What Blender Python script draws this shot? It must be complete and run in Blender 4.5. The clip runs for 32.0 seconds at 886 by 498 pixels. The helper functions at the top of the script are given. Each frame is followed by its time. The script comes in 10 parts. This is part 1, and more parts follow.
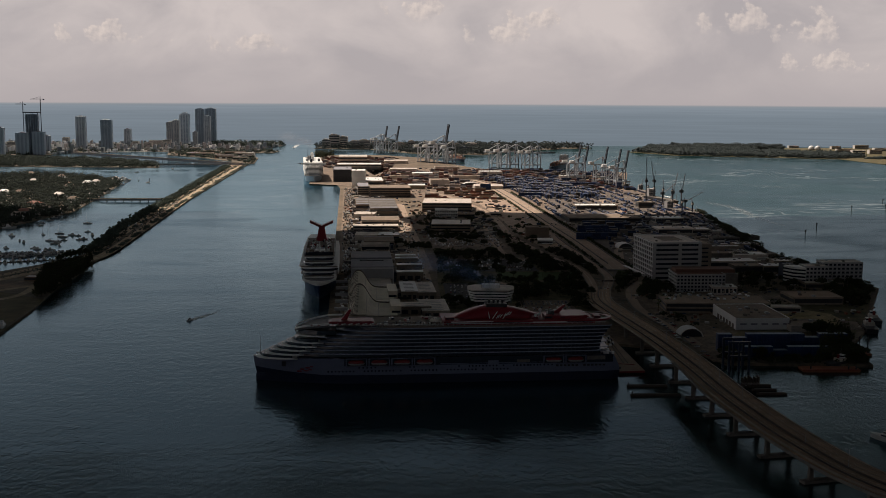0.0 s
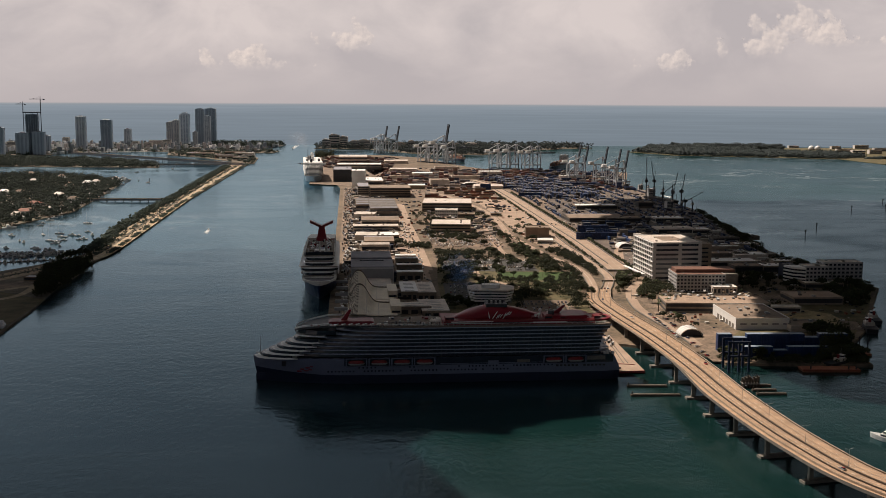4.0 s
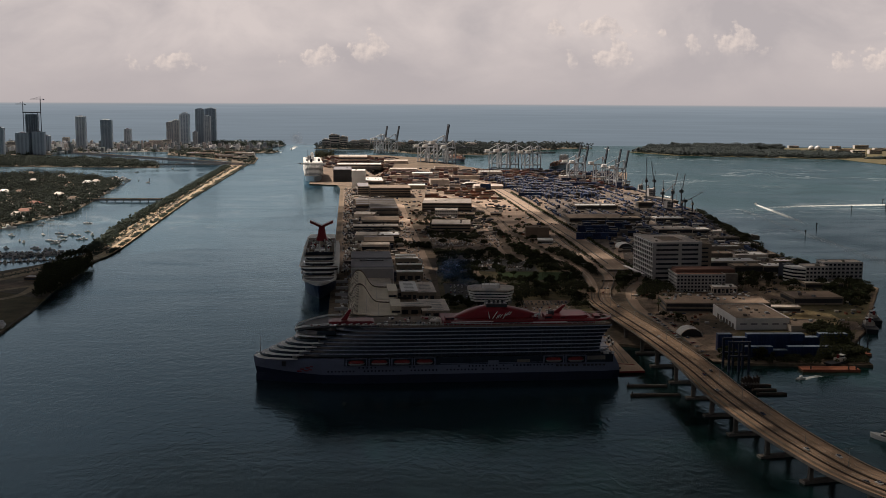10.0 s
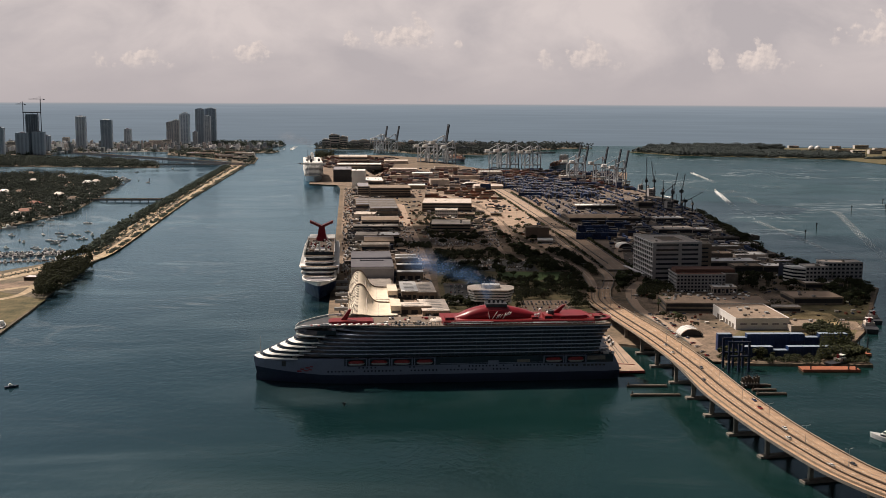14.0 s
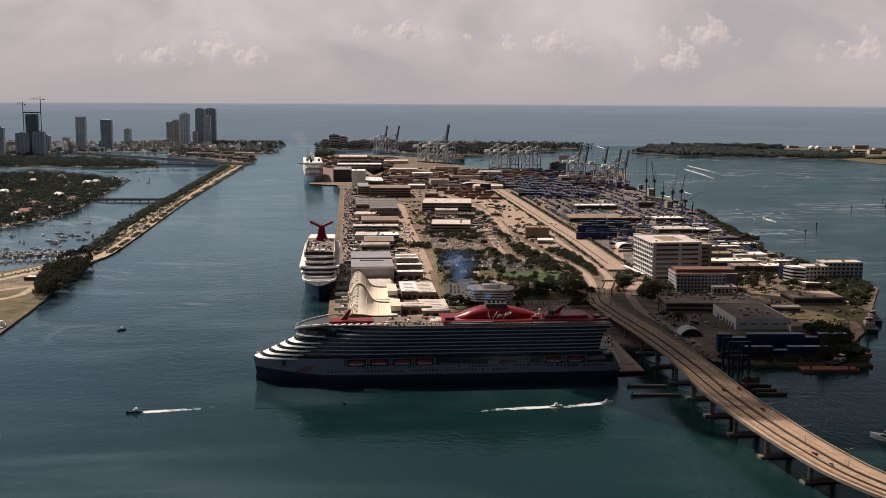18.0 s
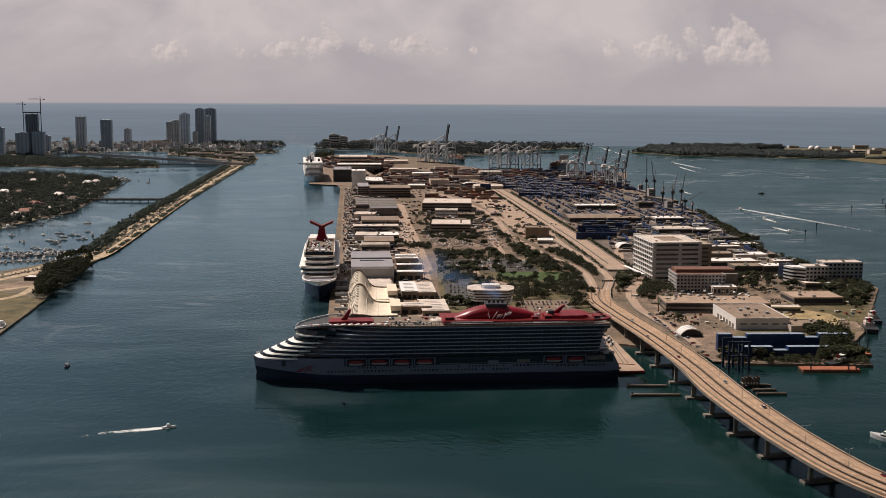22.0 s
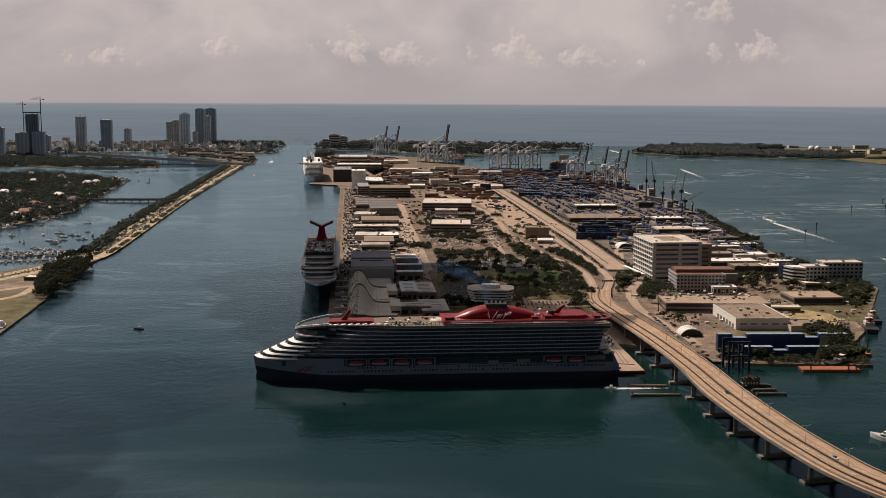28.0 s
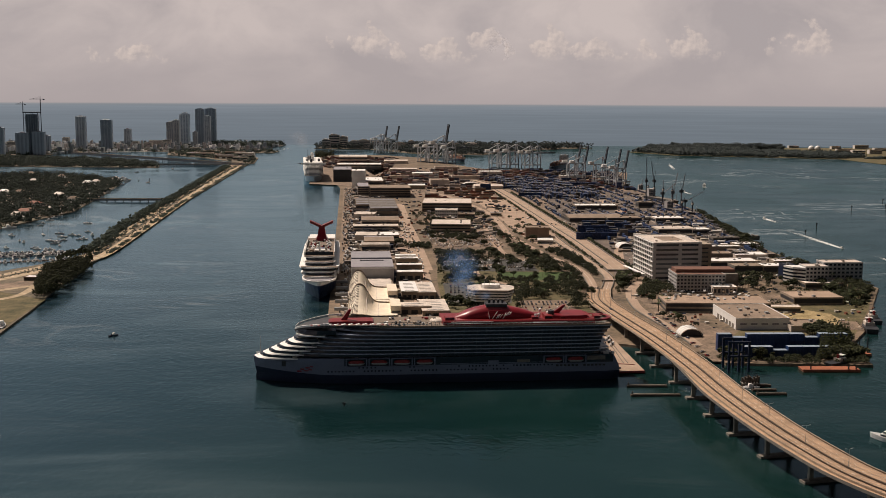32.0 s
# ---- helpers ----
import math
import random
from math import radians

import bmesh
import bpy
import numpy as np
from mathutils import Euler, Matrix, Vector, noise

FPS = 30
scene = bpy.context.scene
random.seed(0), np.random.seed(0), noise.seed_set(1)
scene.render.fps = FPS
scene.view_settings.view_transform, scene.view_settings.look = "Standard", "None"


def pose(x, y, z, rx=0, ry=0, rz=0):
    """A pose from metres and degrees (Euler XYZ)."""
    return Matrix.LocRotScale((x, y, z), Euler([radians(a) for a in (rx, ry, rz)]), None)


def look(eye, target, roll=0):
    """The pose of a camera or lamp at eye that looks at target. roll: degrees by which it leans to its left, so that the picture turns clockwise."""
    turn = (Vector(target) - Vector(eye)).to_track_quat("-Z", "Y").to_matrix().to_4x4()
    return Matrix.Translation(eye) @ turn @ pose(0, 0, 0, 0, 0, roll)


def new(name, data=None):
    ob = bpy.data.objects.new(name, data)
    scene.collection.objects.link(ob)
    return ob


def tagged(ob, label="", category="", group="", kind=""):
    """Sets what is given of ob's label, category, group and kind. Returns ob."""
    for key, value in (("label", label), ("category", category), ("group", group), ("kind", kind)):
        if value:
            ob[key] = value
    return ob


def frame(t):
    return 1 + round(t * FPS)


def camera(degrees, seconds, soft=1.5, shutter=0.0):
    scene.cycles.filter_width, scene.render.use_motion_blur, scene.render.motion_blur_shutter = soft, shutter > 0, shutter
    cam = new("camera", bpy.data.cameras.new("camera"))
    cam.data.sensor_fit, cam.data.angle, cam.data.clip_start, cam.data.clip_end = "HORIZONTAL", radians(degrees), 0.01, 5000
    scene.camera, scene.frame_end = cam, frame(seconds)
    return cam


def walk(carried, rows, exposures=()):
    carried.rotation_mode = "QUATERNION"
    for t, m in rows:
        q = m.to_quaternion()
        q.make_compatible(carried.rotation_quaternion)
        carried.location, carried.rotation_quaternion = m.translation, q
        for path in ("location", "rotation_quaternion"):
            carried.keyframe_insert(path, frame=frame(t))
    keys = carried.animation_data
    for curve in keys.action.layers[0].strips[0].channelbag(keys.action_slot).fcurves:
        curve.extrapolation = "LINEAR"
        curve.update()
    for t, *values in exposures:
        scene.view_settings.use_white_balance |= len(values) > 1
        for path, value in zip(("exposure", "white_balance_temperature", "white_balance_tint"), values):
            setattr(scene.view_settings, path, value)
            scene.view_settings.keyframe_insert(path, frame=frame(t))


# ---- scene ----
# camera: fixed on a high building, looking down the shipping channel
cam = camera(43.805, 32.0, soft=0.5)
eye = look((0, 0, 212), (0, 990.8, 212 - 135.65), 0.29)
walk(cam, [(0.0, eye), (32.0, eye)], exposures=[(0.0, 0.02, 6550, 10.5), (1.0, 0.16, 6600, 11), (4.0, 0.19, 6600, 11), (9.0, 0.18, 6600, 11), (10.0, 0.14, 6600, 11), (12.0, 0.24, 6600, 11), (15.0, 0.1, 6550, 12), (17.5, 0.06, 6500, 13), (20.0, -0.02, 6420, 13.5), (25.0, -0.05, 6450, 13.5), (28.0, -0.1, 6650, 12.5), (32.0, -0.11, 6750, 13)])

# ---- world, sun ----
SUN_EL, SUN_AZ = 52.0, -46.0        # azimuth in degrees to the right of the view
sdir = Vector((math.cos(radians(SUN_EL)) * math.sin(radians(SUN_AZ)), math.cos(radians(SUN_EL)) * math.cos(radians(SUN_AZ)), math.sin(radians(SUN_EL))))


def build_world():
    w = bpy.data.worlds.new("world")
    scene.world = w
    w.use_nodes = True
    nt = w.node_tree
    n, L = nt.nodes, nt.links
    bg = n["Background"]
    bg.inputs["Strength"].default_value = 0.05
    sky = n.new("ShaderNodeTexSky")
    sky.sky_type = 'NISHITA'
    sky.sun_disc = False
    sky.sun_elevation = radians(SUN_EL)
    sky.sun_rotation = radians(SUN_AZ)
    sky.air_density, sky.dust_density, sky.ozone_density = 1.0, 2.0, 1.0
    tc = n.new("ShaderNodeTexCoord")
    sep = n.new("ShaderNodeSeparateXYZ")
    L.new(tc.outputs["Generated"], sep.inputs[0])
    # thin high cloud veil, stretched sideways, thicker towards the horizon
    mp = n.new("ShaderNodeMapping")
    mp.inputs["Scale"].default_value = (5.0, 5.0, 9.0)
    L.new(tc.outputs["Generated"], mp.inputs[0])
    nz = n.new("ShaderNodeTexNoise")
    nz.inputs["Scale"].default_value = 1.7
    nz.inputs["Detail"].default_value = 7
    nz.inputs["Roughness"].default_value = 0.55
    nz.inputs["Distortion"].default_value = 0.4
    L.new(mp.outputs[0], nz.inputs["Vector"])
    cl = n.new("ShaderNodeValToRGB")
    cl.color_ramp.elements[0].position, cl.color_ramp.elements[0].color = 0.36, (8.5, 7.8, 7.95, 1)
    cl.color_ramp.elements[1].position, cl.color_ramp.elements[1].color = 0.64, (11.9, 10.65, 10.35, 1)
    L.new(nz.outputs["Fac"], cl.inputs[0])
    # haze just above the sea
    hz = n.new("ShaderNodeMapRange")
    hz.inputs["From Min"].default_value, hz.inputs["From Max"].default_value = -0.008, 0.055
    L.new(sep.outputs["Z"], hz.inputs["Value"])
    mixh = n.new("ShaderNodeMix")
    mixh.data_type = 'RGBA'
    mixh.inputs[6].default_value = (8.5, 7.7, 7.8, 1)
    L.new(hz.outputs[0], mixh.inputs[0])
    L.new(cl.outputs[0], mixh.inputs[7])
    # the haze is brightest on the sun's side and dull on the far side of the sky
    hd_ = n.new("ShaderNodeVectorMath")
    hd_.operation = 'DOT_PRODUCT'
    hd_.inputs[1].default_value = Vector((sdir.x, sdir.y, 0)).normalized()
    L.new(tc.outputs["Generated"], hd_.inputs[0])
    side = n.new("ShaderNodeMapRange")
    side.interpolation_type = 'SMOOTHSTEP'
    side.inputs["From Min"].default_value, side.inputs["From Max"].default_value = -0.45, 0.33
    side.inputs["To Min"].default_value = 0.22
    L.new(hd_.outputs["Value"], side.inputs["Value"])
    dull = n.new("ShaderNodeMix")
    dull.data_type, dull.blend_type = 'RGBA', 'MULTIPLY'
    dull.inputs[0].default_value = 1.0
    L.new(mixh.outputs[2], dull.inputs[6])
    L.new(side.outputs[0], dull.inputs[7])
    # the veil opens to blue sky overhead
    top = n.new("ShaderNodeMapRange")
    top.inputs["From Min"].default_value, top.inputs["From Max"].default_value = 0.088, 0.26
    top.inputs["To Max"].default_value = 0.92
    L.new(sep.outputs["Z"], top.inputs["Value"])
    mixt = n.new("ShaderNodeMix")
    mixt.data_type = 'RGBA'
    L.new(top.outputs[0], mixt.inputs[0])
    L.new(dull.outputs[2], mixt.inputs[6])
    dim = n.new("ShaderNodeHueSaturation")
    dim.inputs["Value"].default_value = 0.17
    L.new(sky.outputs[0], dim.inputs["Color"])
    # broad brightening of the sky round the sun
    dt = n.new("ShaderNodeVectorMath")
    dt.operation = 'DOT_PRODUCT'
    dt.inputs[1].default_value = sdir
    L.new(tc.outputs["Generated"], dt.inputs[0])
    pw = n.new("ShaderNodeMath")
    pw.operation, pw.use_clamp = 'POWER', True
    pw.inputs[1].default_value = 4.0
    L.new(dt.outputs["Value"], pw.inputs[0])
    gw = n.new("ShaderNodeMix")
    gw.data_type, gw.blend_type = 'RGBA', 'ADD'
    gw.inputs[7].default_value = (9.0, 9.3, 9.9, 1)
    L.new(pw.outputs[0], gw.inputs[0])
    L.new(dim.outputs[0], gw.inputs[6])
    L.new(gw.outputs[2], mixt.inputs[7])
    # open sea past the built water, a glowing painted backdrop paled to the dipped horizon
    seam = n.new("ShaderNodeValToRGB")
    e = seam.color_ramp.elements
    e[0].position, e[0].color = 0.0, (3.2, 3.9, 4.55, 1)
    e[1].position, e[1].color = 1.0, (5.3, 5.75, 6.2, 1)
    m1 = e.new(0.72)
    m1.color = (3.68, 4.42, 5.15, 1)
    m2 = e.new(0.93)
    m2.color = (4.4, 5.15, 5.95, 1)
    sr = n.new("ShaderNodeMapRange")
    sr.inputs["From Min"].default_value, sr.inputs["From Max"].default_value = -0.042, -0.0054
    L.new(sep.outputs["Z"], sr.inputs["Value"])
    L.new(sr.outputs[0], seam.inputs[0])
    smp = n.new("ShaderNodeMapping")
    smp.inputs["Scale"].default_value = (5, 5, 420)
    L.new(tc.outputs["Generated"], smp.inputs[0])
    sn = n.new("ShaderNodeTexNoise")
    sn.inputs["Scale"].default_value = 2.0
    sn.inputs["Detail"].default_value = 5
    L.new(smp.outputs[0], sn.inputs["Vector"])
    sv = n.new("ShaderNodeMapRange")
    sv.inputs["To Min"].default_value, sv.inputs["To Max"].default_value = 0.84, 1.16
    L.new(sn.outputs["Fac"], sv.inputs["Value"])
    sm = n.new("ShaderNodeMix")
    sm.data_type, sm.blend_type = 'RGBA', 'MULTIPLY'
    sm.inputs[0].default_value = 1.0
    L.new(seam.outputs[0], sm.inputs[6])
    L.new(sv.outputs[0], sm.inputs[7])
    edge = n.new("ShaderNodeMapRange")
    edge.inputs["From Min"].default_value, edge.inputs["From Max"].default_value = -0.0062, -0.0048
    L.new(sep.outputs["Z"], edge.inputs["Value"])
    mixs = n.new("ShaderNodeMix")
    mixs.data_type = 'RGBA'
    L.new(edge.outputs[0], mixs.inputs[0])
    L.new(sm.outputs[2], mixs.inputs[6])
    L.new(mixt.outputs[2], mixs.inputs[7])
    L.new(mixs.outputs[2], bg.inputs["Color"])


build_world()
sun_data = bpy.data.lights.new("sun", 'SUN')
sun_data.energy, sun_data.angle, sun_data.color = 5.0, radians(0.5), (1.0, 0.87, 0.74)
sun = new("sun", sun_data)
sun.matrix_world = look(tuple(sdir * 3000), (0, 0, 0))

# ---- materials ----


def mat(name, col, rough=0.7, metal=0.0, var=0.18, size=6.0, col2=None, rnd=0.0, bump=0.0, grain=9.0, spec=0.4):
    """Procedural surface: two scales of noise on the base colour, optional second colour, per-object variation, relief."""
    m = bpy.data.materials.new(name)
    m.use_nodes = True
    n, L = m.node_tree.nodes, m.node_tree.links
    b = n["Principled BSDF"]
    b.inputs["Roughness"].default_value, b.inputs["Metallic"].default_value = rough, metal
    b.inputs["Specular IOR Level"].default_value = spec
    geo = n.new("ShaderNodeTexCoord")
    n1 = n.new("ShaderNodeTexNoise")
    n1.inputs["Scale"].default_value, n1.inputs["Detail"].default_value = 1.0 / size, 4
    n2 = n.new("ShaderNodeTexNoise")
    n2.inputs["Scale"].default_value, n2.inputs["Detail"].default_value = grain / size, 3
    L.new(geo.outputs["Object"], n1.inputs["Vector"])
    L.new(geo.outputs["Object"], n2.inputs["Vector"])
    ad = n.new("ShaderNodeMath")
    ad.operation = 'ADD'
    L.new(n1.outputs["Fac"], ad.inputs[0])
    L.new(n2.outputs["Fac"], ad.inputs[1])
    mr = n.new("ShaderNodeMapRange")
    mr.inputs["From Min"].default_value, mr.inputs["From Max"].default_value = 0.7, 1.3
    L.new(ad.outputs[0], mr.inputs["Value"])
    rp = n.new("ShaderNodeMix")
    rp.data_type = 'RGBA'
    c2 = col2 or tuple(min(1, c * (1 + var)) for c in col)
    c1 = col if col2 else tuple(c * (1 - var) for c in col)
    rp.inputs[6].default_value, rp.inputs[7].default_value = (*c1, 1), (*c2, 1)
    L.new(mr.outputs[0], rp.inputs[0])
    out = rp.outputs[2]
    if rnd:
        oi = n.new("ShaderNodeObjectInfo")
        hs = n.new("ShaderNodeHueSaturation")
        vm = n.new("ShaderNodeMapRange")
        vm.inputs["To Min"].default_value, vm.inputs["To Max"].default_value = 1 - rnd, 1 + rnd
        L.new(oi.outputs["Random"], vm.inputs["Value"])
        L.new(vm.outputs[0], hs.inputs["Value"])
        L.new(out, hs.inputs["Color"])
        out = hs.outputs[0]
    L.new(out, b.inputs["Base Color"])
    if bump:
        bp = n.new("ShaderNodeBump")
        bp.inputs["Strength"].default_value, bp.inputs["Distance"].default_value = 0.6, bump
        L.new(n2.outputs["Fac"], bp.inputs["Height"])
        L.new(bp.outputs[0], b.inputs["Normal"])
    return m


def palette(name, cols, rough=0.5, source="object", spec=0.4):
    """One of several plain paints, picked per object or per loose piece."""
    m = bpy.data.materials.new(name)
    m.use_nodes = True
    n, L = m.node_tree.nodes, m.node_tree.links
    b = n["Principled BSDF"]
    b.inputs["Roughness"].default_value = rough
    b.inputs["Specular IOR Level"].default_value = spec
    if source == "object":
        r = n.new("ShaderNodeObjectInfo").outputs["Random"]
    else:
        r = n.new("ShaderNodeNewGeometry").outputs["Random Per Island"]
    cr = n.new("ShaderNodeValToRGB")
    cr.color_ramp.interpolation = 'CONSTANT'
    e = cr.color_ramp.elements
    e[0].position, e[0].color = 0.0, (*cols[0], 1)
    e[1].position, e[1].color = 1.0 / len(cols), (*cols[1], 1)
    for i in range(2, len(cols)):
        k = e.new(i / len(cols))
        k.color = (*cols[i], 1)
    L.new(r, cr.inputs[0])
    tc = n.new("ShaderNodeTexCoord")
    nz = n.new("ShaderNodeTexNoise")
    nz.inputs["Scale"].default_value, nz.inputs["Detail"].default_value = 0.6, 5
    L.new(tc.outputs["Object"], nz.inputs["Vector"])
    mr = n.new("ShaderNodeMapRange")
    mr.inputs["To Min"].default_value, mr.inputs["To Max"].default_value = 0.75, 1.2
    L.new(nz.outputs["Fac"], mr.inputs["Value"])
    mx = n.new("ShaderNodeMix")
    mx.data_type, mx.blend_type = 'RGBA', 'MULTIPLY'
    mx.inputs[0].default_value = 1.0
    L.new(cr.outputs[0], mx.inputs[6])
    L.new(mr.outputs[0], mx.inputs[7])
    L.new(mx.outputs[2], b.inputs["Base Color"])
    return m


def water_material():
    m = bpy.data.materials.new("sea_water")
    m.use_nodes = True
    n, L = m.node_tree.nodes, m.node_tree.links
    n.remove(n["Principled BSDF"])
    out = n["Material Output"]
    tc = n.new("ShaderNodeTexCoord")

    def nz(scale, detail, sx=1.0, sy=1.0, rot=0.0, dist=0.0):
        mp = n.new("ShaderNodeMapping")
        mp.inputs["Scale"].default_value = (sx, sy, 1)
        mp.inputs["Rotation"].default_value = (0, 0, radians(rot))
        t = n.new("ShaderNodeTexNoise")
        t.inputs["Scale"].default_value, t.inputs["Detail"].default_value = scale, detail
        t.inputs["Distortion"].default_value = dist
        L.new(tc.outputs["Object"], mp.inputs[0])
        L.new(mp.outputs[0], t.inputs["Vector"])
        return t.outputs["Fac"]
    # body colour: drifting green and blue-grey patches
    big = nz(0.0016, 5, 1.0, 0.55, 20, 0.8)
    rp = n.new("ShaderNodeValToRGB")
    e = rp.color_ramp.elements
    e[0].position, e[0].color = 0.36, (0.0034, 0.0155, 0.0180, 1)
    e[1].position, e[1].color = 0.66, (0.0058, 0.0262, 0.0222, 1)
    L.new(big, rp.inputs[0])
    # blue-grey body colour up the channel, green under the bridge
    sx_ = n.new("ShaderNodeSeparateXYZ")
    L.new(tc.outputs["Object"], sx_.inputs[0])
    lx = n.new("ShaderNodeMapRange")
    lx.interpolation_type = 'SMOOTHSTEP'
    lx.inputs["From Min"].default_value, lx.inputs["From Max"].default_value = -20.0, -420.0
    L.new(sx_.outputs["X"], lx.inputs["Value"])
    tint = n.new("ShaderNodeMix")
    tint.data_type = 'RGBA'
    tint.inputs[7].default_value = (0.0105, 0.028, 0.041, 1)
    L.new(lx.outputs[0], tint.inputs[0])
    L.new(rp.outputs[0], tint.inputs[6])
    # thin old foam lines and wind streaks
    fine = nz(0.0085, 8, 0.42, 1.0, -58, 2.4)
    dv = n.new("ShaderNodeMath")
    dv.operation = 'SUBTRACT'
    dv.inputs[1].default_value = 0.5
    L.new(fine, dv.inputs[0])
    ab = n.new("ShaderNodeMath")
    ab.operation = 'ABSOLUTE'
    L.new(dv.outputs[0], ab.inputs[0])
    ln = n.new("ShaderNodeMapRange")
    ln.inputs["From Min"].default_value, ln.inputs["From Max"].default_value = 0.028, 0.0
    ln.inputs["To Max"].default_value = 0.75
    L.new(ab.outputs[0], ln.inputs["Value"])
    msk = nz(0.004, 6, 1.0, 0.7, 30, 0.8)
    mk_ = n.new("ShaderNodeMapRange")
    mk_.inputs["From Min"].default_value, mk_.inputs["From Max"].default_value = 0.46, 0.62
    L.new(msk, mk_.inputs["Value"])
    lm_ = n.new("ShaderNodeMath")
    lm_.operation = 'MULTIPLY'
    L.new(ln.outputs[0], lm_.inputs[0])
    # the lines lie where boats pass: up the channel and in the open bay, not off the moored ship
    ly = n.new("ShaderNodeMapRange")
    ly.inputs["From Min"].default_value, ly.inputs["From Max"].default_value = 850.0, 1350.0
    ly.inputs["To Min"].default_value = 0.04
    L.new(sx_.outputs["Y"], ly.inputs["Value"])
    lk = n.new("ShaderNodeMath")
    lk.operation = 'MULTIPLY'
    L.new(mk_.outputs[0], lk.inputs[0])
    L.new(ly.outputs[0], lk.inputs[1])
    L.new(lk.outputs[0], lm_.inputs[1])
    st = nz(0.005, 7, 0.55, 1.2, -38, 2.2)
    sk = n.new("ShaderNodeMapRange")
    sk.inputs["From Min"].default_value, sk.inputs["From Max"].default_value = 0.56, 0.74
    sk.inputs["To Max"].default_value = 0.035
    L.new(st, sk.inputs["Value"])
    mx = n.new("ShaderNodeMix")
    mx.data_type = 'RGBA'
    mx.inputs[7].default_value = (0.27, 0.30, 0.31, 1)
    sa = n.new("ShaderNodeMath")
    sa.use_clamp = True
    L.new(sk.outputs[0], sa.inputs[0])
    L.new(lm_.outputs[0], sa.inputs[1])
    L.new(sa.outputs[0], mx.inputs[0])
    L.new(tint.outputs[2], mx.inputs[6])
    rr = n.new("ShaderNodeMapRange")
    rr.inputs["From Min"].default_value, rr.inputs["From Max"].default_value = 0.4, 0.68
    rr.inputs["To Min"].default_value, rr.inputs["To Max"].default_value = 0.09, 0.26
    L.new(st, rr.inputs["Value"])
    w1, w2 = nz(0.22, 4, 1.0, 0.6, 35, 0.5), nz(0.045, 3, 0.7, 1.5, -20, 0.3)
    b1, b2 = n.new("ShaderNodeBump"), n.new("ShaderNodeBump")
    b1.inputs["Strength"].default_value, b1.inputs["Distance"].default_value = 0.34, 0.7
    b2.inputs["Strength"].default_value, b2.inputs["Distance"].default_value = 0.15, 1.2
    L.new(w1, b1.inputs["Height"])
    L.new(w2, b2.inputs["Height"])
    L.new(b1.outputs[0], b2.inputs["Normal"])
    df, gl, fr = n.new("ShaderNodeBsdfDiffuse"), n.new("ShaderNodeBsdfGlossy"), n.new("ShaderNodeFresnel")
    gl.inputs["Color"].default_value = (0.63, 0.87, 1.0, 1)
    fr.inputs["IOR"].default_value = 1.33
    for q in (df, gl, fr):
        L.new(b2.outputs[0], q.inputs["Normal"])
    L.new(mx.outputs[2], df.inputs["Color"])
    L.new(rr.outputs[0], gl.inputs["Roughness"])
    cap = n.new("ShaderNodeMapRange")       # wave facets never reach full grazing reflection
    cap.inputs["From Min"].default_value, cap.inputs["From Max"].default_value = 0.0, 0.44
    # sky reflection set weaker over the open bay, imitating dimness away from the sun
    rf = n.new("ShaderNodeMapRange")
    rf.interpolation_type = 'SMOOTHSTEP'
    rf.inputs["From Min"].default_value, rf.inputs["From Max"].default_value = 60.0, 620.0
    rf.inputs["To Min"].default_value, rf.inputs["To Max"].default_value = 0.53, 0.30
    L.new(sx_.outputs["X"], rf.inputs["Value"])
    L.new(rf.outputs[0], cap.inputs["To Max"])
    L.new(fr.outputs[0], cap.inputs["Value"])
    ms = n.new("ShaderNodeMixShader")
    L.new(cap.outputs[0], ms.inputs[0])
    L.new(df.outputs[0], ms.inputs[1])
    L.new(gl.outputs[0], ms.inputs[2])
    L.new(ms.outputs[0], out.inputs["Surface"])
    return m


def foam_material(name="wake_foam", thin=-0.26, most=0.9, top=0.24, low=0.42, high=0.62):
    """White broken water of a wake: scattered foam over clear gaps."""
    m = bpy.data.materials.new(name)
    m.use_nodes = True
    n, L = m.node_tree.nodes, m.node_tree.links
    b = n["Principled BSDF"]
    b.inputs["Base Color"].default_value = (0.7, 0.73, 0.73, 1)
    b.inputs["Roughness"].default_value = 0.6
    tc = n.new("ShaderNodeTexCoord")
    t = n.new("ShaderNodeTexNoise")
    t.inputs["Scale"].default_value, t.inputs["Detail"].default_value = 0.22, 7
    t.inputs["Roughness"].default_value = 0.7
    L.new(tc.outputs["Object"], t.inputs["Vector"])
    uv = n.new("ShaderNodeSeparateXYZ")
    L.new(tc.outputs["Generated"], uv.inputs[0])
    # foam thins out along the wake (towards -x)
    fade = n.new("ShaderNodeMapRange")
    fade.inputs["From Min"].default_value, fade.inputs["From Max"].default_value = 0.0, 1.0
    fade.inputs["To Min"].default_value, fade.inputs["To Max"].default_value = thin, top
    L.new(uv.outputs["X"], fade.inputs["Value"])
    ad = n.new("ShaderNodeMath")
    L.new(t.outputs["Fac"], ad.inputs[0])
    L.new(fade.outputs[0], ad.inputs[1])
    al = n.new("ShaderNodeMapRange")
    al.inputs["From Min"].default_value, al.inputs["From Max"].default_value = low, high
    al.inputs["To Max"].default_value = most
    L.new(ad.outputs[0], al.inputs["Value"])
    L.new(al.outputs[0], b.inputs["Alpha"])
    return m


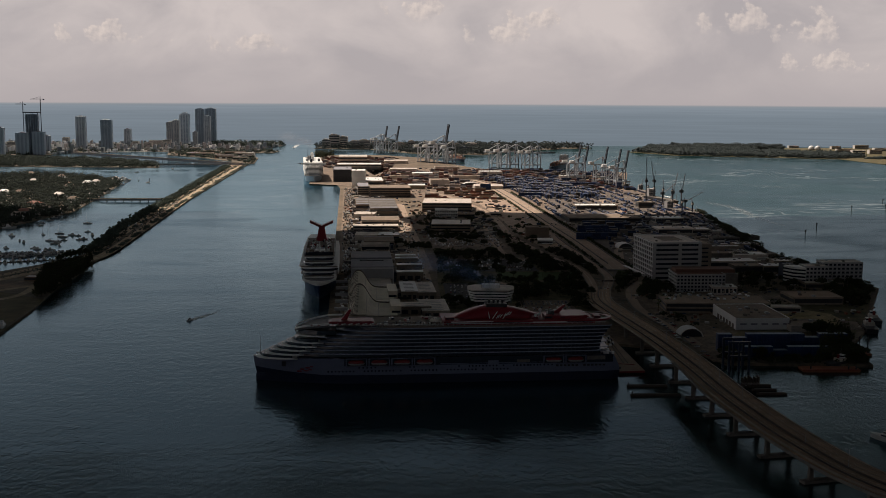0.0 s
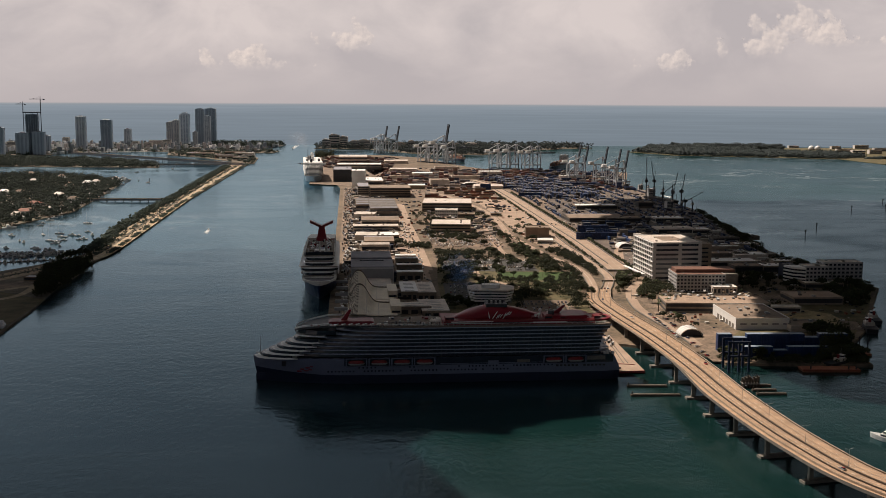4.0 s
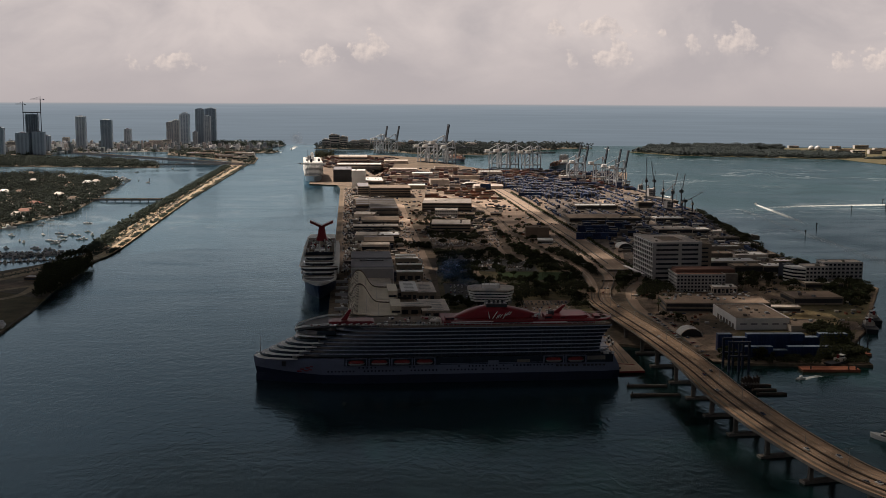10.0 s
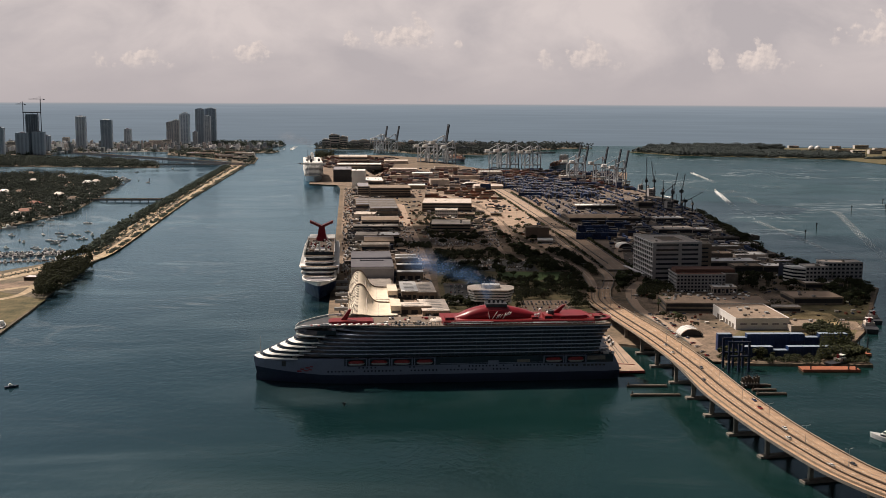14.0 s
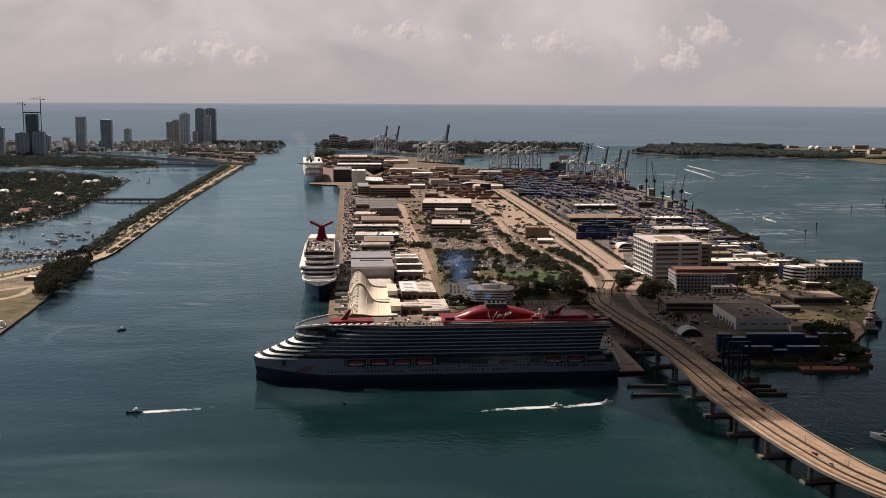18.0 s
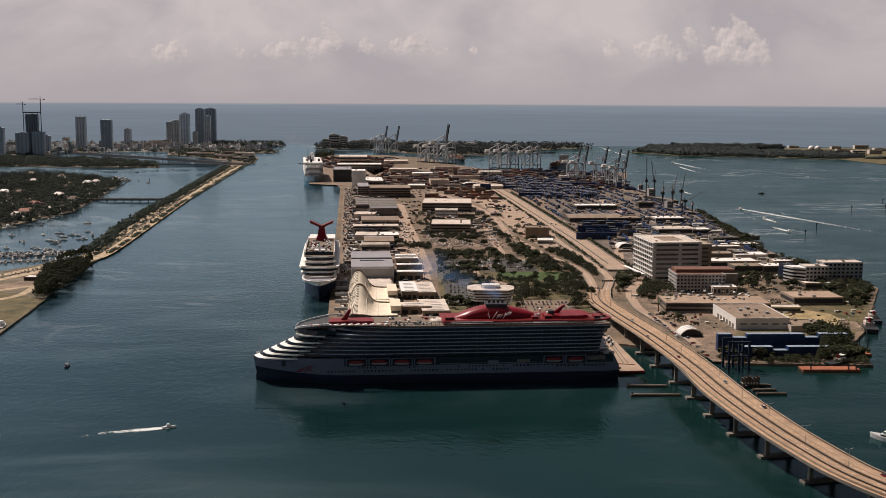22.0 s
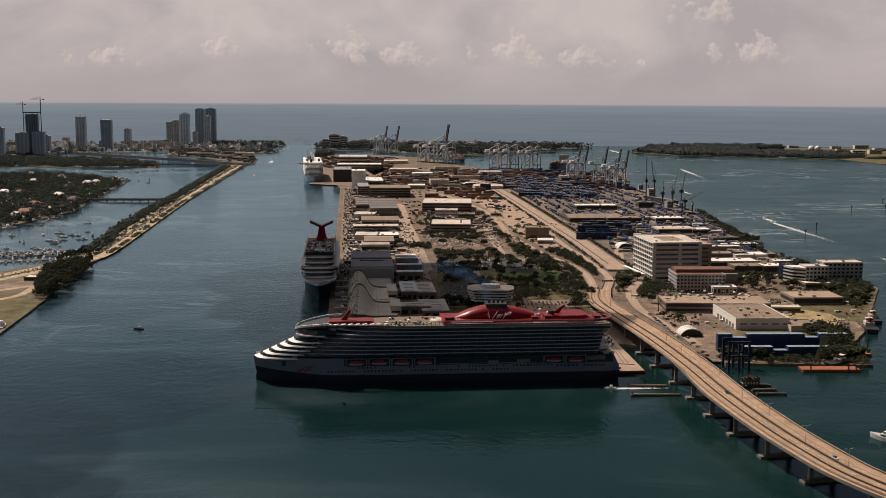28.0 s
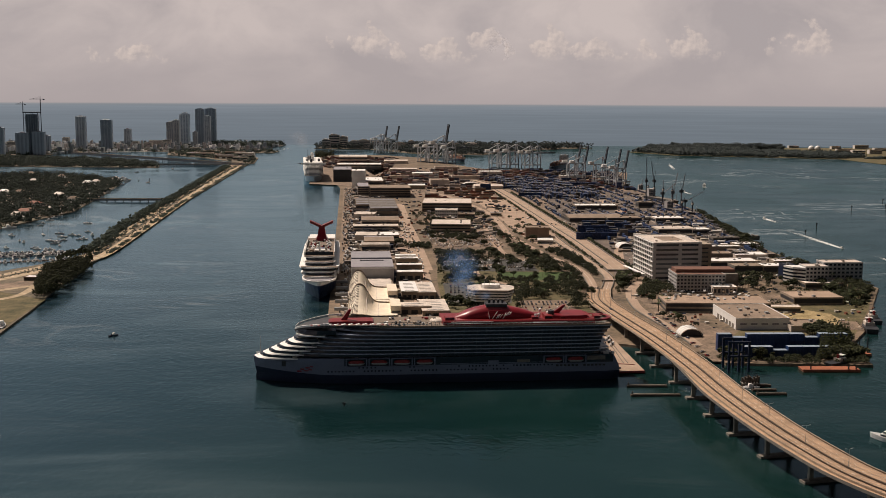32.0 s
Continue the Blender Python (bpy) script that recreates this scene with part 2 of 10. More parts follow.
def veil_material(name, col, low, high, scale, most):
    """Thin drifting vapour: diffuse, mostly clear, broken by noise."""
    m = bpy.data.materials.new(name)
    m.use_nodes = True
    n, L = m.node_tree.nodes, m.node_tree.links
    b = n["Principled BSDF"]
    b.inputs["Base Color"].default_value = (*col, 1)
    b.inputs["Roughness"].default_value = 1.0
    b.inputs["Specular IOR Level"].default_value = 0.0
    tc = n.new("ShaderNodeTexCoord")
    t = n.new("ShaderNodeTexNoise")
    t.inputs["Scale"].default_value, t.inputs["Detail"].default_value = scale, 6
    t.inputs["Roughness"].default_value = 0.6
    L.new(tc.outputs["Object"], t.inputs["Vector"])
    al = n.new("ShaderNodeMapRange")
    al.inputs["From Min"].default_value, al.inputs["From Max"].default_value = low, high
    al.inputs["To Max"].default_value = most
    L.new(t.outputs["Fac"], al.inputs["Value"])
    L.new(al.outputs[0], b.inputs["Alpha"])
    return m


def smoke_material(name="thin_smoke", col=(0.13, 0.26, 0.52), most=0.24):
    """Thin exhaust haze with no rim: clear at its outline, thickest in the middle."""
    m = bpy.data.materials.new(name)
    m.use_nodes = True
    n, L = m.node_tree.nodes, m.node_tree.links
    n.remove(n["Principled BSDF"])
    tl, tp, mix = n.new("ShaderNodeBsdfTranslucent"), n.new("ShaderNodeBsdfTransparent"), n.new("ShaderNodeMixShader")
    tl.inputs["Color"].default_value = (*col, 1)
    L.new(tp.outputs[0], mix.inputs[1])
    L.new(tl.outputs[0], mix.inputs[2])
    L.new(mix.outputs[0], n["Material Output"].inputs["Surface"])
    tc = n.new("ShaderNodeTexCoord")
    mp = n.new("ShaderNodeMapping")
    mp.inputs["Location"].default_value = (-1.0, 0.0, -1.0)
    mp.inputs["Scale"].default_value = (2.0, 0.0, 2.0)
    L.new(tc.outputs["Generated"], mp.inputs[0])
    ln = n.new("ShaderNodeVectorMath")
    ln.operation = 'LENGTH'
    L.new(mp.outputs[0], ln.inputs[0])
    rim = n.new("ShaderNodeMapRange")
    rim.interpolation_type = 'SMOOTHSTEP'
    rim.inputs["From Min"].default_value, rim.inputs["From Max"].default_value = 0.8, 0.1
    L.new(ln.outputs["Value"], rim.inputs["Value"])
    t = n.new("ShaderNodeTexNoise")
    t.inputs["Scale"].default_value, t.inputs["Detail"].default_value = 0.06, 6
    L.new(tc.outputs["Object"], t.inputs["Vector"])
    al = n.new("ShaderNodeMapRange")
    al.inputs["From Min"].default_value, al.inputs["From Max"].default_value = 0.3, 0.7
    al.inputs["To Max"].default_value = most
    L.new(t.outputs["Fac"], al.inputs["Value"])
    ml = n.new("ShaderNodeMath")
    ml.operation = 'MULTIPLY'
    L.new(rim.outputs[0], ml.inputs[0])
    L.new(al.outputs[0], ml.inputs[1])
    L.new(ml.outputs[0], mix.inputs[0])
    return m


def cumulus_material():
    """Far glowing vapour: sun-side tops painted brighter, a ragged edge, a flat base that melts into the haze."""
    m = bpy.data.materials.new("glowing_cumulus")
    m.use_nodes = True
    n, L = m.node_tree.nodes, m.node_tree.links
    n.remove(n["Principled BSDF"])
    em, tp, mix = n.new("ShaderNodeEmission"), n.new("ShaderNodeBsdfTransparent"), n.new("ShaderNodeMixShader")
    tc = n.new("ShaderNodeTexCoord")
    oi = n.new("ShaderNodeObjectInfo")

    def op(kind, a, b, c=None):
        q = n.new("ShaderNodeMath")
        q.operation = kind
        for i, v in enumerate((a, b, c)):
            if v is None:
                continue
            if isinstance(v, (int, float)):
                q.inputs[i].default_value = v
            else:
                L.new(v, q.inputs[i])
        return q.outputs[0]

    def lumps(dx, dz):
        mp = n.new("ShaderNodeMapping")
        mp.inputs["Location"].default_value = (dx, 0, dz)
        L.new(tc.outputs["Object"], mp.inputs[0])
        t = n.new("ShaderNodeTexNoise")
        t.noise_dimensions = '4D'
        t.inputs["Scale"].default_value, t.inputs["Detail"].default_value, t.inputs["Roughness"].default_value = 0.0125, 7, 0.56
        L.new(mp.outputs[0], t.inputs["Vector"])
        L.new(op('MULTIPLY', oi.outputs["Random"], 40.0), t.inputs["W"])
        return t.outputs["Fac"]
    here, sunward = lumps(0, 0), lumps(-9, 12)
    sp = n.new("ShaderNodeSeparateXYZ")
    L.new(tc.outputs["Generated"], sp.inputs[0])
    u = op('MULTIPLY_ADD', sp.outputs["X"], 2.0, -1.0)
    v = op('SUBTRACT', sp.outputs["Z"], 0.22)
    env = op('ADD', op('MULTIPLY', op('MULTIPLY', u, u), -0.62), op('MULTIPLY', op('MULTIPLY', v, v), -1.15))
    d = op('ADD', op('MULTIPLY_ADD', here, 2.3, -0.98), env)
    al = n.new("ShaderNodeMapRange")
    al.interpolation_type = 'SMOOTHSTEP'
    al.inputs["From Min"].default_value, al.inputs["From Max"].default_value = -0.03, 0.19
    al.inputs["To Max"].default_value = 0.72
    L.new(d, al.inputs["Value"])
    base = n.new("ShaderNodeMapRange")
    base.interpolation_type = 'SMOOTHSTEP'
    base.inputs["From Min"].default_value, base.inputs["From Max"].default_value = 0.02, 0.34
    L.new(sp.outputs["Z"], base.inputs["Value"])
    L.new(op('MULTIPLY', al.outputs[0], base.outputs[0]), mix.inputs[0])
    # brightness of the sunward lumps is painted into the emission colour
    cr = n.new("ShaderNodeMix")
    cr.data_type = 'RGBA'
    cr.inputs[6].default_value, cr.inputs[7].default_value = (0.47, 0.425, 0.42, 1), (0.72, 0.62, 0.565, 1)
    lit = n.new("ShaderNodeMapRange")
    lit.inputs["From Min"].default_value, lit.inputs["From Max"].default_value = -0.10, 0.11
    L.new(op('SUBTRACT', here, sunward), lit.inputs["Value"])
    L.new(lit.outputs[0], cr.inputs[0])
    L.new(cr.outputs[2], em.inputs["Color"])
    L.new(tp.outputs[0], mix.inputs[1])
    L.new(em.outputs[0], mix.inputs[2])
    L.new(mix.outputs[0], n["Material Output"].inputs["Surface"])
    return m


def leaf_material(name, c1, c2):
    m = bpy.data.materials.new(name)
    m.use_nodes = True
    n, L = m.node_tree.nodes, m.node_tree.links
    b = n["Principled BSDF"]
    b.inputs["Roughness"].default_value = 0.75
    b.inputs["Specular IOR Level"].default_value = 0.2
    g = n.new("ShaderNodeNewGeometry")
    mx = n.new("ShaderNodeMix")
    mx.data_type = 'RGBA'
    mx.inputs[6].default_value, mx.inputs[7].default_value = (*c1, 1), (*c2, 1)
    L.new(g.outputs["Random Per Island"], mx.inputs[0])
    oi = n.new("ShaderNodeObjectInfo")
    hs = n.new("ShaderNodeHueSaturation")
    vm = n.new("ShaderNodeMapRange")
    vm.inputs["To Min"].default_value, vm.inputs["To Max"].default_value = 0.7, 1.3
    L.new(oi.outputs["Random"], vm.inputs["Value"])
    L.new(vm.outputs[0], hs.inputs["Value"])
    L.new(mx.outputs[2], hs.inputs["Color"])
    L.new(hs.outputs[0], b.inputs["Base Color"])
    return m


M_WATER = water_material()
M_FOAM = foam_material()
M_FOAM_LONG = foam_material("long_wake_foam", -0.17)
M_FOAM_OLD = foam_material("fading_foam", -0.05, 0.42, 0.02, 0.42, 0.78)
M_SMOKE = smoke_material()
M_SMOKE_GREY = smoke_material("thin_grey_smoke", (0.34, 0.35, 0.38), 0.16)
M_CLOUD = cumulus_material()
M_CLOUD_THIN = veil_material("thin_cloud", (0.7, 0.7, 0.72), 0.04, 0.16, 0.006, 0.34)
M_CLOUD_MID = veil_material("grey_cloud", (0.7, 0.7, 0.72), 0.04, 0.16, 0.006, 0.5)
M_CLOUD_THICK = veil_material("thick_cloud", (0.7, 0.7, 0.72), 0.04, 0.16, 0.006, 1.0)
M_LAND = mat("sandy_ground", (0.06, 0.05, 0.035), 0.95, var=0.4, size=45, col2=(0.235, 0.168, 0.114), grain=11)
M_SCRUB = mat("scrubby_sand", (0.05, 0.045, 0.03), 0.95, size=26, col2=(0.20, 0.16, 0.115), grain=10)
M_GRASS = mat("dry_grass", (0.03, 0.036, 0.012), 0.95, size=16, col2=(0.17, 0.13, 0.065), grain=10)
M_LAWN = mat("lawn", (0.045, 0.08, 0.02), 0.95, var=0.3, size=20)
M_ASPHALT = mat("asphalt", (0.06, 0.058, 0.055), 0.9, var=0.3, size=25)
M_PAVING = mat("light_paving", (0.06, 0.048, 0.037), 0.9, size=20, grain=9, col2=(0.31, 0.22, 0.155))
M_ROAD = mat("worn_concrete_road", (0.35, 0.255, 0.19), 0.9, var=0.25, size=22, grain=16)
M_LANE = mat("lane_paint", (0.7, 0.66, 0.58), 0.7, var=0.15, size=4)
M_CONC = mat("concrete", (0.31, 0.252, 0.195), 0.85, var=0.3, size=8)
# stained concrete; also carries painted shade on bridge, shell wall and office wing
M_CONC_DK = mat("stained_shaded_concrete", (0.17, 0.15, 0.13), 0.9, var=0.3, size=5)
M_WHITE = mat("white_paint", (0.8, 0.785, 0.76), 0.5, var=0.07, size=9)
M_PALE = mat("grey_white_render", (0.45, 0.435, 0.43), 0.7, var=0.12, size=8)
M_CREAM = mat("cream_membrane_roof", (0.59, 0.515, 0.45), 0.6, var=0.28, size=12)
M_GREYROOF = mat("grey_flat_roof", (0.26, 0.25, 0.275), 0.8, var=0.15, size=14)
M_BROWNROOF = mat("brown_roof", (0.24, 0.18, 0.135), 0.85, var=0.25, size=12)
M_REDROOF = mat("terracotta_roof", (0.25, 0.11, 0.075), 0.8, var=0.25, size=4)
M_DARK = mat("dark_steel", (0.03, 0.032, 0.038), 0.5, var=0.3, size=6)
M_GLASS = mat("dark_window_glass", (0.016, 0.023, 0.036), 0.12, var=0.3, size=9, spec=0.6)
M_NAVY = mat("navy_hull_paint", (0.011, 0.018, 0.044), 0.35, var=0.2, size=18)
M_BLUEHULL = mat("deep_blue_hull_paint", (0.014, 0.034, 0.095), 0.35, var=0.2, size=18)
M_HULLGREY = mat("silver_grey_hull_paint", (0.15, 0.17, 0.245), 0.32, var=0.08, size=20)
M_DECKGREY = mat("silver_grey_deck_edge", (0.31, 0.345, 0.44), 0.4, var=0.08, size=10)
M_RED = mat("bright_red_paint", (0.21, 0.008, 0.016), 0.35, var=0.12, size=10)
M_DKRED = mat("deep_red_paint", (0.20, 0.014, 0.016), 0.4, var=0.2, size=6)
M_BLUE = mat("blue_painted_steel", (0.009, 0.03, 0.10), 0.5, var=0.25, size=5, rnd=0.3)
M_STEEL = mat("galvanised_steel", (0.36, 0.36, 0.36), 0.5, metal=0.3, var=0.12, size=4)
M_CRANE = mat("pale_crane_paint", (0.43, 0.45, 0.48), 0.55, var=0.12, size=10)
M_CRANE_DK = mat("dark_boom_paint", (0.05, 0.055, 0.07), 0.55, var=0.2, size=10)
M_BARGE = mat("rusty_orange_deck", (0.30, 0.10, 0.05), 0.8, var=0.3, size=4)
M_WOOD = mat("weathered_timber", (0.07, 0.05, 0.038), 0.9, var=0.3, size=2)
M_TEAK = mat("sun_deck_planking", (0.17, 0.13, 0.10), 0.8, var=0.2, size=4)
M_BARK = mat("bark", (0.10, 0.075, 0.05), 0.95, var=0.3, size=1)
M_LEAF = leaf_material("dark_broadleaf_foliage", (0.010, 0.016, 0.006), (0.052, 0.057, 0.020))
# next two leaf colours are paled and blued to carry the air haze
M_LEAF_KEY = leaf_material("haze_painted_mangrove_foliage", (0.036, 0.052, 0.054), (0.058, 0.074, 0.070))
M_LEAF_FAR = leaf_material("haze_paled_foliage", (0.038, 0.055, 0.047), (0.078, 0.10, 0.074))
M_LEAF_PORT = leaf_material("deep_green_foliage", (0.008, 0.013, 0.005), (0.048, 0.053, 0.018))
M_PALM = leaf_material("palm_fronds", (0.03, 0.05, 0.015), (0.08, 0.10, 0.03))
M_CARS = palette("car_paint", [(0.6, 0.6, 0.6), (0.05, 0.05, 0.055), (0.3, 0.31, 0.33), (0.7, 0.7, 0.68), (0.25, 0.02, 0.02), (0.12, 0.13, 0.15), (0.03, 0.05, 0.12)], 0.3)
M_CARBITS = palette("car_paint_far", [(0.6, 0.6, 0.6), (0.05, 0.05, 0.055), (0.3, 0.31, 0.33), (0.7, 0.7, 0.68), (0.12, 0.11, 0.10), (0.10, 0.075, 0.05), (0.2, 0.15, 0.1)], 0.4, "island")
M_BOX_WARM = palette("container_paint_warm", [(0.18, 0.06, 0.045), (0.26, 0.14, 0.09), (0.33, 0.25, 0.19), (0.13, 0.045, 0.04), (0.24, 0.10, 0.06), (0.2, 0.185, 0.175), (0.09, 0.07, 0.065)], 0.6)
M_BOX_BLUE = palette("container_paint_blue", [(0.012, 0.033, 0.10), (0.02, 0.045, 0.13), (0.06, 0.05, 0.045), (0.012, 0.03, 0.08), (0.16, 0.15, 0.14), (0.03, 0.03, 0.036)], 0.55)
M_BOXBITS_WARM = palette("container_paint_warm_far", [(0.15, 0.06, 0.05), (0.20, 0.12, 0.09), (0.32, 0.27, 0.24), (0.11, 0.05, 0.05), (0.20, 0.19, 0.20), (0.05, 0.06, 0.10), (0.08, 0.07, 0.075)], 0.6, "island")
M_BOXBITS_BLUE = palette("container_paint_blue_far", [(0.012, 0.033, 0.10), (0.05, 0.042, 0.04), (0.016, 0.04, 0.11), (0.012, 0.03, 0.08), (0.15, 0.14, 0.14), (0.03, 0.03, 0.036)], 0.6, "island")
# tower colours paled and blued so that they carry the distance haze
M_HAZEGLASS = mat("haze_blue_glazing", (0.15, 0.195, 0.255), 0.3, var=0.25, size=20)
M_TOWER = mat("haze_paled_tower_render", (0.46, 0.52, 0.59), 0.6, var=0.08, size=40)
M_TOWER_DK = mat("haze_blue_tower_wall", (0.27, 0.335, 0.41), 0.4, var=0.2, size=30)
M_TOWER_GREY = mat("haze_grey_tower_render", (0.40, 0.43, 0.465), 0.7, var=0.12, size=30)
M_TOWER_TAN = mat("sand_coloured_render", (0.58, 0.54, 0.50), 0.7, var=0.12, size=30)

# ---- mesh helpers ----


class MB:
    """Collects vertices and faces of one mesh."""

    def __init__(self):
        self.v, self.f, self.smooth = [], [], False

    def add(self, vs, fs):
        k = len(self.v)
        self.v += vs
        self.f += [tuple(i + k for i in f) for f in fs]
        return self

    def box(self, x0, y0, z0, x1, y1, z1):
        return self.add([(x0, y0, z0), (x1, y0, z0), (x1, y1, z0), (x0, y1, z0), (x0, y0, z1), (x1, y0, z1), (x1, y1, z1), (x0, y1, z1)],
                        [(3, 2, 1, 0), (4, 5, 6, 7), (0, 1, 5, 4), (1, 2, 6, 5), (2, 3, 7, 6), (3, 0, 4, 7)])

    def cbox(self, x, y, z, a, b, c):
        return self.box(x - a / 2, y - b / 2, z, x + a / 2, y + b / 2, z + c)

    def prism(self, poly, z0, z1, grow=0.0):
        n = len(poly)
        area = sum(poly[i][0] * poly[(i + 1) % n][1] - poly[(i + 1) % n][0] * poly[i][1] for i in range(n))
        if area < 0:
            poly = poly[::-1]
        cx, cy = sum(p[0] for p in poly) / n, sum(p[1] for p in poly) / n
        low = []
        for x, y in poly:
            d = math.hypot(x - cx, y - cy) or 1
            low.append((x + (x - cx) / d * grow, y + (y - cy) / d * grow, z0))
        return self.add(low + [(x, y, z1) for x, y in poly],
                        [tuple(range(n, 2 * n)), tuple(range(n - 1, -1, -1))] + [(i, (i + 1) % n, n + (i + 1) % n, n + i) for i in range(n)])

    def cyl(self, x, y, z0, z1, r, n=8, r2=None):
        r2 = r if r2 is None else r2
        a = [2 * math.pi * i / n for i in range(n)]
        return self.add([(x + r * math.cos(t), y + r * math.sin(t), z0) for t in a] + [(x + r2 * math.cos(t), y + r2 * math.sin(t), z1) for t in a],
                        [tuple(range(n, 2 * n)), tuple(range(n - 1, -1, -1))] + [(i, (i + 1) % n, n + (i + 1) % n, n + i) for i in range(n)])

    def beam(self, p, q, w, n=4):
        p, q = Vector(p), Vector(q)
        d = (q - p).normalized()
        s = d.cross(Vector((0, 0, 1)))
        s = s.normalized() if s.length > 1e-4 else Vector((1, 0, 0))
        t = d.cross(s)
        vs = []
        for c in (p, q):
            for i in range(n):
                a = 2 * math.pi * (i + 0.5) / n
                vs.append(tuple(c + (s * math.cos(a) + t * math.sin(a)) * w * 0.707))
        return self.add(vs, [tuple(range(n - 1, -1, -1)), tuple(range(n, 2 * n))] + [(i, (i + 1) % n, n + (i + 1) % n, n + i) for i in range(n)])

    def rings(self, rings, cap=True):
        """Skin through closed rings of equal count."""
        n, k = len(rings[0]), len(self.v)
        fs = []
        for j in range(len(rings) - 1):
            fs += [(j * n + i, j * n + (i + 1) % n, (j + 1) * n + (i + 1) % n, (j + 1) * n + i) for i in range(n)]
        if cap:
            fs += [tuple(range(n - 1, -1, -1)), tuple((len(rings) - 1) * n + i for i in range(n))]
        return self.add([tuple(p) for r in rings for p in r], fs)

    def strip(self, left, right):
        """A ribbon between two lines of points."""
        n = len(left)
        return self.add([tuple(p) for p in left] + [tuple(p) for p in right], [(i, n + i, n + i + 1, i + 1) for i in range(n - 1)])

    def ball(self, x, y, z, rx, ry, rz, n=8, m=5, low=-1.0, rnd=None):
        rg = []
        for j in range(m + 1):
            c = low + (1 - low) * j / m
            s = math.sqrt(max(0.0, 1 - c * c)) if 0 < j < m or low > -1 else 0.02
            if j == m:
                s = 0.02
            ring = []
            for i in range(n):
                a = 2 * math.pi * i / n
                k = rnd.uniform(0.78, 1.2) if rnd else 1
                ring.append((x + rx * s * k * math.cos(a), y + ry * s * k * math.sin(a), z + rz * c * (rnd.uniform(0.9, 1.08) if rnd else 1)))
            rg.append(ring)
        return self.rings(rg)

    def clump(self, x, y, z, r, rnd, flat=0.75):
        """An eight-sided irregular lump of leaves."""
        j = [rnd.uniform(0.7, 1.25) for _ in range(6)]
        a = rnd.uniform(0, 1.5)
        c, s = math.cos(a) * r, math.sin(a) * r
        return self.add([(x + c * j[0], y + s * j[0], z), (x - s * j[1], y + c * j[1], z + r * 0.15), (x - c * j[2], y - s * j[2], z - r * 0.1), (x + s * j[3], y - c * j[3], z),
                         (x, y, z + r * flat * j[4]), (x, y, z - r * flat * j[5])],
                        [(0, 1, 4), (1, 2, 4), (2, 3, 4), (3, 0, 4), (1, 0, 5), (2, 1, 5), (3, 2, 5), (0, 3, 5)])

    def mesh(self, name, material=None):
        me = bpy.data.meshes.new(name)
        me.from_pydata(self.v, [], self.f)
        if material:
            me.materials.append(material)
        if self.smooth:
            me.shade_smooth()
        me.update()
        return me


def part(name, mb, material, parent, label=""):
    ob = new(name, mb.mesh(name, material))
    ob.parent = parent
    return tagged(ob, label) if label else ob


def piece(name, me, parent, x=0, y=0, z=0, rz=0.0, label=""):
    """One more object on a mesh that several alike pieces share."""
    ob = new(name, me)
    ob.parent = parent
    ob.matrix_basis = pose(x, y, z, 0, 0, rz)
    return tagged(ob, label) if label else ob


def thing(name, x, y, z, rz, label, category, group="", kind=""):
    ob = new(name)
    ob.empty_display_size = 2
    ob.matrix_basis = pose(x, y, z, 0, 0, rz)
    return tagged(ob, label, category, group, kind)


def solo(name, mb, material, label, category, group="", kind="", at=(0, 0, 0), rz=0.0):
    ob = new(name, mb.mesh(name, material))
    ob.matrix_basis = pose(*at, 0, 0, rz)
    return tagged(ob, label, category, group, kind)


def inside(poly, x, y):
    c, n = False, len(poly)
    for i in range(n):
        (x1, y1), (x2, y2) = poly[i], poly[(i + 1) % n]
        if (y1 > y) != (y2 > y) and x < (x2 - x1) * (y - y1) / (y2 - y1) + x1:
            c = not c
    return c

# ---- ground and water ----


def sea():
    mb = MB()
    mb.add([(-16000, -6000, 0), (16000, -6000, 0), (16000, 26000, 0), (-16000, 26000, 0)], [(0, 1, 2, 3)])
    solo("water", mb, M_WATER, "grey-green rippled bay water with wind streaks", "water", kind="structure")
    mb = MB()
    mb.box(-16000, -6000, -14, 16000, 26000, -12)
    solo("ground", mb, M_LAND, "sandy sea bed under the bay", "ground", kind="structure")


sea()


def land(name, poly, z, material, label):
    mb = MB().prism(poly, -12, z, grow=5.0)
    return solo(name, mb, material, label, "ground", kind="structure")


PORT = [(-95, 862), (128, 862), (132, 945), (215, 905), (228, 866), (345, 862), (352, 930), (392, 1000), (440, 1110), (492, 1227), (470, 1380), (456, 1557), (470, 1800), (486, 2071), (470, 2300),
        (448, 2520), (447, 2690), (530, 3180), (330, 3240), (127, 3300), (70, 3420), (20, 3580), (-60, 3900), (-215, 4080), (-470, 4080), (-399, 3420), (-243, 2597)]
land("ground_port_island", PORT, 2.0, M_LAND, "sandy paved port island with straight quays")

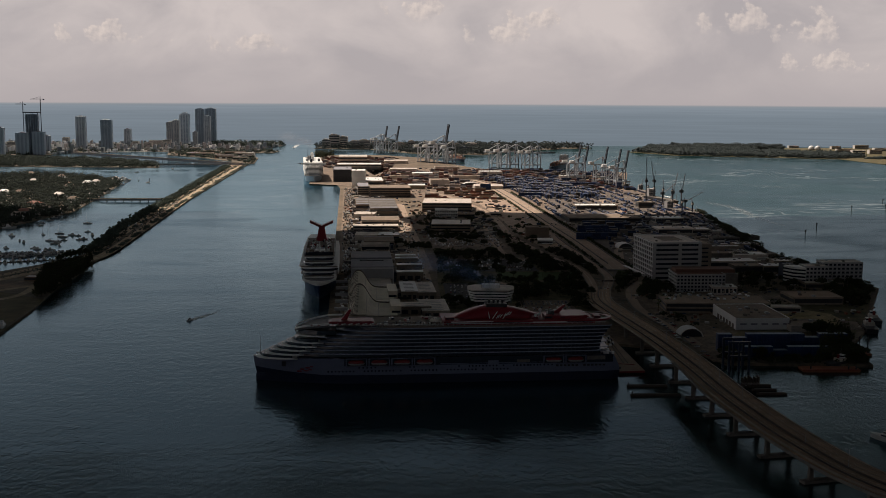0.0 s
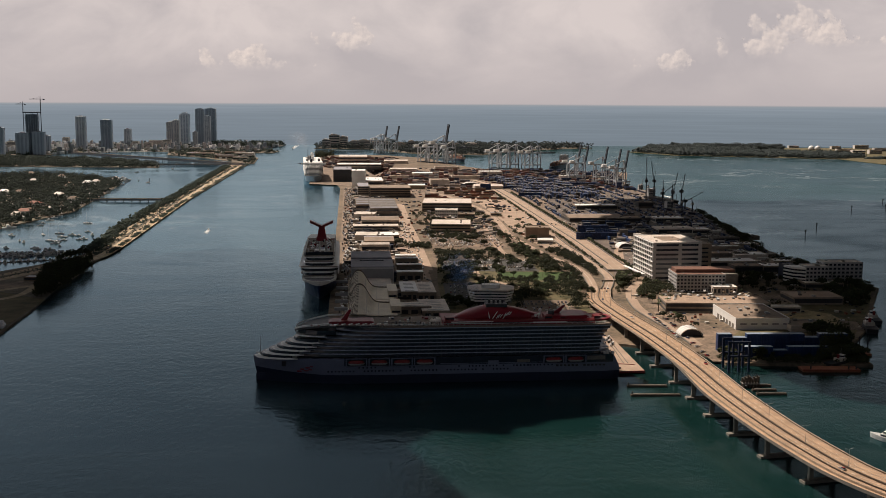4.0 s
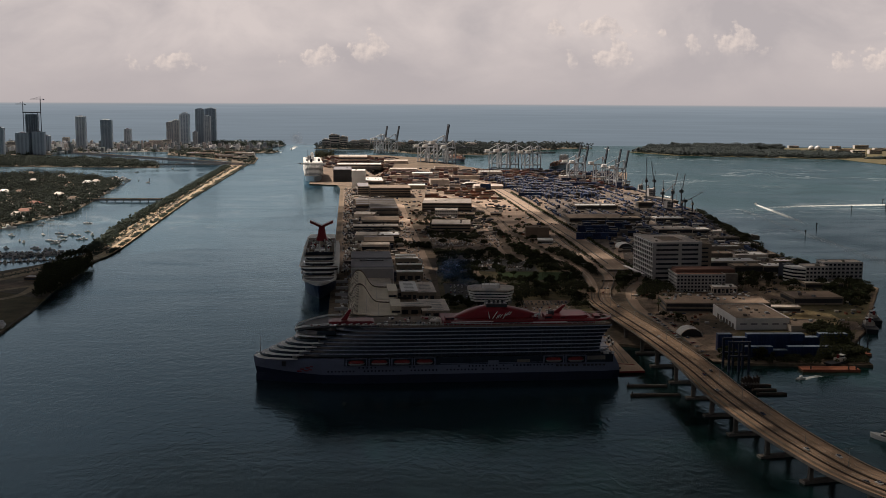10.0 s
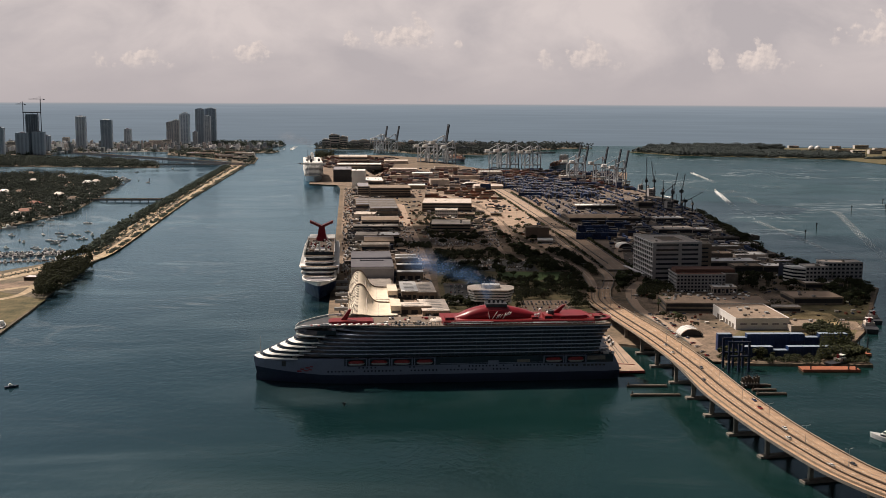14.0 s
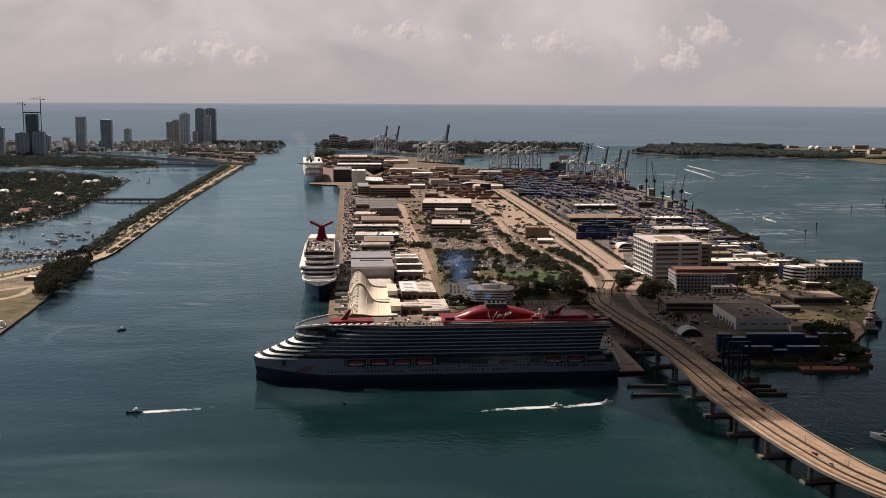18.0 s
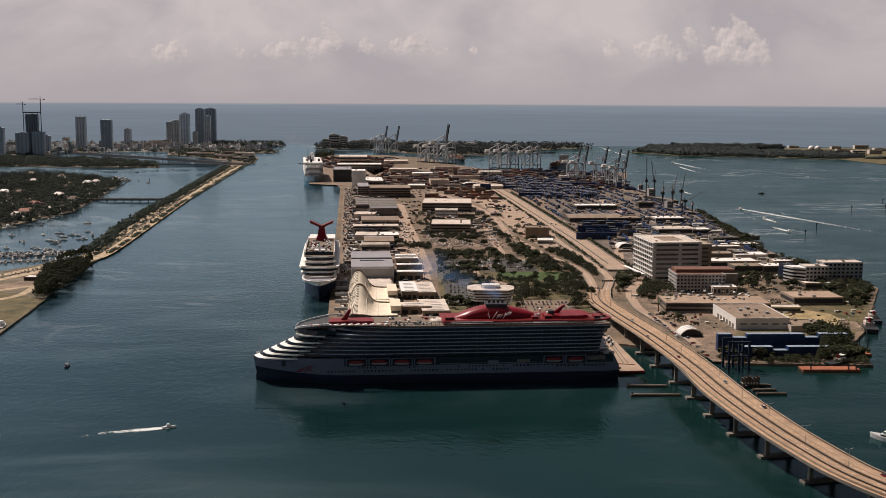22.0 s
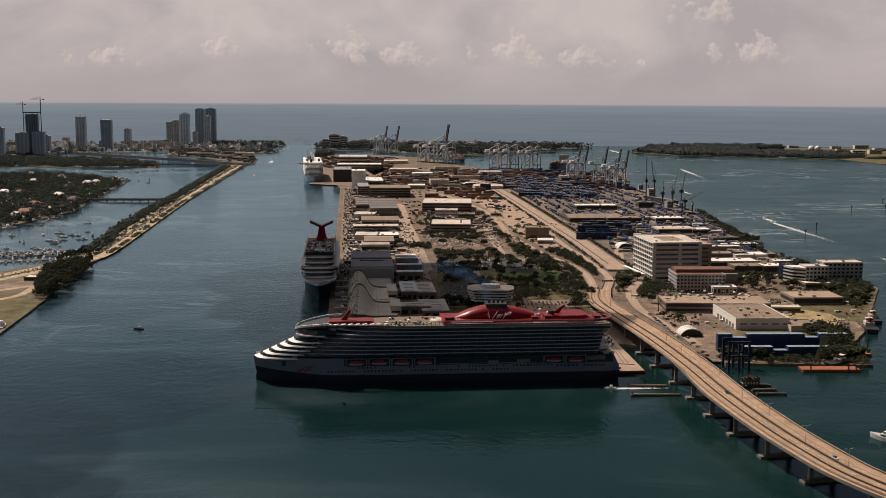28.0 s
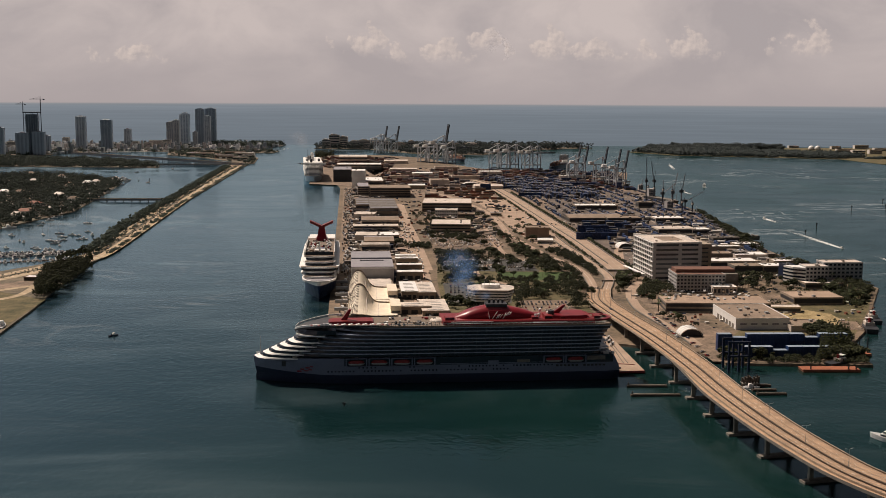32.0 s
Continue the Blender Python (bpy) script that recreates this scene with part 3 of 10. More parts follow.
# narrow causeway island that runs down the far side of the channel
CAUSEWAY = [(-395, 960), (-409, 1085), (-428, 1200), (-434, 1290), (-448, 1390), (-450, 1467), (-517, 2163), (-621, 3514), (-650, 3640), (-700, 3560), (-664, 3336), (-569, 2283), (-480.7, 1487.4), (-487.5, 1438.6), (-512.0, 1363.4), (-536.0, 1317.1), (-592.1, 1232.8), (-1000, 960)]
land("ground_causeway", CAUSEWAY, 1.8, M_SCRUB, "long sandy causeway island with a road and scrub")
ISLES = [
    ("ground_residential_isle", [(-711, 1755), (-682, 2023), (-735, 2380), (-788, 2695), (-850, 2790), (-1050, 2980), (-1230, 2900), (-1300, 2300), (-1200, 1755)], "low residential island with lawns and trees"),
    ("ground_wooded_isle", [(-856, 3310), (-880, 3420), (-1100, 3640), (-1550, 3800), (-1900, 3700), (-1900, 3400), (-1300, 3330)], "low wooded residential island"),
    ("ground_beach_city", [(-660, 4230), (-640, 4330), (-690, 4400), (-750, 4560), (-700, 4900), (-2600, 4930), (-2600, 3970), (-1440, 3970), (-1390, 4160), (-1150, 4280), (-900, 4240)], "flat barrier island with a dense town"),
    ("ground_channel_isle", [(-540, 4620), (-525, 4860), (-200, 4900), (300, 4900), (560, 4900), (640, 4760), (520, 4700), (330, 4500), (150, 4180), (0, 4120), (-130, 4260), (-300, 4560)], "small wooded residential island"),
    ("ground_mangrove_key", [(745, 4440), (889, 4187), (1150, 4100), (1430, 3985), (1470, 3680), (1700, 3560), (2600, 3500), (2600, 4900), (1000, 4900), (800, 4560)], "flat mangrove key"),
]
HARBOUR = [(-1013.3, 4051.1), (-869.7, 3907.9), (-714.4, 3673.5), (-639.7, 3520.3), (-609.3, 3553.8), (-646.8, 3854.5), (-749.5, 4248.5), (-904.8, 4369.9), (-1090.5, 4397.6)]
land("ground_harbour_isle", HARBOUR, 1.6, M_SCRUB, "paved harbour islet at the end of the causeway")
for nm, poly, lab in ISLES:
    land(nm, poly, 1.5, M_GRASS if "key" in nm else M_SCRUB, lab)


def flat(name, poly, z, material, label, category="pavement"):
    return solo(name, MB().prism(poly, z - 0.25, z), material, label, category, kind="structure")


def ribbon(pts, w):
    """Left and right edge of a smooth ribbon through the given points."""
    P = [Vector(p) for p in pts]
    out = []
    n = len(P)
    for i in range(n - 1):
        p0, p1, p2, p3 = P[max(i - 1, 0)], P[i], P[i + 1], P[min(i + 2, n - 1)]
        for k in range(8):
            t = k / 8
            out.append(0.5 * ((2 * p1) + (p2 - p0) * t + (2 * p0 - 5 * p1 + 4 * p2 - p3) * t * t + (3 * p1 - p0 - 3 * p2 + p3) * t ** 3))
    out.append(P[-1])
    L, R = [], []
    for i, p in enumerate(out):
        d = (out[min(i + 1, len(out) - 1)] - out[max(i - 1, 0)])
        s = Vector((d.y, -d.x, 0)).normalized() * (w / 2)
        L.append(p - s)
        R.append(p + s)
    return out, L, R


def road(name, pts, w, z, material, label, dashes=0):
    mid, L, R = ribbon([(x, y, z) for x, y in pts], w)
    mb = MB().strip(L, R)
    rd = solo(name, mb, material, label, "road", kind="structure")
    if dashes:
        md = MB()
        for k in range(1, dashes):
            f = k / dashes
            for i in range(0, len(mid) - 1, 1):
                a = L[i].lerp(R[i], f)
                b = L[i + 1].lerp(R[i + 1], f)
                d = (b - a)
                if d.length < 1:
                    continue
                d.normalize()
                s = Vector((d.y, -d.x, 0)) * 0.18
                q = 0.0
                while q < (L[i + 1].lerp(R[i + 1], f) - a).length - 3:
                    p1, p2 = a + d * q, a + d * (q + 3)
                    md.add([tuple(v + Vector((0, 0, 0.02))) for v in (p1 - s, p1 + s, p2 + s, p2 - s)], [(0, 1, 2, 3)])
                    q += 12
        tagged(part("lane_marking", md, M_LANE, rd, "worn white dashes"), kind="stuff")
    return rd


# ---- bridge over the bay ----
BRIDGE = [(174, 1208, 3.0), (162, 1120, 6.5), (165, 1030, 11), (176, 890, 17.5), (185, 787, 19), (190, 715, 19), (199, 651, 18), (210, 606, 16), (224, 563, 14.5), (250, 520, 13.5), (300, 462, 13), (360, 405, 12.5)]


M_DECK = mat("orange_tan_concrete_deck", (0.40, 0.265, 0.17), 0.9, var=0.3, size=7, grain=11)
# tyre-wear tone, reused as painted shade on the near parapet
M_WEAR_SHADE = mat("oil_and_shade_concrete", (0.17, 0.125, 0.09), 0.85, var=0.3, size=9)


def bridge():
    br = thing("road_bridge", 0, 0, 0, 0, "long curved concrete road bridge on paired piers", "bridge")
    mid, L, R = ribbon(BRIDGE, 25)
    up = Vector((0, 0, 1))

    def band(name, f0, f1, z0, z1, material, label=""):
        rg = []
        for l, r in zip(L, R):
            a, b = l.lerp(r, f0), l.lerp(r, f1)
            rg.append([a + up * z0, b + up * z0, b + up * z1, a + up * z1])
        return part(name, MB().rings(rg), material, br, label)
    band("deck", 0.0, 1.0, -0.35, 0.0, M_DECK, "worn tan concrete deck")
    # girder and near parapet: shade put into dark concrete, far parapet left pale
    band("girder", 0.11, 0.89, -2.6, -0.36, M_CONC_DK, "box girder darkened for its shade")
    band("fascia", -0.012, 0.0, -0.5, 0.9, M_WEAR_SHADE, "concrete edge parapet darkened for its shade")
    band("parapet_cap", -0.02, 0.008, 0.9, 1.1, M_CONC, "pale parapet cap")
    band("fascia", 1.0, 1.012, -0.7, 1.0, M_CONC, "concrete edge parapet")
    band("median_barrier", 0.485, 0.515, 0.0, 1.0, M_WOOD, "dark stained median barrier")
    band("lane_barrier", 0.795, 0.82, 0.0, 0.9, M_WOOD)
    for f0 in (0.02, 0.235, 0.415, 0.535, 0.665, 0.76):
        band("tyre_wear", f0, f0 + 0.016, 0.002, 0.008, M_WEAR_SHADE, "dark tyre wear on the deck")
    # narrow side lane along the outer edge, over the water only
    lane, rail = [], []
    for l, r in zip(L, R):
        if r.y < 800:
            wd = 0.155 * min(1.0, (800 - r.y) / 90)
            a, b = l.lerp(r, 1.013), l.lerp(r, 1.013 + wd)
            lane.append([a - up * 1.0, b - up * 1.0, b - up * 0.3, a - up * 0.3])
            c, d = l.lerp(r, 1.013 + wd), l.lerp(r, 1.022 + wd)
            rail.append([c - up * 1.0, d - up * 1.0, d + up * 0.8, c + up * 0.8])
    part("side_lane", MB().rings(lane), M_DECK, br, "tan side lane")
    part("side_rail", MB().rings(rail), M_CONC_DK, br, "dark outer rail")
    # lane dashes and expansion joints
    for f in (0.17, 0.33, 0.62, 0.72):
        md = MB()
        for i in range(len(mid) - 1):
            a, b = L[i].lerp(R[i], f), L[i + 1].lerp(R[i + 1], f)
            n = max(1, int((b - a).length / 9))
            for k in range(n):
                p, q = a.lerp(b, k / n), a.lerp(b, (k + 0.4) / n)
                s = (R[i] - L[i]).normalized() * 0.12
                md.add([tuple(v + up * 0.015) for v in (p - s, p + s, q + s, q - s)], [(0, 1, 2, 3)])
        tagged(part("lane_marking", md, M_LANE, br), kind="stuff")
    jm = MB()
    for i in range(0, len(mid) - 1):
        for k in range(3):
            t = k / 3
            a, b = L[i].lerp(L[i + 1], t), R[i].lerp(R[i + 1], t)
            d = (L[i + 1] - L[i]).normalized() * 0.12
            jm.add([tuple(v + up * 0.02) for v in (a - d, b - d, b + d, a + d)], [(0, 1, 2, 3)])
    tagged(part("expansion_joint", jm, M_CONC_DK, br), kind="stuff")
    # piers: a flared head on a shaft and a footing at the water
    cum, nxt = 0.0, 40.0
    for i in range(1, len(mid)):
        cum += (mid[i] - mid[i - 1]).length
        if cum < nxt or mid[i].y > 1020:
            continue
        nxt = cum + 41
        p = mid[i]
        side = (R[i] - L[i]).normalized()
        rot = math.degrees(math.atan2(side.y, side.x))
        h = p.z - 2.2
        for off in (-7.2, 7.2):
            c = p + side * off
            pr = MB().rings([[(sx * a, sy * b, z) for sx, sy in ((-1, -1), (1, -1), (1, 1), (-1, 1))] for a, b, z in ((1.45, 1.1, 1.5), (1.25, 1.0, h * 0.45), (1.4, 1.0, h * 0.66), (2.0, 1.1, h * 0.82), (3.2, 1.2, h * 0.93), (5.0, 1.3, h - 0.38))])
            # the piers' shade is put into their dark concrete
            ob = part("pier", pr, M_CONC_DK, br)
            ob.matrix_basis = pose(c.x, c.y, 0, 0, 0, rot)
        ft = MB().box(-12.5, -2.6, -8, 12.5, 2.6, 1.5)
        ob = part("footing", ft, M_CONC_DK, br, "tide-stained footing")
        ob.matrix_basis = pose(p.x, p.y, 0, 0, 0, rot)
    return mid, L, R


B_MID, B_LEFT, B_RIGHT = bridge()

# ---- large cruise ship moored across the channel head ----


def hull_rings(levels, stations):
    """Closed rings at each height: stations are (x fraction, half-beam fraction)."""
    rg = []
    for z, bow, stern, beam, sharp in levels:
        r = []
        for f, w in stations:
            x = bow + (stern - bow) * f
            r.append((x, -beam * w ** sharp, z))
        for f, w in reversed(stations):
            x = bow + (stern - bow) * f
            r.append((x, beam * w ** sharp, z))
        rg.append(r)
    return rg


ST = [(0.0, 0.02), (0.03, 0.2), (0.07, 0.42), (0.12, 0.64), (0.18, 0.83), (0.25, 0.95), (0.33, 1.0), (0.5, 1.0), (0.7, 1.0), (0.85, 1.0), (0.93, 0.99), (0.98, 0.95), (1.0, 0.86)]


def cruise_ship_near():
    LEN = 276.0
    sh = thing("cruise_ship", -3.2, 827.5, 0, 5.4, "silver-grey cruise ship with dark balconies and red top deck", "cruise ship")
    H0 = LEN / 2
    # bow at -x, stern at +x
    low = MB().rings(hull_rings([(-8, -H0 + 4, H0 - 6, 15, 1.2), (0, -H0 - 0.6, H0 - 1, 19, 1.1), (4.5, -H0 - 0.4, H0, 19, 1.0), (6.5, -H0, H0, 19, 0.95)], ST))
    part("lower_hull", low, M_NAVY, sh, "navy lower hull")
    upm = MB().rings(hull_rings([(6.5, -H0, H0, 19.02, 0.95), (11, -H0 - 1.0, H0 - 1, 19.05, 0.85), (15.2, -H0 - 1.8, H0 - 3, 19.05, 0.75), (19, -H0 - 2.2, H0 - 5, 19.05, 0.7)], ST))
    part("upper_hull", upm, M_HULLGREY, sh, "silver-grey upper hull")
    # navy paint sweeps up towards the stem
    for s in (-1, 1):
        lo, hi = [], []
        for k in range(13):
            f = 0.2 * k / 12
            w = 0.02
            for (fa, wa), (fb, wb) in zip(ST, ST[1:]):
                if fa <= f <= fb:
                    w = wa + (wb - wa) * (f - fa) / (fb - fa)
            rise = 6.5 + 4.4 * (1 - k / 12) ** 1.4
            q = (rise - 6.5) / 4.5
            for lst, z, e in ((lo, 6.3, 0.0), (hi, rise, q)):
                b0 = -H0 - e
                lst.append((b0 + (H0 - e - b0) * f - 0.1, s * (19.1 * w ** (0.95 - 0.1 * e) + 0.14), z))
        part("bow_paint", MB().strip(lo, hi) if s > 0 else MB().strip(hi, lo), M_NAVY, sh, "navy paint rising to the stem")
    # promenade with lifeboats: a flat dark strip stands for the shaded recess
    rec = MB().box(-72, -19.25, 13.6, 132, -18.6, 19.6)
    part("promenade_recess_shade", rec, M_GLASS, sh, "flat dark strip standing for the shaded promenade recess")
    # decks: dark balcony wall between pale slab edges
    n_deck, z0, dz = 8, 20.0, 2.75
    for i in range(n_deck):
        z = z0 + i * dz
        bow = -H0 + 16 + i * 6.6 + (4 if i > 5 else 0)
        stern = H0 - (15.5, 16, 15.5, 15, 14.2, 13, 10.5, 8)[i]
        rg = hull_rings([(z, bow, stern, 18.4, 0.75), (z + dz - 0.45, bow + 1.5, stern, 18.4, 0.75)], ST)
        part("balcony_level", MB().rings(rg), M_GLASS, sh, "dark glazed balcony level")
        bow2 = bow - 5.2
        rg = hull_rings([(z + dz - 0.62, bow2 + 0.4, stern + 0.8, 19.25, 0.7), (z + dz, bow2 + 1.4, stern + 0.8, 19.25, 0.7)], ST)
        part("deck_edge", MB().rings(rg), M_DECKGREY, sh)
        # balcony dividers
        dv = MB()
        for k in range(58):
            x = bow + 60 + k * 3.3
            if x < stern - 6:
                dv.box(x, -19.1, z, x + 0.18, -18.3, z + dz - 0.62)
        tagged(part("balcony_divider", dv, M_DARK, sh), kind="stuff")
    # stepped bow terraces, white paint standing for the sunlit part of the bow
    for i in range(5):
        z = 18.8 + i * 2.9
        bow = -H0 - 1.5 + i * 6.3
        tl = 33 - i * 1.5
        cut = [(0, 0.02), (0.1, 0.28), (0.25, 0.55), (0.5, 0.8), (0.75, 0.95), (1.0, 0.97)]
        rg = hull_rings([(z, bow, bow + tl, 17.2, 0.62), (z + 0.95, bow + 2.2, bow + tl - 4, 16.2, 0.62)], cut)
        part("terrace_window", MB().rings(hull_rings([(z + 0.9, bow + 4.4, bow + tl - 4, 15.0, 0.62), (z + 2.95, bow + 4.6, bow + tl - 4, 15.0, 0.62)], cut)), M_GLASS, sh, "dark glazing between the terraces")
        part("bow_terrace", MB().rings(rg), M_WHITE, sh, "stepped bow terrace whitened for its sunlit part")
    zt = z0 + n_deck * dz
    top = MB().rings(hull_rings([(zt, -H0 + 58, H0 - 8, 18.9, 0.6), (zt + 1.2, -H0 + 60, H0 - 8, 18.9, 0.6)], ST))
    part("top_deck", top, M_TEAK, sh, "planked top deck")
    # bridge visor: pale curved roof edge over the bow, dark roof inside
    def visor(t):
        return -H0 + 29 + 26 * t, (2.5 + 15.6 * t ** 0.55), zt - 3.4 + 6.0 * t ** 0.5
    for s in (-1, 1):
        rg = []
        for k in range(14 if s < 0 else 19):
            x, w, zc = visor(k / 13)
            w, zc = min(w, 17.8), min(zc, zt + 2.7)
            rg.append([(x, s * w - 0.5, zc + 0.3), (x, s * w + 0.5, zc + 0.3), (x, s * w + 0.5, zc + 1.4), (x, s * w - 0.5, zc + 1.4)])
        part("bow_visor", MB().rings(rg), M_WHITE, sh, "white curved visor band")
    part("visor_roof", MB().rings([[(visor(k / 13)[0], -visor(k / 13)[1], visor(k / 13)[2] - 1.6), (visor(k / 13)[0], visor(k / 13)[1], visor(k / 13)[2] - 1.6), (visor(k / 13)[0], visor(k / 13)[1] * 0.96, visor(k / 13)[2] - 0.2), (visor(k / 13)[0], -visor(k / 13)[1] * 0.96, visor(k / 13)[2] - 0.2)] for k in range(14)]), M_DARK, sh, "dark roof under the visor")
    part("visor_lip", MB().rings(hull_rings([(zt - 6.4, -H0 + 30, -H0 + 52, 17.5, 0.6), (zt - 5.4, -H0 + 30, -H0 + 52, 17.5, 0.6)], [(0, 0.2), (0.2, 0.6), (0.5, 0.9), (1, 1)])), M_WHITE, sh, "white lower visor edge")
    wh = MB().rings(hull_rings([(zt - 4.5, -H0 + 31, -H0 + 60, 18, 0.6), (zt - 1.6, -H0 + 33, -H0 + 60, 18, 0.6)], [(0, 0.2), (0.2, 0.6), (0.5, 0.9), (1, 1)]))
    part("wheelhouse", wh, M_GLASS, sh, "dark wheelhouse windows")
    # forward red house and raked mast
    part("forward_deckhouse", MB().rings(hull_rings([(zt + 1.2, -85, -49, 8, 0.5), (zt + 2.9, -83, -50, 7.5, 0.5)], [(0, 0.6), (0.2, 0.95), (0.8, 1), (1, 0.9)])), M_RED, sh, "red forward deckhouse")
    part("roof_band", MB().box(-81, -7.2, zt + 2.9, -51, 7.2, zt + 3.2), M_DKRED, sh)
    part("forward_screen", MB().box(-84, -18.6, zt + 1.0, -46, -18.2, zt + 2.2), M_DARK, sh, "dark windscreen along the forward deck")
    part("mast", MB().rings([[(-72 + k * 1.6 + a, b, zt + 3.0 + k * 2.7) for a, b in ((-2.4 + .5 * k, -1.2), (2.4 - .5 * k, -1.2), (2.4 - .5 * k, 1.2), (-2.4 + .5 * k, 1.2))] for k in range(4)]), M_RED, sh, "raked red mast")
    # midship sun deck clutter
    rnd = random.Random(4)
    for k in range(26):
        x = -44 + k * 2.0 + rnd.uniform(-0.5, 0.5)
        y = rnd.uniform(-16.5, 12)
        part("deck_screen", MB().box(x, y, zt + 1.2, x + rnd.uniform(1, 3), y + rnd.uniform(1.5, 5), zt + rnd.uniform(1.9, 3.6)), rnd.choice([M_CONC, M_DKRED, M_STEEL, M_GLASS, M_DARK, M_WHITE]), sh)
    for k in range(18):
        x = -46 + k * 3.0
        part("shade_frame", MB().box(x, -18.2, zt + 1.2, x + 0.25, -17.9, zt + 4.0).box(x, -18.2, zt + 3.75, x + 0.25, -14.0, zt + 4.0), M_DARK if k % 2 else M_STEEL, sh)
    part("shade_beam", MB().box(-46, -18.2, zt + 4.0, 5.3, -17.9, zt + 4.25), M_DARK, sh)
    for k in range(34):
        x = -96 + k * 1.75
        part("parasol", MB().cyl(x, -16.6 + (k % 3) * 1.6, zt + 1.2, zt + 2.6, 0.1, 5).cyl(x, -16.6 + (k % 3) * 1.6, zt + 2.5, zt + 3.0, 1.2, 8, 0.1), M_WHITE if k % 3 else M_DKRED, sh)
    part("pool_canopy", MB().ball(0, 0, zt + 1.2, 7, 6, 2.6, 14, 5, 0.0), M_CREAM, sh, "cream pool canopy")
    for k in range(46):
        x = -60 + k * 4.1
        part("rail_post", MB().box(x, -18.9, zt + 1.2, x + 0.25, -18.6, zt + 2.6), M_STEEL, sh)
    part("top_rail", MB().box(-62, -18.95, zt + 2.5, 126, -18.6, zt + 2.75), M_WHITE, sh)
    # long red funnel housing with a domed profile
    rg = []
    for k in range(25):
        t = k / 24
        x = 10 + 68 * t
        if t < 0.45:
            h = 2.0 + 10.0 * math.sin(t / 0.45 * math.pi / 2) ** 0.9
        else:
            h = 12.0 - 8.0 * ((t - 0.45) / 0.55) ** 1.9
        w = 9.5 * min(1, 0.35 + t * 4) * min(1, 0.5 + (1 - t) * 3)
        z = zt + 1.2
        rg.append([(x, -w, z), (x, -w, z + h * 0.55), (x, -w * 0.75, z + h * 0.9), (x, -w * 0.3, z + h), (x, w * 0.3, z + h), (x, w * 0.75, z + h * 0.9), (x, w, z + h * 0.55), (x, w, z)])
    fb = MB().rings(rg)
    fb.smooth = True
    part("funnel_housing", fb, M_RED, sh, "domed bright red funnel housing")
    part("funnel_base", MB().box(2, -16.8, zt + 1.2, 118, 16.8, zt + 4.0), M_RED, sh, "red deckhouse base")
    part("deckhouse_window", MB().box(4, -16.92, zt + 1.9, 116, -16.7, zt + 2.9), M_GLASS, sh, "long dark window strip in the red deckhouse")
    part("deckhouse_rail", MB().box(2, -16.9, zt + 4.6, 118, -16.7, zt + 4.8), M_DKRED, sh)
    part("deckhouse_roof", MB().box(2.4, -16.4, zt + 4.0, 117.6, 16.4, zt + 4.12), M_DKRED, sh, "dull red planked roof")
    for x, w_, d_, h_ in ((4, 7, 9, 2.2), (80, 6, 12, 2.6), (70, 5, 6, 1.8), (118, 5, 8, 2.0), (92, 4, 4, 1.4)):
        part("roof_house", MB().box(x, -13, zt + 4.12, x + w_, -13 + d_, zt + 4.12 + h_), M_DKRED, sh)
        part("roof_house_window", MB().box(x + 0.4, -13.12, zt + 4.8, x + w_ - 0.4, -12.9, zt + 4.12 + h_ * 0.75), M_GLASS, sh)
    part("funnel_grille", MB().box(36, -6, zt + 12.4, 52, 6, zt + 14.8), M_DARK, sh, "dark exhaust grille")
    for k in range(4):
        part("exhaust_pipe", MB().cyl(39 + k * 3.4, 0, zt + 14.4, zt + 17.2, 0.9), M_DARK, sh)
    part("white_stripe", MB().box(8, -17.0, zt + 3.2, 40, -16.7, zt + 3.9), M_WHITE, sh)
    part("white_stripe", MB().box(70, -17.0, zt + 2.2, 96, -16.7, zt + 3.0), M_WHITE, sh)
    # logo on the housing: plain white strokes
    for dx, hh, lean in ((0, 7.4, -14), (1.2, 8.2, 30), (4.6, 3.4, 30), (6.0, 3.6, 26), (7.6, 3.2, 34), (9.2, 5.6, 30), (10.6, 3.4, 28), (12.0, 3.2, 32), (13.4, 3.4, 22), (14.6, 3.2, 34)):
        ob = part("logo_stroke", MB().box(-0.3, -0.15, 0, 0.3, 0.15, hh), M_WHITE, sh)
        ob.matrix_basis = pose(38.5 + dx, -9.75, zt + 3.0 + 0.28 * dx - (2.2 if hh == 5.6 else 0), 14, lean, 0)
    # aft deckhouse, fin and radomes
    part("aft_deckhouse", MB().rings(hull_rings([(zt + 4.0, 86, 116, 13, 0.5), (zt + 6.4, 87, 113, 12, 0.5)], [(0, 0.8), (0.2, 0.97), (0.8, 1), (1, 0.75)])), M_RED, sh, "red aft deckhouse")
    part("aft_fin", MB().rings([[(90 + k * 2.5 + a, b, zt + 6 + k * 2.2) for a, b in ((-3 + .7 * k, -1), (3 - .7 * k, -1), (3 - .7 * k, 1), (-3 + .7 * k, 1))] for k in range(4)]), M_RED, sh, "raked red fin")
    for x, y, r in ((84, -4, 1.6), (76, -9, 1.2), (80, 8, 1.3), (73, -12, 1.0)):
        part("radar_dome", MB().cyl(x, y, zt + 3.5, zt + 6, 0.5).ball(x, y, zt + 7.2, r, r, r, 10, 6), M_WHITE, sh, "white radar dome")
    part("tank", MB().cyl(86, -6, zt + 6, zt + 9.5, 2.4, 12), M_DARK, sh)
    # red running-track ring over the stern
    n = 28
    r1, r2 = [], []
    for k in range(n + 1):
        a = 2 * math.pi * k / n
        r1.append((119 + 15 * math.cos(a), 13 * math.sin(a), zt + 3.4))
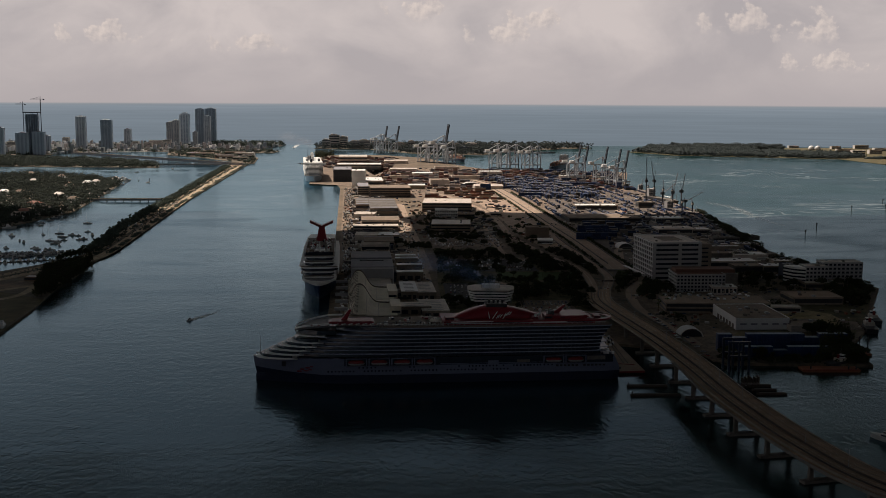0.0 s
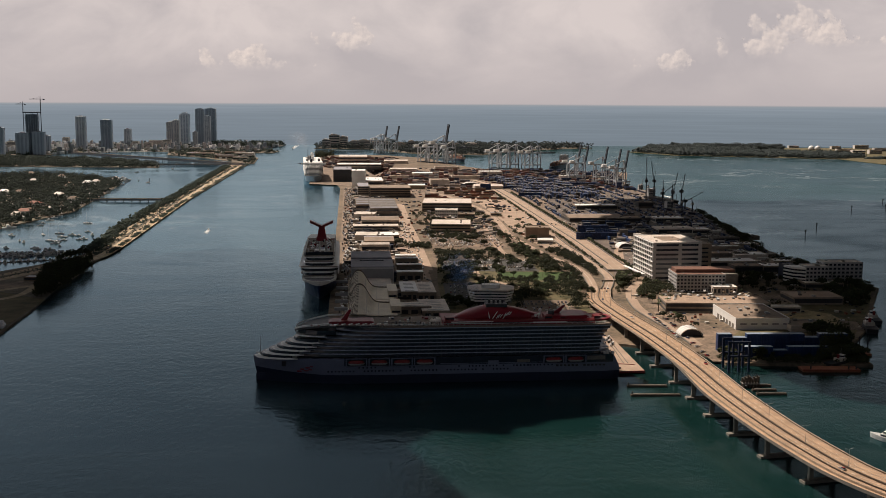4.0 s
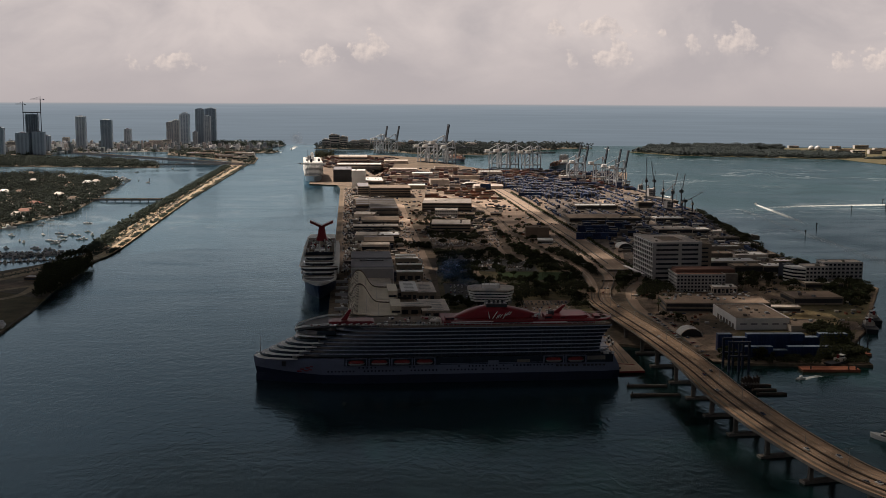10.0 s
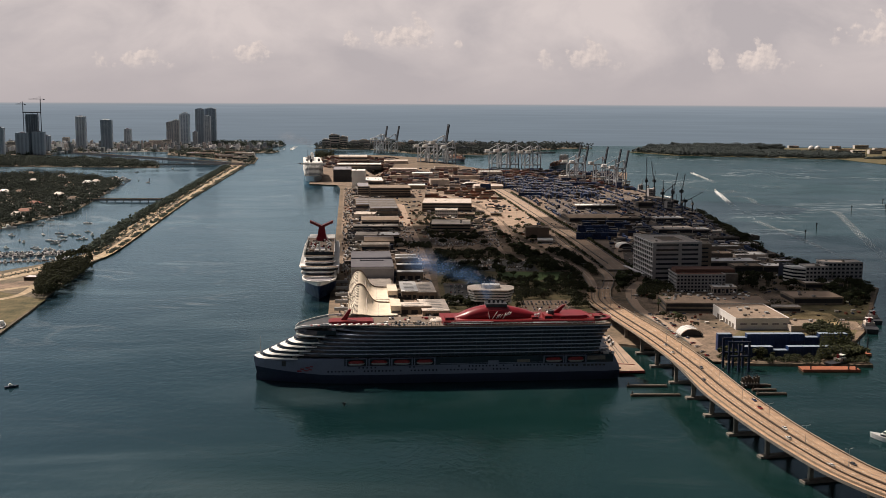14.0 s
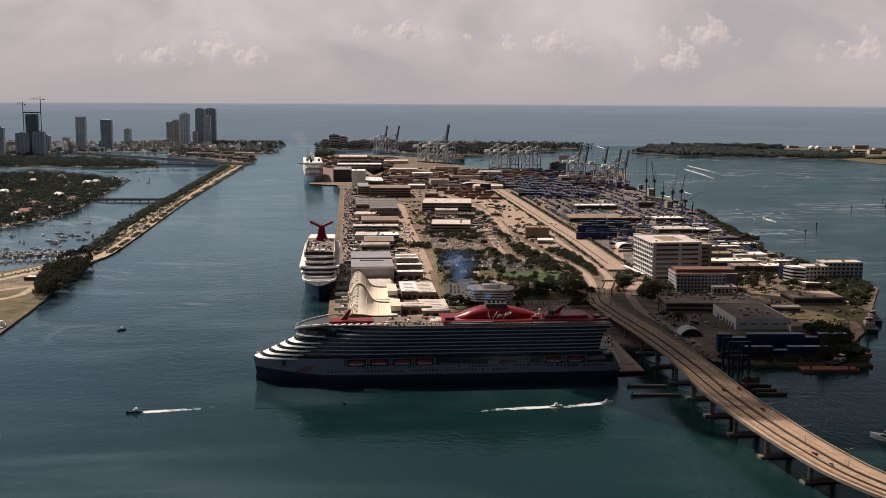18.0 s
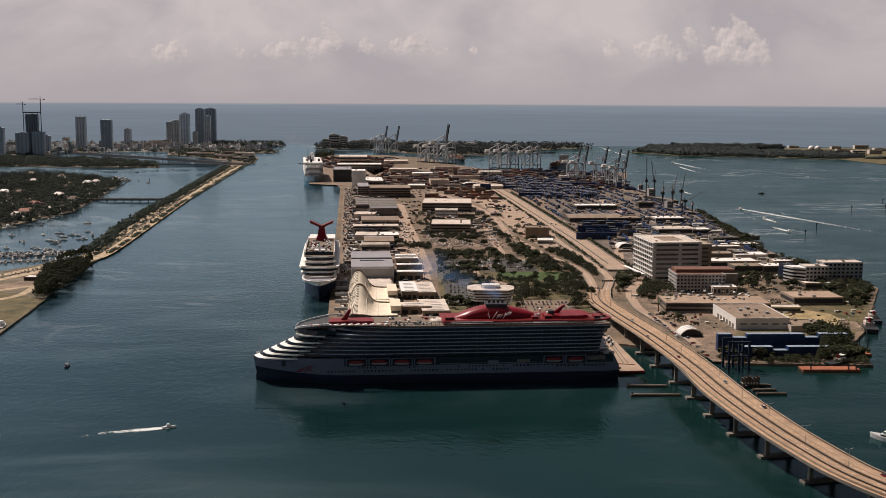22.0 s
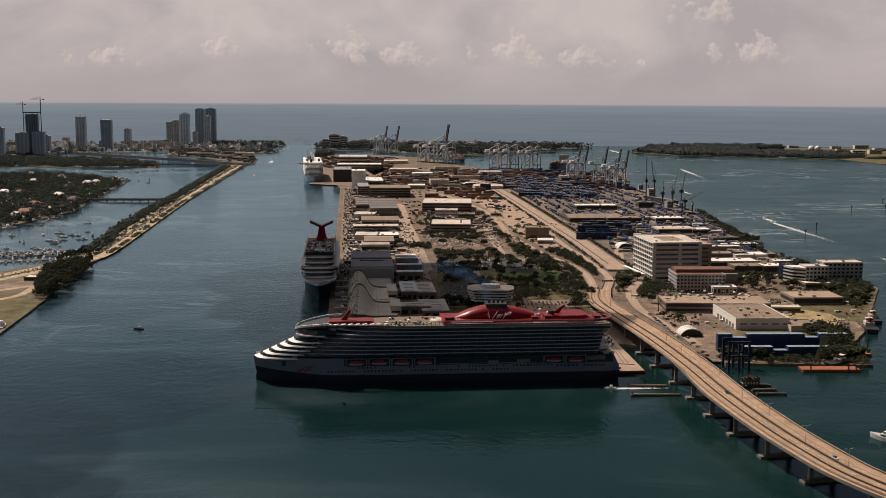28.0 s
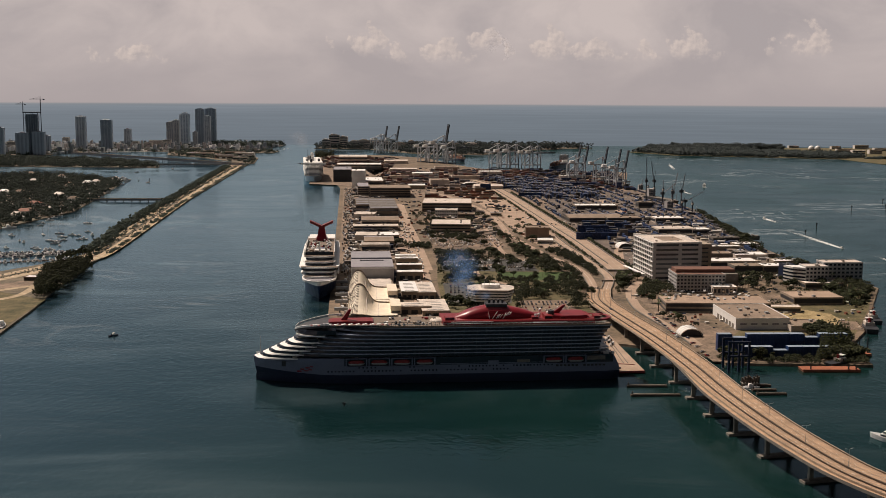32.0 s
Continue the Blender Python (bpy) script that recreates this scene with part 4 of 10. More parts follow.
        r2.append((119 + 11.5 * math.cos(a), 10 * math.sin(a), zt + 3.4))
    ring = MB().strip(r1, r2).strip([(x, y, z - 1.2) for x, y, z in r1], r1)
    part("running_track", ring, M_RED, sh, "red oval running track")
    part("track_rail", MB().strip([(x, y, z + 1.1) for x, y, z in r1], [(x, y, z + 1.4) for x, y, z in r1]), M_WHITE, sh)
    # aft terraces
    for i in range(5):
        part("aft_terrace", MB().box(H0 - 20, -14, 15 + i * 4.4, H0 - 6 - i * 1.2, 14, 15.5 + i * 4.4), M_HULLGREY, sh)
    for k in range(9):
        part("mooring_gear", MB().cbox(H0 - 14 + (k % 5) * 2.2, -15 + (k // 5) * 9, 19.0, 1.6, 3.0, 1.2 + 0.5 * (k % 3)), M_WHITE if k % 3 else M_DARK, sh)
    # lifeboats in davits
    lb = MB()
    lb.rings([[(x * a, y * b, z) for x, y in ((-1, 0), (-.75, -.8), (0, -1), (.75, -.8), (1, 0), (.75, .8), (0, 1), (-.75, .8))] for z, a, b in ((0, 4.6, 0.8), (0.9, 6.0, 1.9), (1.7, 6.2, 2.0))])
    lbm = lb.mesh("lifeboat_hull", M_STEEL)
    can = MB().rings([[(x * a, y * b, z) for x, y in ((-1, 0), (-.75, -.8), (0, -1), (.75, -.8), (1, 0), (.75, .8), (0, 1), (-.75, .8))] for z, a, b in ((1.7, 6.2, 2.05), (3.0, 5.6, 1.8), (3.7, 4.4, 1.1))]).mesh("lifeboat_canopy", M_DKRED)
    for x in (-63, -46, -29, -12, 86, 103):
        b = piece("lifeboat", lbm, sh, x, -20.2, 14.4, 0, "white lifeboat with a red canopy")
        piece("canopy", can, b)
        for zz in (13.5, 19.2):
            part("davit_frame", MB().box(x - 8.0, -21.25, zz, x + 8.0, -19.2, zz + 0.3), M_HULLGREY, sh)
        for dx in (-7.6, 7.6):
            part("davit", MB().box(x + dx - 0.4, -21.2, 13.8, x + dx + 0.4, -19.2, 19.4), M_HULLGREY, sh)
    part("tender_deck_rail", MB().box(0, -19.5, 14.2, 78, -19.2, 14.6), M_HULLGREY, sh)
    part("service_panel", MB().box(36, -19.5, 13.2, 44, -19.2, 16.2), M_HULLGREY, sh)
    part("service_panel", MB().box(58, -19.5, 14.6, 68, -19.2, 16.6), M_CONC_DK, sh)
    part("stern_panel", MB().box(112, -19.5, 15.6, 126, -19.2, 18.6), M_CONC_DK, sh)
    # windows and portholes along the hull
    sq = MB().box(-0.55, -0.12, -0.55, 0.55, 0.12, 0.55).mesh("hull_window", M_GLASS)
    for row, (z, x0, x1, st) in enumerate(((9.6, -84, 52, 2.7), (12.2, 14, 74, 2.6))):
        x = x0
        k = 0
        while x < x1:
            if (k * 7 + row * 3) % 23 not in (9, 10, 16, 17, 18):
                piece("porthole", sq, sh, x, -19.1, z)
            x += st
            k += 1
    for x in (-61, -58, -55, -52, -49, -23, -20, 58, 61, 64, 67, 76, 79, 82, 85):
        piece("square_window", sq, sh, x, -19.1, 12.2)
    # lettering on the stern quarter: plain bars
    for k in range(13):
        if k != 6:
            part("lettering_bar", MB().box(88 + k * 3.0, -19.25, 10.8, 90 + k * 3.0, -19.0, 12.2), M_DARK, sh)
    # painted emblem near the bow: plain red shapes
    for dx, dz_, w, h in ((0, 0, 3.4, 1.0), (2.4, 1.6, 3.0, 0.9), (4.8, 0.4, 3.6, 0.8), (6.2, 2.6, 3.2, 0.9), (8.2, 1.2, 2.6, 0.8), (9.4, 3.6, 2.4, 0.7)):
        t = (dx + 31) / 276
        ob = part("emblem_patch", MB().box(0, -0.15, 0, w, 0.15, h), M_RED, sh)
        ob.matrix_basis = pose(-107 + dx, -16.9 - dx * 0.13, 9.6 + dz_, 0, 0, -10)
    part("hawse_port", MB().box(-118.4, -15.3, 13.5, -115.4, -13.5, 17.2), M_DARK, sh)
    part("bow_flagpole", MB().cyl(-H0 + 3, 0, 20, 34, 0.25, 6, 0.12), M_STEEL, sh)
    part("bow_rail", MB().box(-H0, -0.3, 20.6, -H0 + 6, 0.3, 21.4), M_WHITE, sh)
    return sh


cruise_ship_near()


def cruise_ship_white():
    """White liner berthed at the quay, bow towards the city."""
    sh = thing("cruise_ship", -131.0, 1149, 0, 95.2, "white cruise ship with navy hull and red winged funnel", "cruise ship")
    # bow at x=0, stern at +x
    L = 250
    part("lower_hull", MB().rings(hull_rings([(-8, 9, L - 5, 12, 1.1), (0, 4, L, 17.5, 1.1), (8, -1, L, 18, 0.85), (15.5, -6, L, 18.2, 0.65)], ST)), M_BLUEHULL, sh, "deep blue hull")
    part("upper_hull", MB().rings(hull_rings([(15.5, -6.2, L, 18.4, 0.62), (18.5, -7, L, 18.4, 0.58)], ST)), M_WHITE, sh, "white upper hull")
    fr = [(0, 0.45), (0.01, 0.72), (0.025, 0.9), (0.05, 1.0), (0.4, 1.0), (0.8, 1.0), (1.0, 0.95)]
    for i in range(5):
        z = 18.5 + i * 4.3
        bow = (10, 17, 20, 30, 40)[i]
        w = (17.8, 17.6, 21.6, 17.4, 16.6)[i]
        part("window_band", MB().rings(hull_rings([(z, bow + 1.6, L - 6 - i, w - 1.4, 1), (z + 3.0, bow + 1.8, L - 6 - i, w - 1.4, 1)], fr)), M_GLASS, sh, "dark window band")
        part("deck_edge", MB().rings(hull_rings([(z + 2.9, bow - 0.6, L - 5 - i, w, 1), (z + 4.3, bow, L - 5 - i, w, 1)], fr)), M_WHITE, sh)
        if i < 4:
            part("terrace", MB().box(bow + 2, -w + 2, z + 4.3, bow + 9, w - 2, z + 4.5), M_TEAK, sh)
    part("bow_rail", MB().rings(hull_rings([(18.5, -6, 30, 18.6, 0.6), (20.6, -6.6, 30, 18.8, 0.6)], [(0, 0.04), (0.1, 0.4), (0.25, 0.66), (0.5, 0.9), (1.0, 1.0)])), M_WHITE, sh, "white curved bow bulwark")
    part("foredeck", MB().rings(hull_rings([(20.6, -4, 30, 16.6, 0.6), (20.9, -4, 30, 16.6, 0.6)], [(0, 0.04), (0.1, 0.4), (0.25, 0.66), (0.5, 0.9), (1.0, 1.0)])), M_GREYROOF, sh, "dark foredeck")
    zt = 18.5 + 5 * 4.3
    part("sun_deck", MB().box(42, -16.4, zt, L - 50, 16.4, zt + 0.5), M_TEAK, sh)
    rnd = random.Random(8)
    for k in range(70):
        x, y = rnd.uniform(54, 172), rnd.choice((-1, 1)) * rnd.uniform(2, 14)
        part("deck_structure", MB().box(x, y - rnd.uniform(0.5, 1.6), zt + 0.5, x + rnd.uniform(2, 6), y + rnd.uniform(0.5, 1.6), zt + rnd.uniform(1.2, 3.4)), rnd.choice([M_WHITE, M_PALE, M_TEAK, M_STEEL, M_GLASS, M_CONC, M_WHITE, M_DKRED]), sh)
    part("pool_house", MB().box(62, -6, zt + 0.5, 74, 6, zt + 4.2), M_WHITE, sh, "white deckhouse forward of the pool")
    part("pool_house_window", MB().box(61.8, -5, zt + 1.6, 62, 5, zt + 3.0), M_GLASS, sh)
    part("pool", MB().box(96, -5, zt + 0.5, 112, 5, zt + 0.7), M_HAZEGLASS, sh, "blue-grey pool")
    for k in range(20):
        for s in (-1, 1):
            part("sun_lounger_row", MB().box(80 + k * 4.4, s * 9 - 1.8, zt + 0.5, 82.2 + k * 4.4, s * 9 + 1.8, zt + 1.0), M_WHITE if k % 3 else M_PALE, sh)
    for s in (-1, 1):
        part("side_screen", MB().box(50, s * 16.2 - 0.3, zt + 0.5, 186, s * 16.2 + 0.3, zt + 4), M_WHITE, sh)
        for k in range(9):
            part("screen_post", MB().box(50 + k * 16, s * 16.7 - 0.2, zt, 50.6 + k * 16, s * 16.7 + 0.2, zt + 5.6), M_STEEL, sh)
    part("radar_mast", MB().cyl(60, 0, zt, zt + 14, 1.2, 8, 0.4), M_WHITE, sh)
    part("forward_screen", MB().box(49, -15, zt + 0.5, 50, 15, zt + 4), M_GLASS, sh)
    # red funnel with swept wings
    fx = 182
    part("funnel", MB().rings([[(fx - a, -b, z), (fx + a, -b, z), (fx + a, b, z), (fx - a, b, z)] for z, a, b in ((zt, 11, 8), (zt + 5, 8, 5.4), (zt + 15, 5, 3.6), (zt + 18, 5, 3.4))]), M_RED, sh, "tapered red funnel")
    for s in (-1, 1):
        wg = MB().rings([[(fx - 5, y, z - 1.6), (fx + 6, y, z - 1.6), (fx + 6, y, z + 1.2), (fx - 5, y, z + 1.2)] for y, z in ((s * 1, zt + 17.5), (s * 5, zt + 19), (s * 10, zt + 21.5), (s * 14, zt + 23))])
        part("funnel_wing", wg, M_DKRED, sh, "swept funnel wing")
    for k in range(12):
        for s in (-1, 1):
            part("lifeboat", MB().ball(62 + k * 14, s * 19.6, 19.5, 5.5, 1.8, 2.0, 8, 5), M_WHITE, sh)
    return sh


cruise_ship_white()


def cruise_ship_far():
    sh = thing("cruise_ship", -323.6, 2757.2, 0, 98, "large white cruise ship with pale blue bow", "cruise ship")
    L = 300
    part("lower_hull", MB().rings(hull_rings([(-8, 9, L - 5, 14, 1.1), (0, 4, L, 20, 1.0), (10, -1, L, 22, 0.7), (17, -6, L, 23.5, 0.5)], ST)), mat("pale_blue_hull_paint", (0.34, 0.45, 0.56), 0.4), sh, "pale blue bow")
    fr = [(0, 0.55), (0.02, 0.85), (0.05, 1.0), (0.8, 1.0), (1.0, 0.95)]
    for i in range(11):
        z = 17 + i * 2.9
        bow = 2 + i * 3.0
        part("window_band", MB().rings(hull_rings([(z, bow + 1, L - 6, 22.6, 1), (z + 1.9, bow + 1.3, L - 6, 22.6, 1)], fr)), M_GLASS, sh)
        part("deck_edge", MB().rings(hull_rings([(z + 1.3, bow, L - 5, 23.4, 1), (z + 2.9, bow + 0.6, L - 5, 23.4, 1)], fr)), M_WHITE, sh)
    zt = 17 + 11 * 2.9
    part("bridge_wing", MB().box(16, -31, zt - 4, 22, 31, zt - 0.5), M_WHITE, sh, "wide white bridge wing")
    part("boom_arm", MB().box(26, 20, zt - 2, 30, 40, zt - 0.6), M_DARK, sh)
    rnd = random.Random(2)
    for k in range(12):
        x, y = rnd.uniform(40, 240), rnd.uniform(-16, 16)
        part("deck_structure", MB().box(x, y - 3, zt, x + rnd.uniform(6, 20), y + 3, zt + rnd.uniform(3, 11)), rnd.choice([M_WHITE, M_STEEL, M_GLASS]), sh)
    for k in range(3):
        part("funnel", MB().cyl(190 + k * 22, 0, zt, zt + 16, 5, 10, 3.5), M_WHITE, sh)
    part("mast", MB().cyl(40, 14, zt, zt + 32, 1.4, 6, 0.6), M_DARK, sh, "dark mast")
    return sh


cruise_ship_far()

# ---- port island: roads, lots, buildings ----
RZ = 4.9      # the quay runs this many degrees off the view


def building(label, x, y, w, d, h, rz=RZ, wall=None, roof=None, rows=0, cols=0, style="band", name="office_building", z=2.0, units=3, seed=1, group="", parapet=0.9, side_cols=None):
    """Box building from its near left corner: walls, roof, parapets, windows front and sides, roof plant."""
    wall, roof = wall or M_CONC, roof or M_GREYROOF
    b = thing(name, x, y, z, rz, label, "building", group)
    part("wall", MB().box(0, 0, -0.5, w, d, h), wall, b)
    part("roof", MB().box(0.3, 0.3, h, w - 0.3, d - 0.3, h + 0.25), roof, b)
    for bx in ((-0.15, -0.15, w + 0.15, 0.3), (-0.15, d - 0.3, w + 0.15, d + 0.15), (-0.15, 0.3, 0.3, d - 0.3), (w - 0.3, 0.3, w + 0.15, d - 0.3)):
        part("parapet", MB().box(bx[0], bx[1], h - 0.3, bx[2], bx[3], h + parapet), wall, b)
    if name in ("quay_shed", "yard_shed") and seed % 2:
        for y0, y1, m_ in ((0, d / 2, roof), (d / 2, d, M_BROWNROOF if roof is not M_BROWNROOF else M_GREYROOF)):
            za, zb = (h + 0.3, h + 3.2) if y0 == 0 else (h + 3.2, h + 0.3)
            part("roof_slope", MB().rings([[(-0.4, y0, za), (-0.4, y1, zb), (-0.4, y1, zb + 0.3), (-0.4, y0, za + 0.3)], [(w + 0.4, y0, za), (w + 0.4, y1, zb), (w + 0.4, y1, zb + 0.3), (w + 0.4, y0, za + 0.3)]]), m_, b)
        units = 0
    if name == "quay_hall":
        for k in range(int(d / 12)):
            part("roof_ridge", MB().rings([[(q, 2 + k * 12, h + 0.2), (q, 12 + k * 12, h + 0.2), (q, 8 + k * 12, h + 2.6)] for q in (1.0, w - 1.0)]), M_CONC_DK if k % 3 else M_GREYROOF, b)
    rnd = random.Random(seed)
    for k in range(units):
        ux, uy, s = rnd.uniform(0.12, 0.8) * w, rnd.uniform(0.12, 0.8) * d, rnd.uniform(1.2, 3.2)
        part("roof_unit", MB().box(ux, uy, h + 0.2, ux + s, uy + s * 1.3, h + 0.2 + s * 0.6), M_STEEL if k % 2 else M_CONC_DK, b)
    if rows:
        dz = h / rows
        sc = cols if side_cols is None else side_cols
        if style == "band":
            for r in range(rows):
                z0 = dz * r + dz * 0.35
                part("window", MB().box(0.6, -0.12, z0, w - 0.6, 0.1, z0 + dz * 0.42), M_GLASS, b)
                part("window", MB().box(-0.12, 0.6, z0, 0.1, d - 0.6, z0 + dz * 0.42), M_GLASS, b)
        elif style == "front":
            for r in range(rows):
                part("window_band", MB().box(1, -0.14, dz * r + dz * 0.35, w - 1, 0.1, dz * r + dz * 0.8), M_GLASS, b)
        elif style == "open":
            # dark panels on the closed walls stand for the shade inside open decks
            for r in range(rows):
                z0 = dz * r + dz * 0.28
                part("opening_shade", MB().box(0.8, -0.14, z0, w - 0.8, 0.1, z0 + dz * 0.6), M_DARK, b)
                part("opening_shade", MB().box(-0.14, 0.8, z0, 0.1, d - 0.8, z0 + dz * 0.5), M_DARK, b)
                part("opening_shade", MB().box(w - 0.1, 0.8, z0, w + 0.14, d - 0.8, z0 + dz * 0.5), M_DARK, b)
        else:
            cw = w / cols
            pane = MB().box(0, -0.12, 0, cw * 0.6, 0.1, dz * 0.52).mesh("window", M_GLASS)
            for r in range(rows):
                for c in range(cols):
                    piece("window", pane, b, cw * (c + 0.2), 0, dz * r + dz * 0.28)
            if sc:
                cd = d / sc
                pane2 = MB().box(-0.12, 0, 0, 0.1, cd * 0.6, dz * 0.52).mesh("window", M_GLASS)
                for r in range(rows):
                    for c in range(sc):
                        piece("window", pane2, b, 0, cd * (c + 0.2), dz * r + dz * 0.28)
                        if style == "grid2":
                            piece("window", pane2, b, w, cd * (c + 0.2), dz * r + dz * 0.28)
    return b


M_YARD = mat("oil_stained_yard", (0.055, 0.047, 0.044), 0.9, size=30, grain=9, col2=(0.20, 0.155, 0.125))
M_DUSK = mat("weathered_dark_roof", (0.085, 0.075, 0.068), 0.85, size=10, grain=6, col2=(0.18, 0.155, 0.135))
# paved areas
flat("pavement_quay_apron", [(-86, 864), (-70, 864), (-85, 1080), (-120, 1500), (-219, 2597), (-235, 2597), (-137, 1440), (-102.5, 1080)], 2.06, M_PAVING, "pale concrete quay apron")
flat("pavement_terminal", [(-84, 890), (-8, 890), (-20, 1150), (-40, 1600), (-190, 2560), (-217, 2560), (-118, 1500)], 2.03, M_PAVING, "worn paving round the terminals")
flat("pavement_truck_yard", [(40, 1700), (170, 1700), (395, 1700), (470, 2150), (440, 2640), (320, 3160), (-150, 3380), (-240, 3300), (-60, 2300)], 2.05, M_PAVING, "sandy container yard")
flat("pavement_far_terminal", [(-330, 2700), (-225, 2650), (-160, 3300), (-230, 3900), (-420, 3950)], 2.05, M_PAVING, "paved far terminal apron")
flat("pavement_car_park", [(5, 1125), (72, 1125), (72, 1245), (0, 1245)], 2.07, M_ASPHALT, "asphalt car park")
flat("pavement_car_park_lower", [(82, 1060), (136, 1058), (132, 1142), (78, 1142)], 2.08, M_PAVING, "sandy car park behind the port office")
flat("pavement_car_park_middle", [(0, 1335), (118, 1335), (112, 1435), (-4, 1435)], 2.09, M_ASPHALT, "asphalt car park among the trees")
flat("pavement_car_park_upper", [(-14, 1550), (92, 1550), (80, 1695), (-26, 1695)], 2.07, M_PAVING, "pale car park with tree islands")
flat("pavement_yard_south", [(230, 1060), (330, 1060), (380, 1180), (300, 1180), (215, 1180)], 2.05, M_PAVING, "sandy service yard")
flat("lawn_park", [(70, 1270), (150, 1270), (160, 1330), (66, 1330)], 2.08, M_LAWN, "green lawn among park trees", "lawn")
M_STRAW = mat("straw_grass", (0.16, 0.12, 0.05), 0.95, size=12, grain=9, col2=(0.46, 0.35, 0.19))
flat("lawn_straw", [(310.7, 1060.0), (354.1, 1105.2), (384.5, 1073.4), (385.2, 1029.1), (353.8, 997.3), (314.9, 1001.4)], 2.11, M_STRAW, "straw-coloured dry grass behind the warehouse", "lawn")
flat("lawn_shore", [(250, 950), (372, 975), (430, 1095), (480, 1215), (380, 1210), (320, 1080)], 2.04, M_GRASS, "dry grass on the shore", "lawn")
flat("ground_park", [(2, 1060), (150, 1060), (140, 1420), (-8, 1428), (-6, 1250)], 2.02, M_GRASS, "shaded ground under park trees", "ground")

flat("pavement_dark_yard", [(206, 1310), (226, 1300), (456, 1400), (448, 1550), (462, 1800), (478, 2071), (462, 2300), (440, 2520), (300, 2620), (215, 2350), (205, 1990), (222, 1700), (228, 1450)], 2.075, M_YARD, "oil-stained yard packed with sheds and trailers")
flat("pavement_tent_lot", [(210.7, 1016.8), (240.2, 1041.6), (263.7, 975.6), (232.8, 871.4), (219.0, 871.2)], 2.065, M_PAVING, "oil-stained sandy lot round the white tent")
flat("pavement_office_lot", [(212, 1010), (240, 1000), (262, 1120), (236, 1190), (206, 1180)], 2.07, M_PAVING, "sandy parking lot beside the bridge ramp")
flat("pavement_avenue", [(-45, 1340), (-12, 1340), (-32, 1600), (-52, 1830), (-80, 2200), (-122, 2200), (-98, 1830), (-70, 1600)], 2.09, M_ROAD, "broad tan paved avenue through the port")
flat("pavement_queue_lot", [(20.0, 2516.2), (138.0, 2322.7), (165.1, 1841.0), (180.6, 1558.3), (155.3, 1499.4), (127.8, 1638.4), (103.1, 1889.6), (74.1, 2194.2)], 2.08, M_ROAD, "tan queueing lot beside the port road")
road("road_terminal", [(-2, 880), (-8, 980), (-20, 1150), (-28, 1330), (-50, 1600), (-75, 1850), (-110, 2200), (-150, 2600)], 22, 2.12, M_ROAD, "tan concrete terminal road", 4)
PORT_ROAD = [(218.0, 1345.0), (216.0, 1400.0), (211.0, 1479.3), (200.5, 1647.9), (184.2, 1841.8), (163.5, 2108.0), (133.5, 2462.4), (102.6, 2722.6), (23.6, 2996.0), (-72.7, 3174.8)]
MID_ROAD = [(181.0, 1206.0), (188.5, 1240.0), (196.4, 1289.4), (194.9, 1350.0), (189.4, 1426.5), (183.4, 1500.6), (175.5, 1570.4), (168.0, 1680.0)]
LOCAL_ROAD = [(219.5, 930.0), (216.0, 975.0), (206.5, 1030.0), (198.5, 1091.9), (200.5, 1150.0), (210.1, 1210.0), (230.0, 1262.0)]
CURVED_ROAD = [(167.5, 1206.0), (171.5, 1260.0), (171.9, 1318.3), (165.1, 1376.8), (152.0, 1430.0), (138.0, 1487.7), (119.8, 1586.6), (103.1, 1692.3), (97.6, 1821.5), (86.3, 2000.6), (61.5, 2147.2), (18.7, 2342.6), (-31.3, 2482.5)]
LINK_ROAD = [(104.1, 1423.4), (83.9, 1485.8), (77.0, 1584.9), (68.7, 1804.0), (61.1, 1951.3)]
road("road_port", PORT_ROAD, 29, 2.16, M_ROAD, "wide tan concrete port road", 3)
for line, off, lab in ((PORT_ROAD, -14.5, "low dark barrier along the port road"), (PORT_ROAD, 14.5, "low dark barrier along the port road"), (PORT_ROAD[1:], -4, "dark median of the port road"), (MID_ROAD, -5.6, "dark retaining wall beside the bridge approach"),
                       (MID_ROAD, 5.6, "dark retaining wall beside the bridge approach"), (CURVED_ROAD[:6], -5.4, "stained parapet of the bridge approach"), (LOCAL_ROAD[:5], -5.6, "low dark kerb wall of the lane below the bridge")):
    m_, l_, r_ = ribbon([(x, y, 2.16) for x, y in line], abs(off) * 2)
    e_ = l_ if off < 0 else r_
    solo("road_barrier", MB().rings([[p + Vector((-0.5, 0, 0)), p + Vector((0.5, 0, 0)), p + Vector((0.5, 0, 1.3)), p + Vector((-0.5, 0, 1.3))] for p in e_]), M_CONC_DK, lab, "barrier", kind="structure")
road("road_link", LINK_ROAD, 9, 2.11, M_ROAD, "narrow tan link road")
road("road_mid_approach", MID_ROAD, 11, 2.14, M_ROAD, "tan concrete bridge approach", 2)
solo("portal_wall", MB().box(184.5, 1262.0, 2.0, 203.5, 1263.0, 3.6), M_WOOD, "dark wall across the head of the bridge approach", "wall", kind="structure")
solo("tunnel_wall", MB().box(203.0, 1338.0, 2.0, 233.0, 1341.0, 4.4), M_CONC_DK, "stained end wall of the sunken port road", "wall", kind="structure")
road("road_curved_approach", CURVED_ROAD, 10.5, 2.12, M_ROAD, "curved tan service road", 2)
road("road_local", LOCAL_ROAD, 11, 2.13, M_ROAD, "tan lane beside the bridge ramp")
road("road_east", [(222, 1370), (236, 1460), (252, 1560), (300, 1760), (330, 2000), (330, 2300)], 12, 2.09, M_ROAD, "tan yard road")
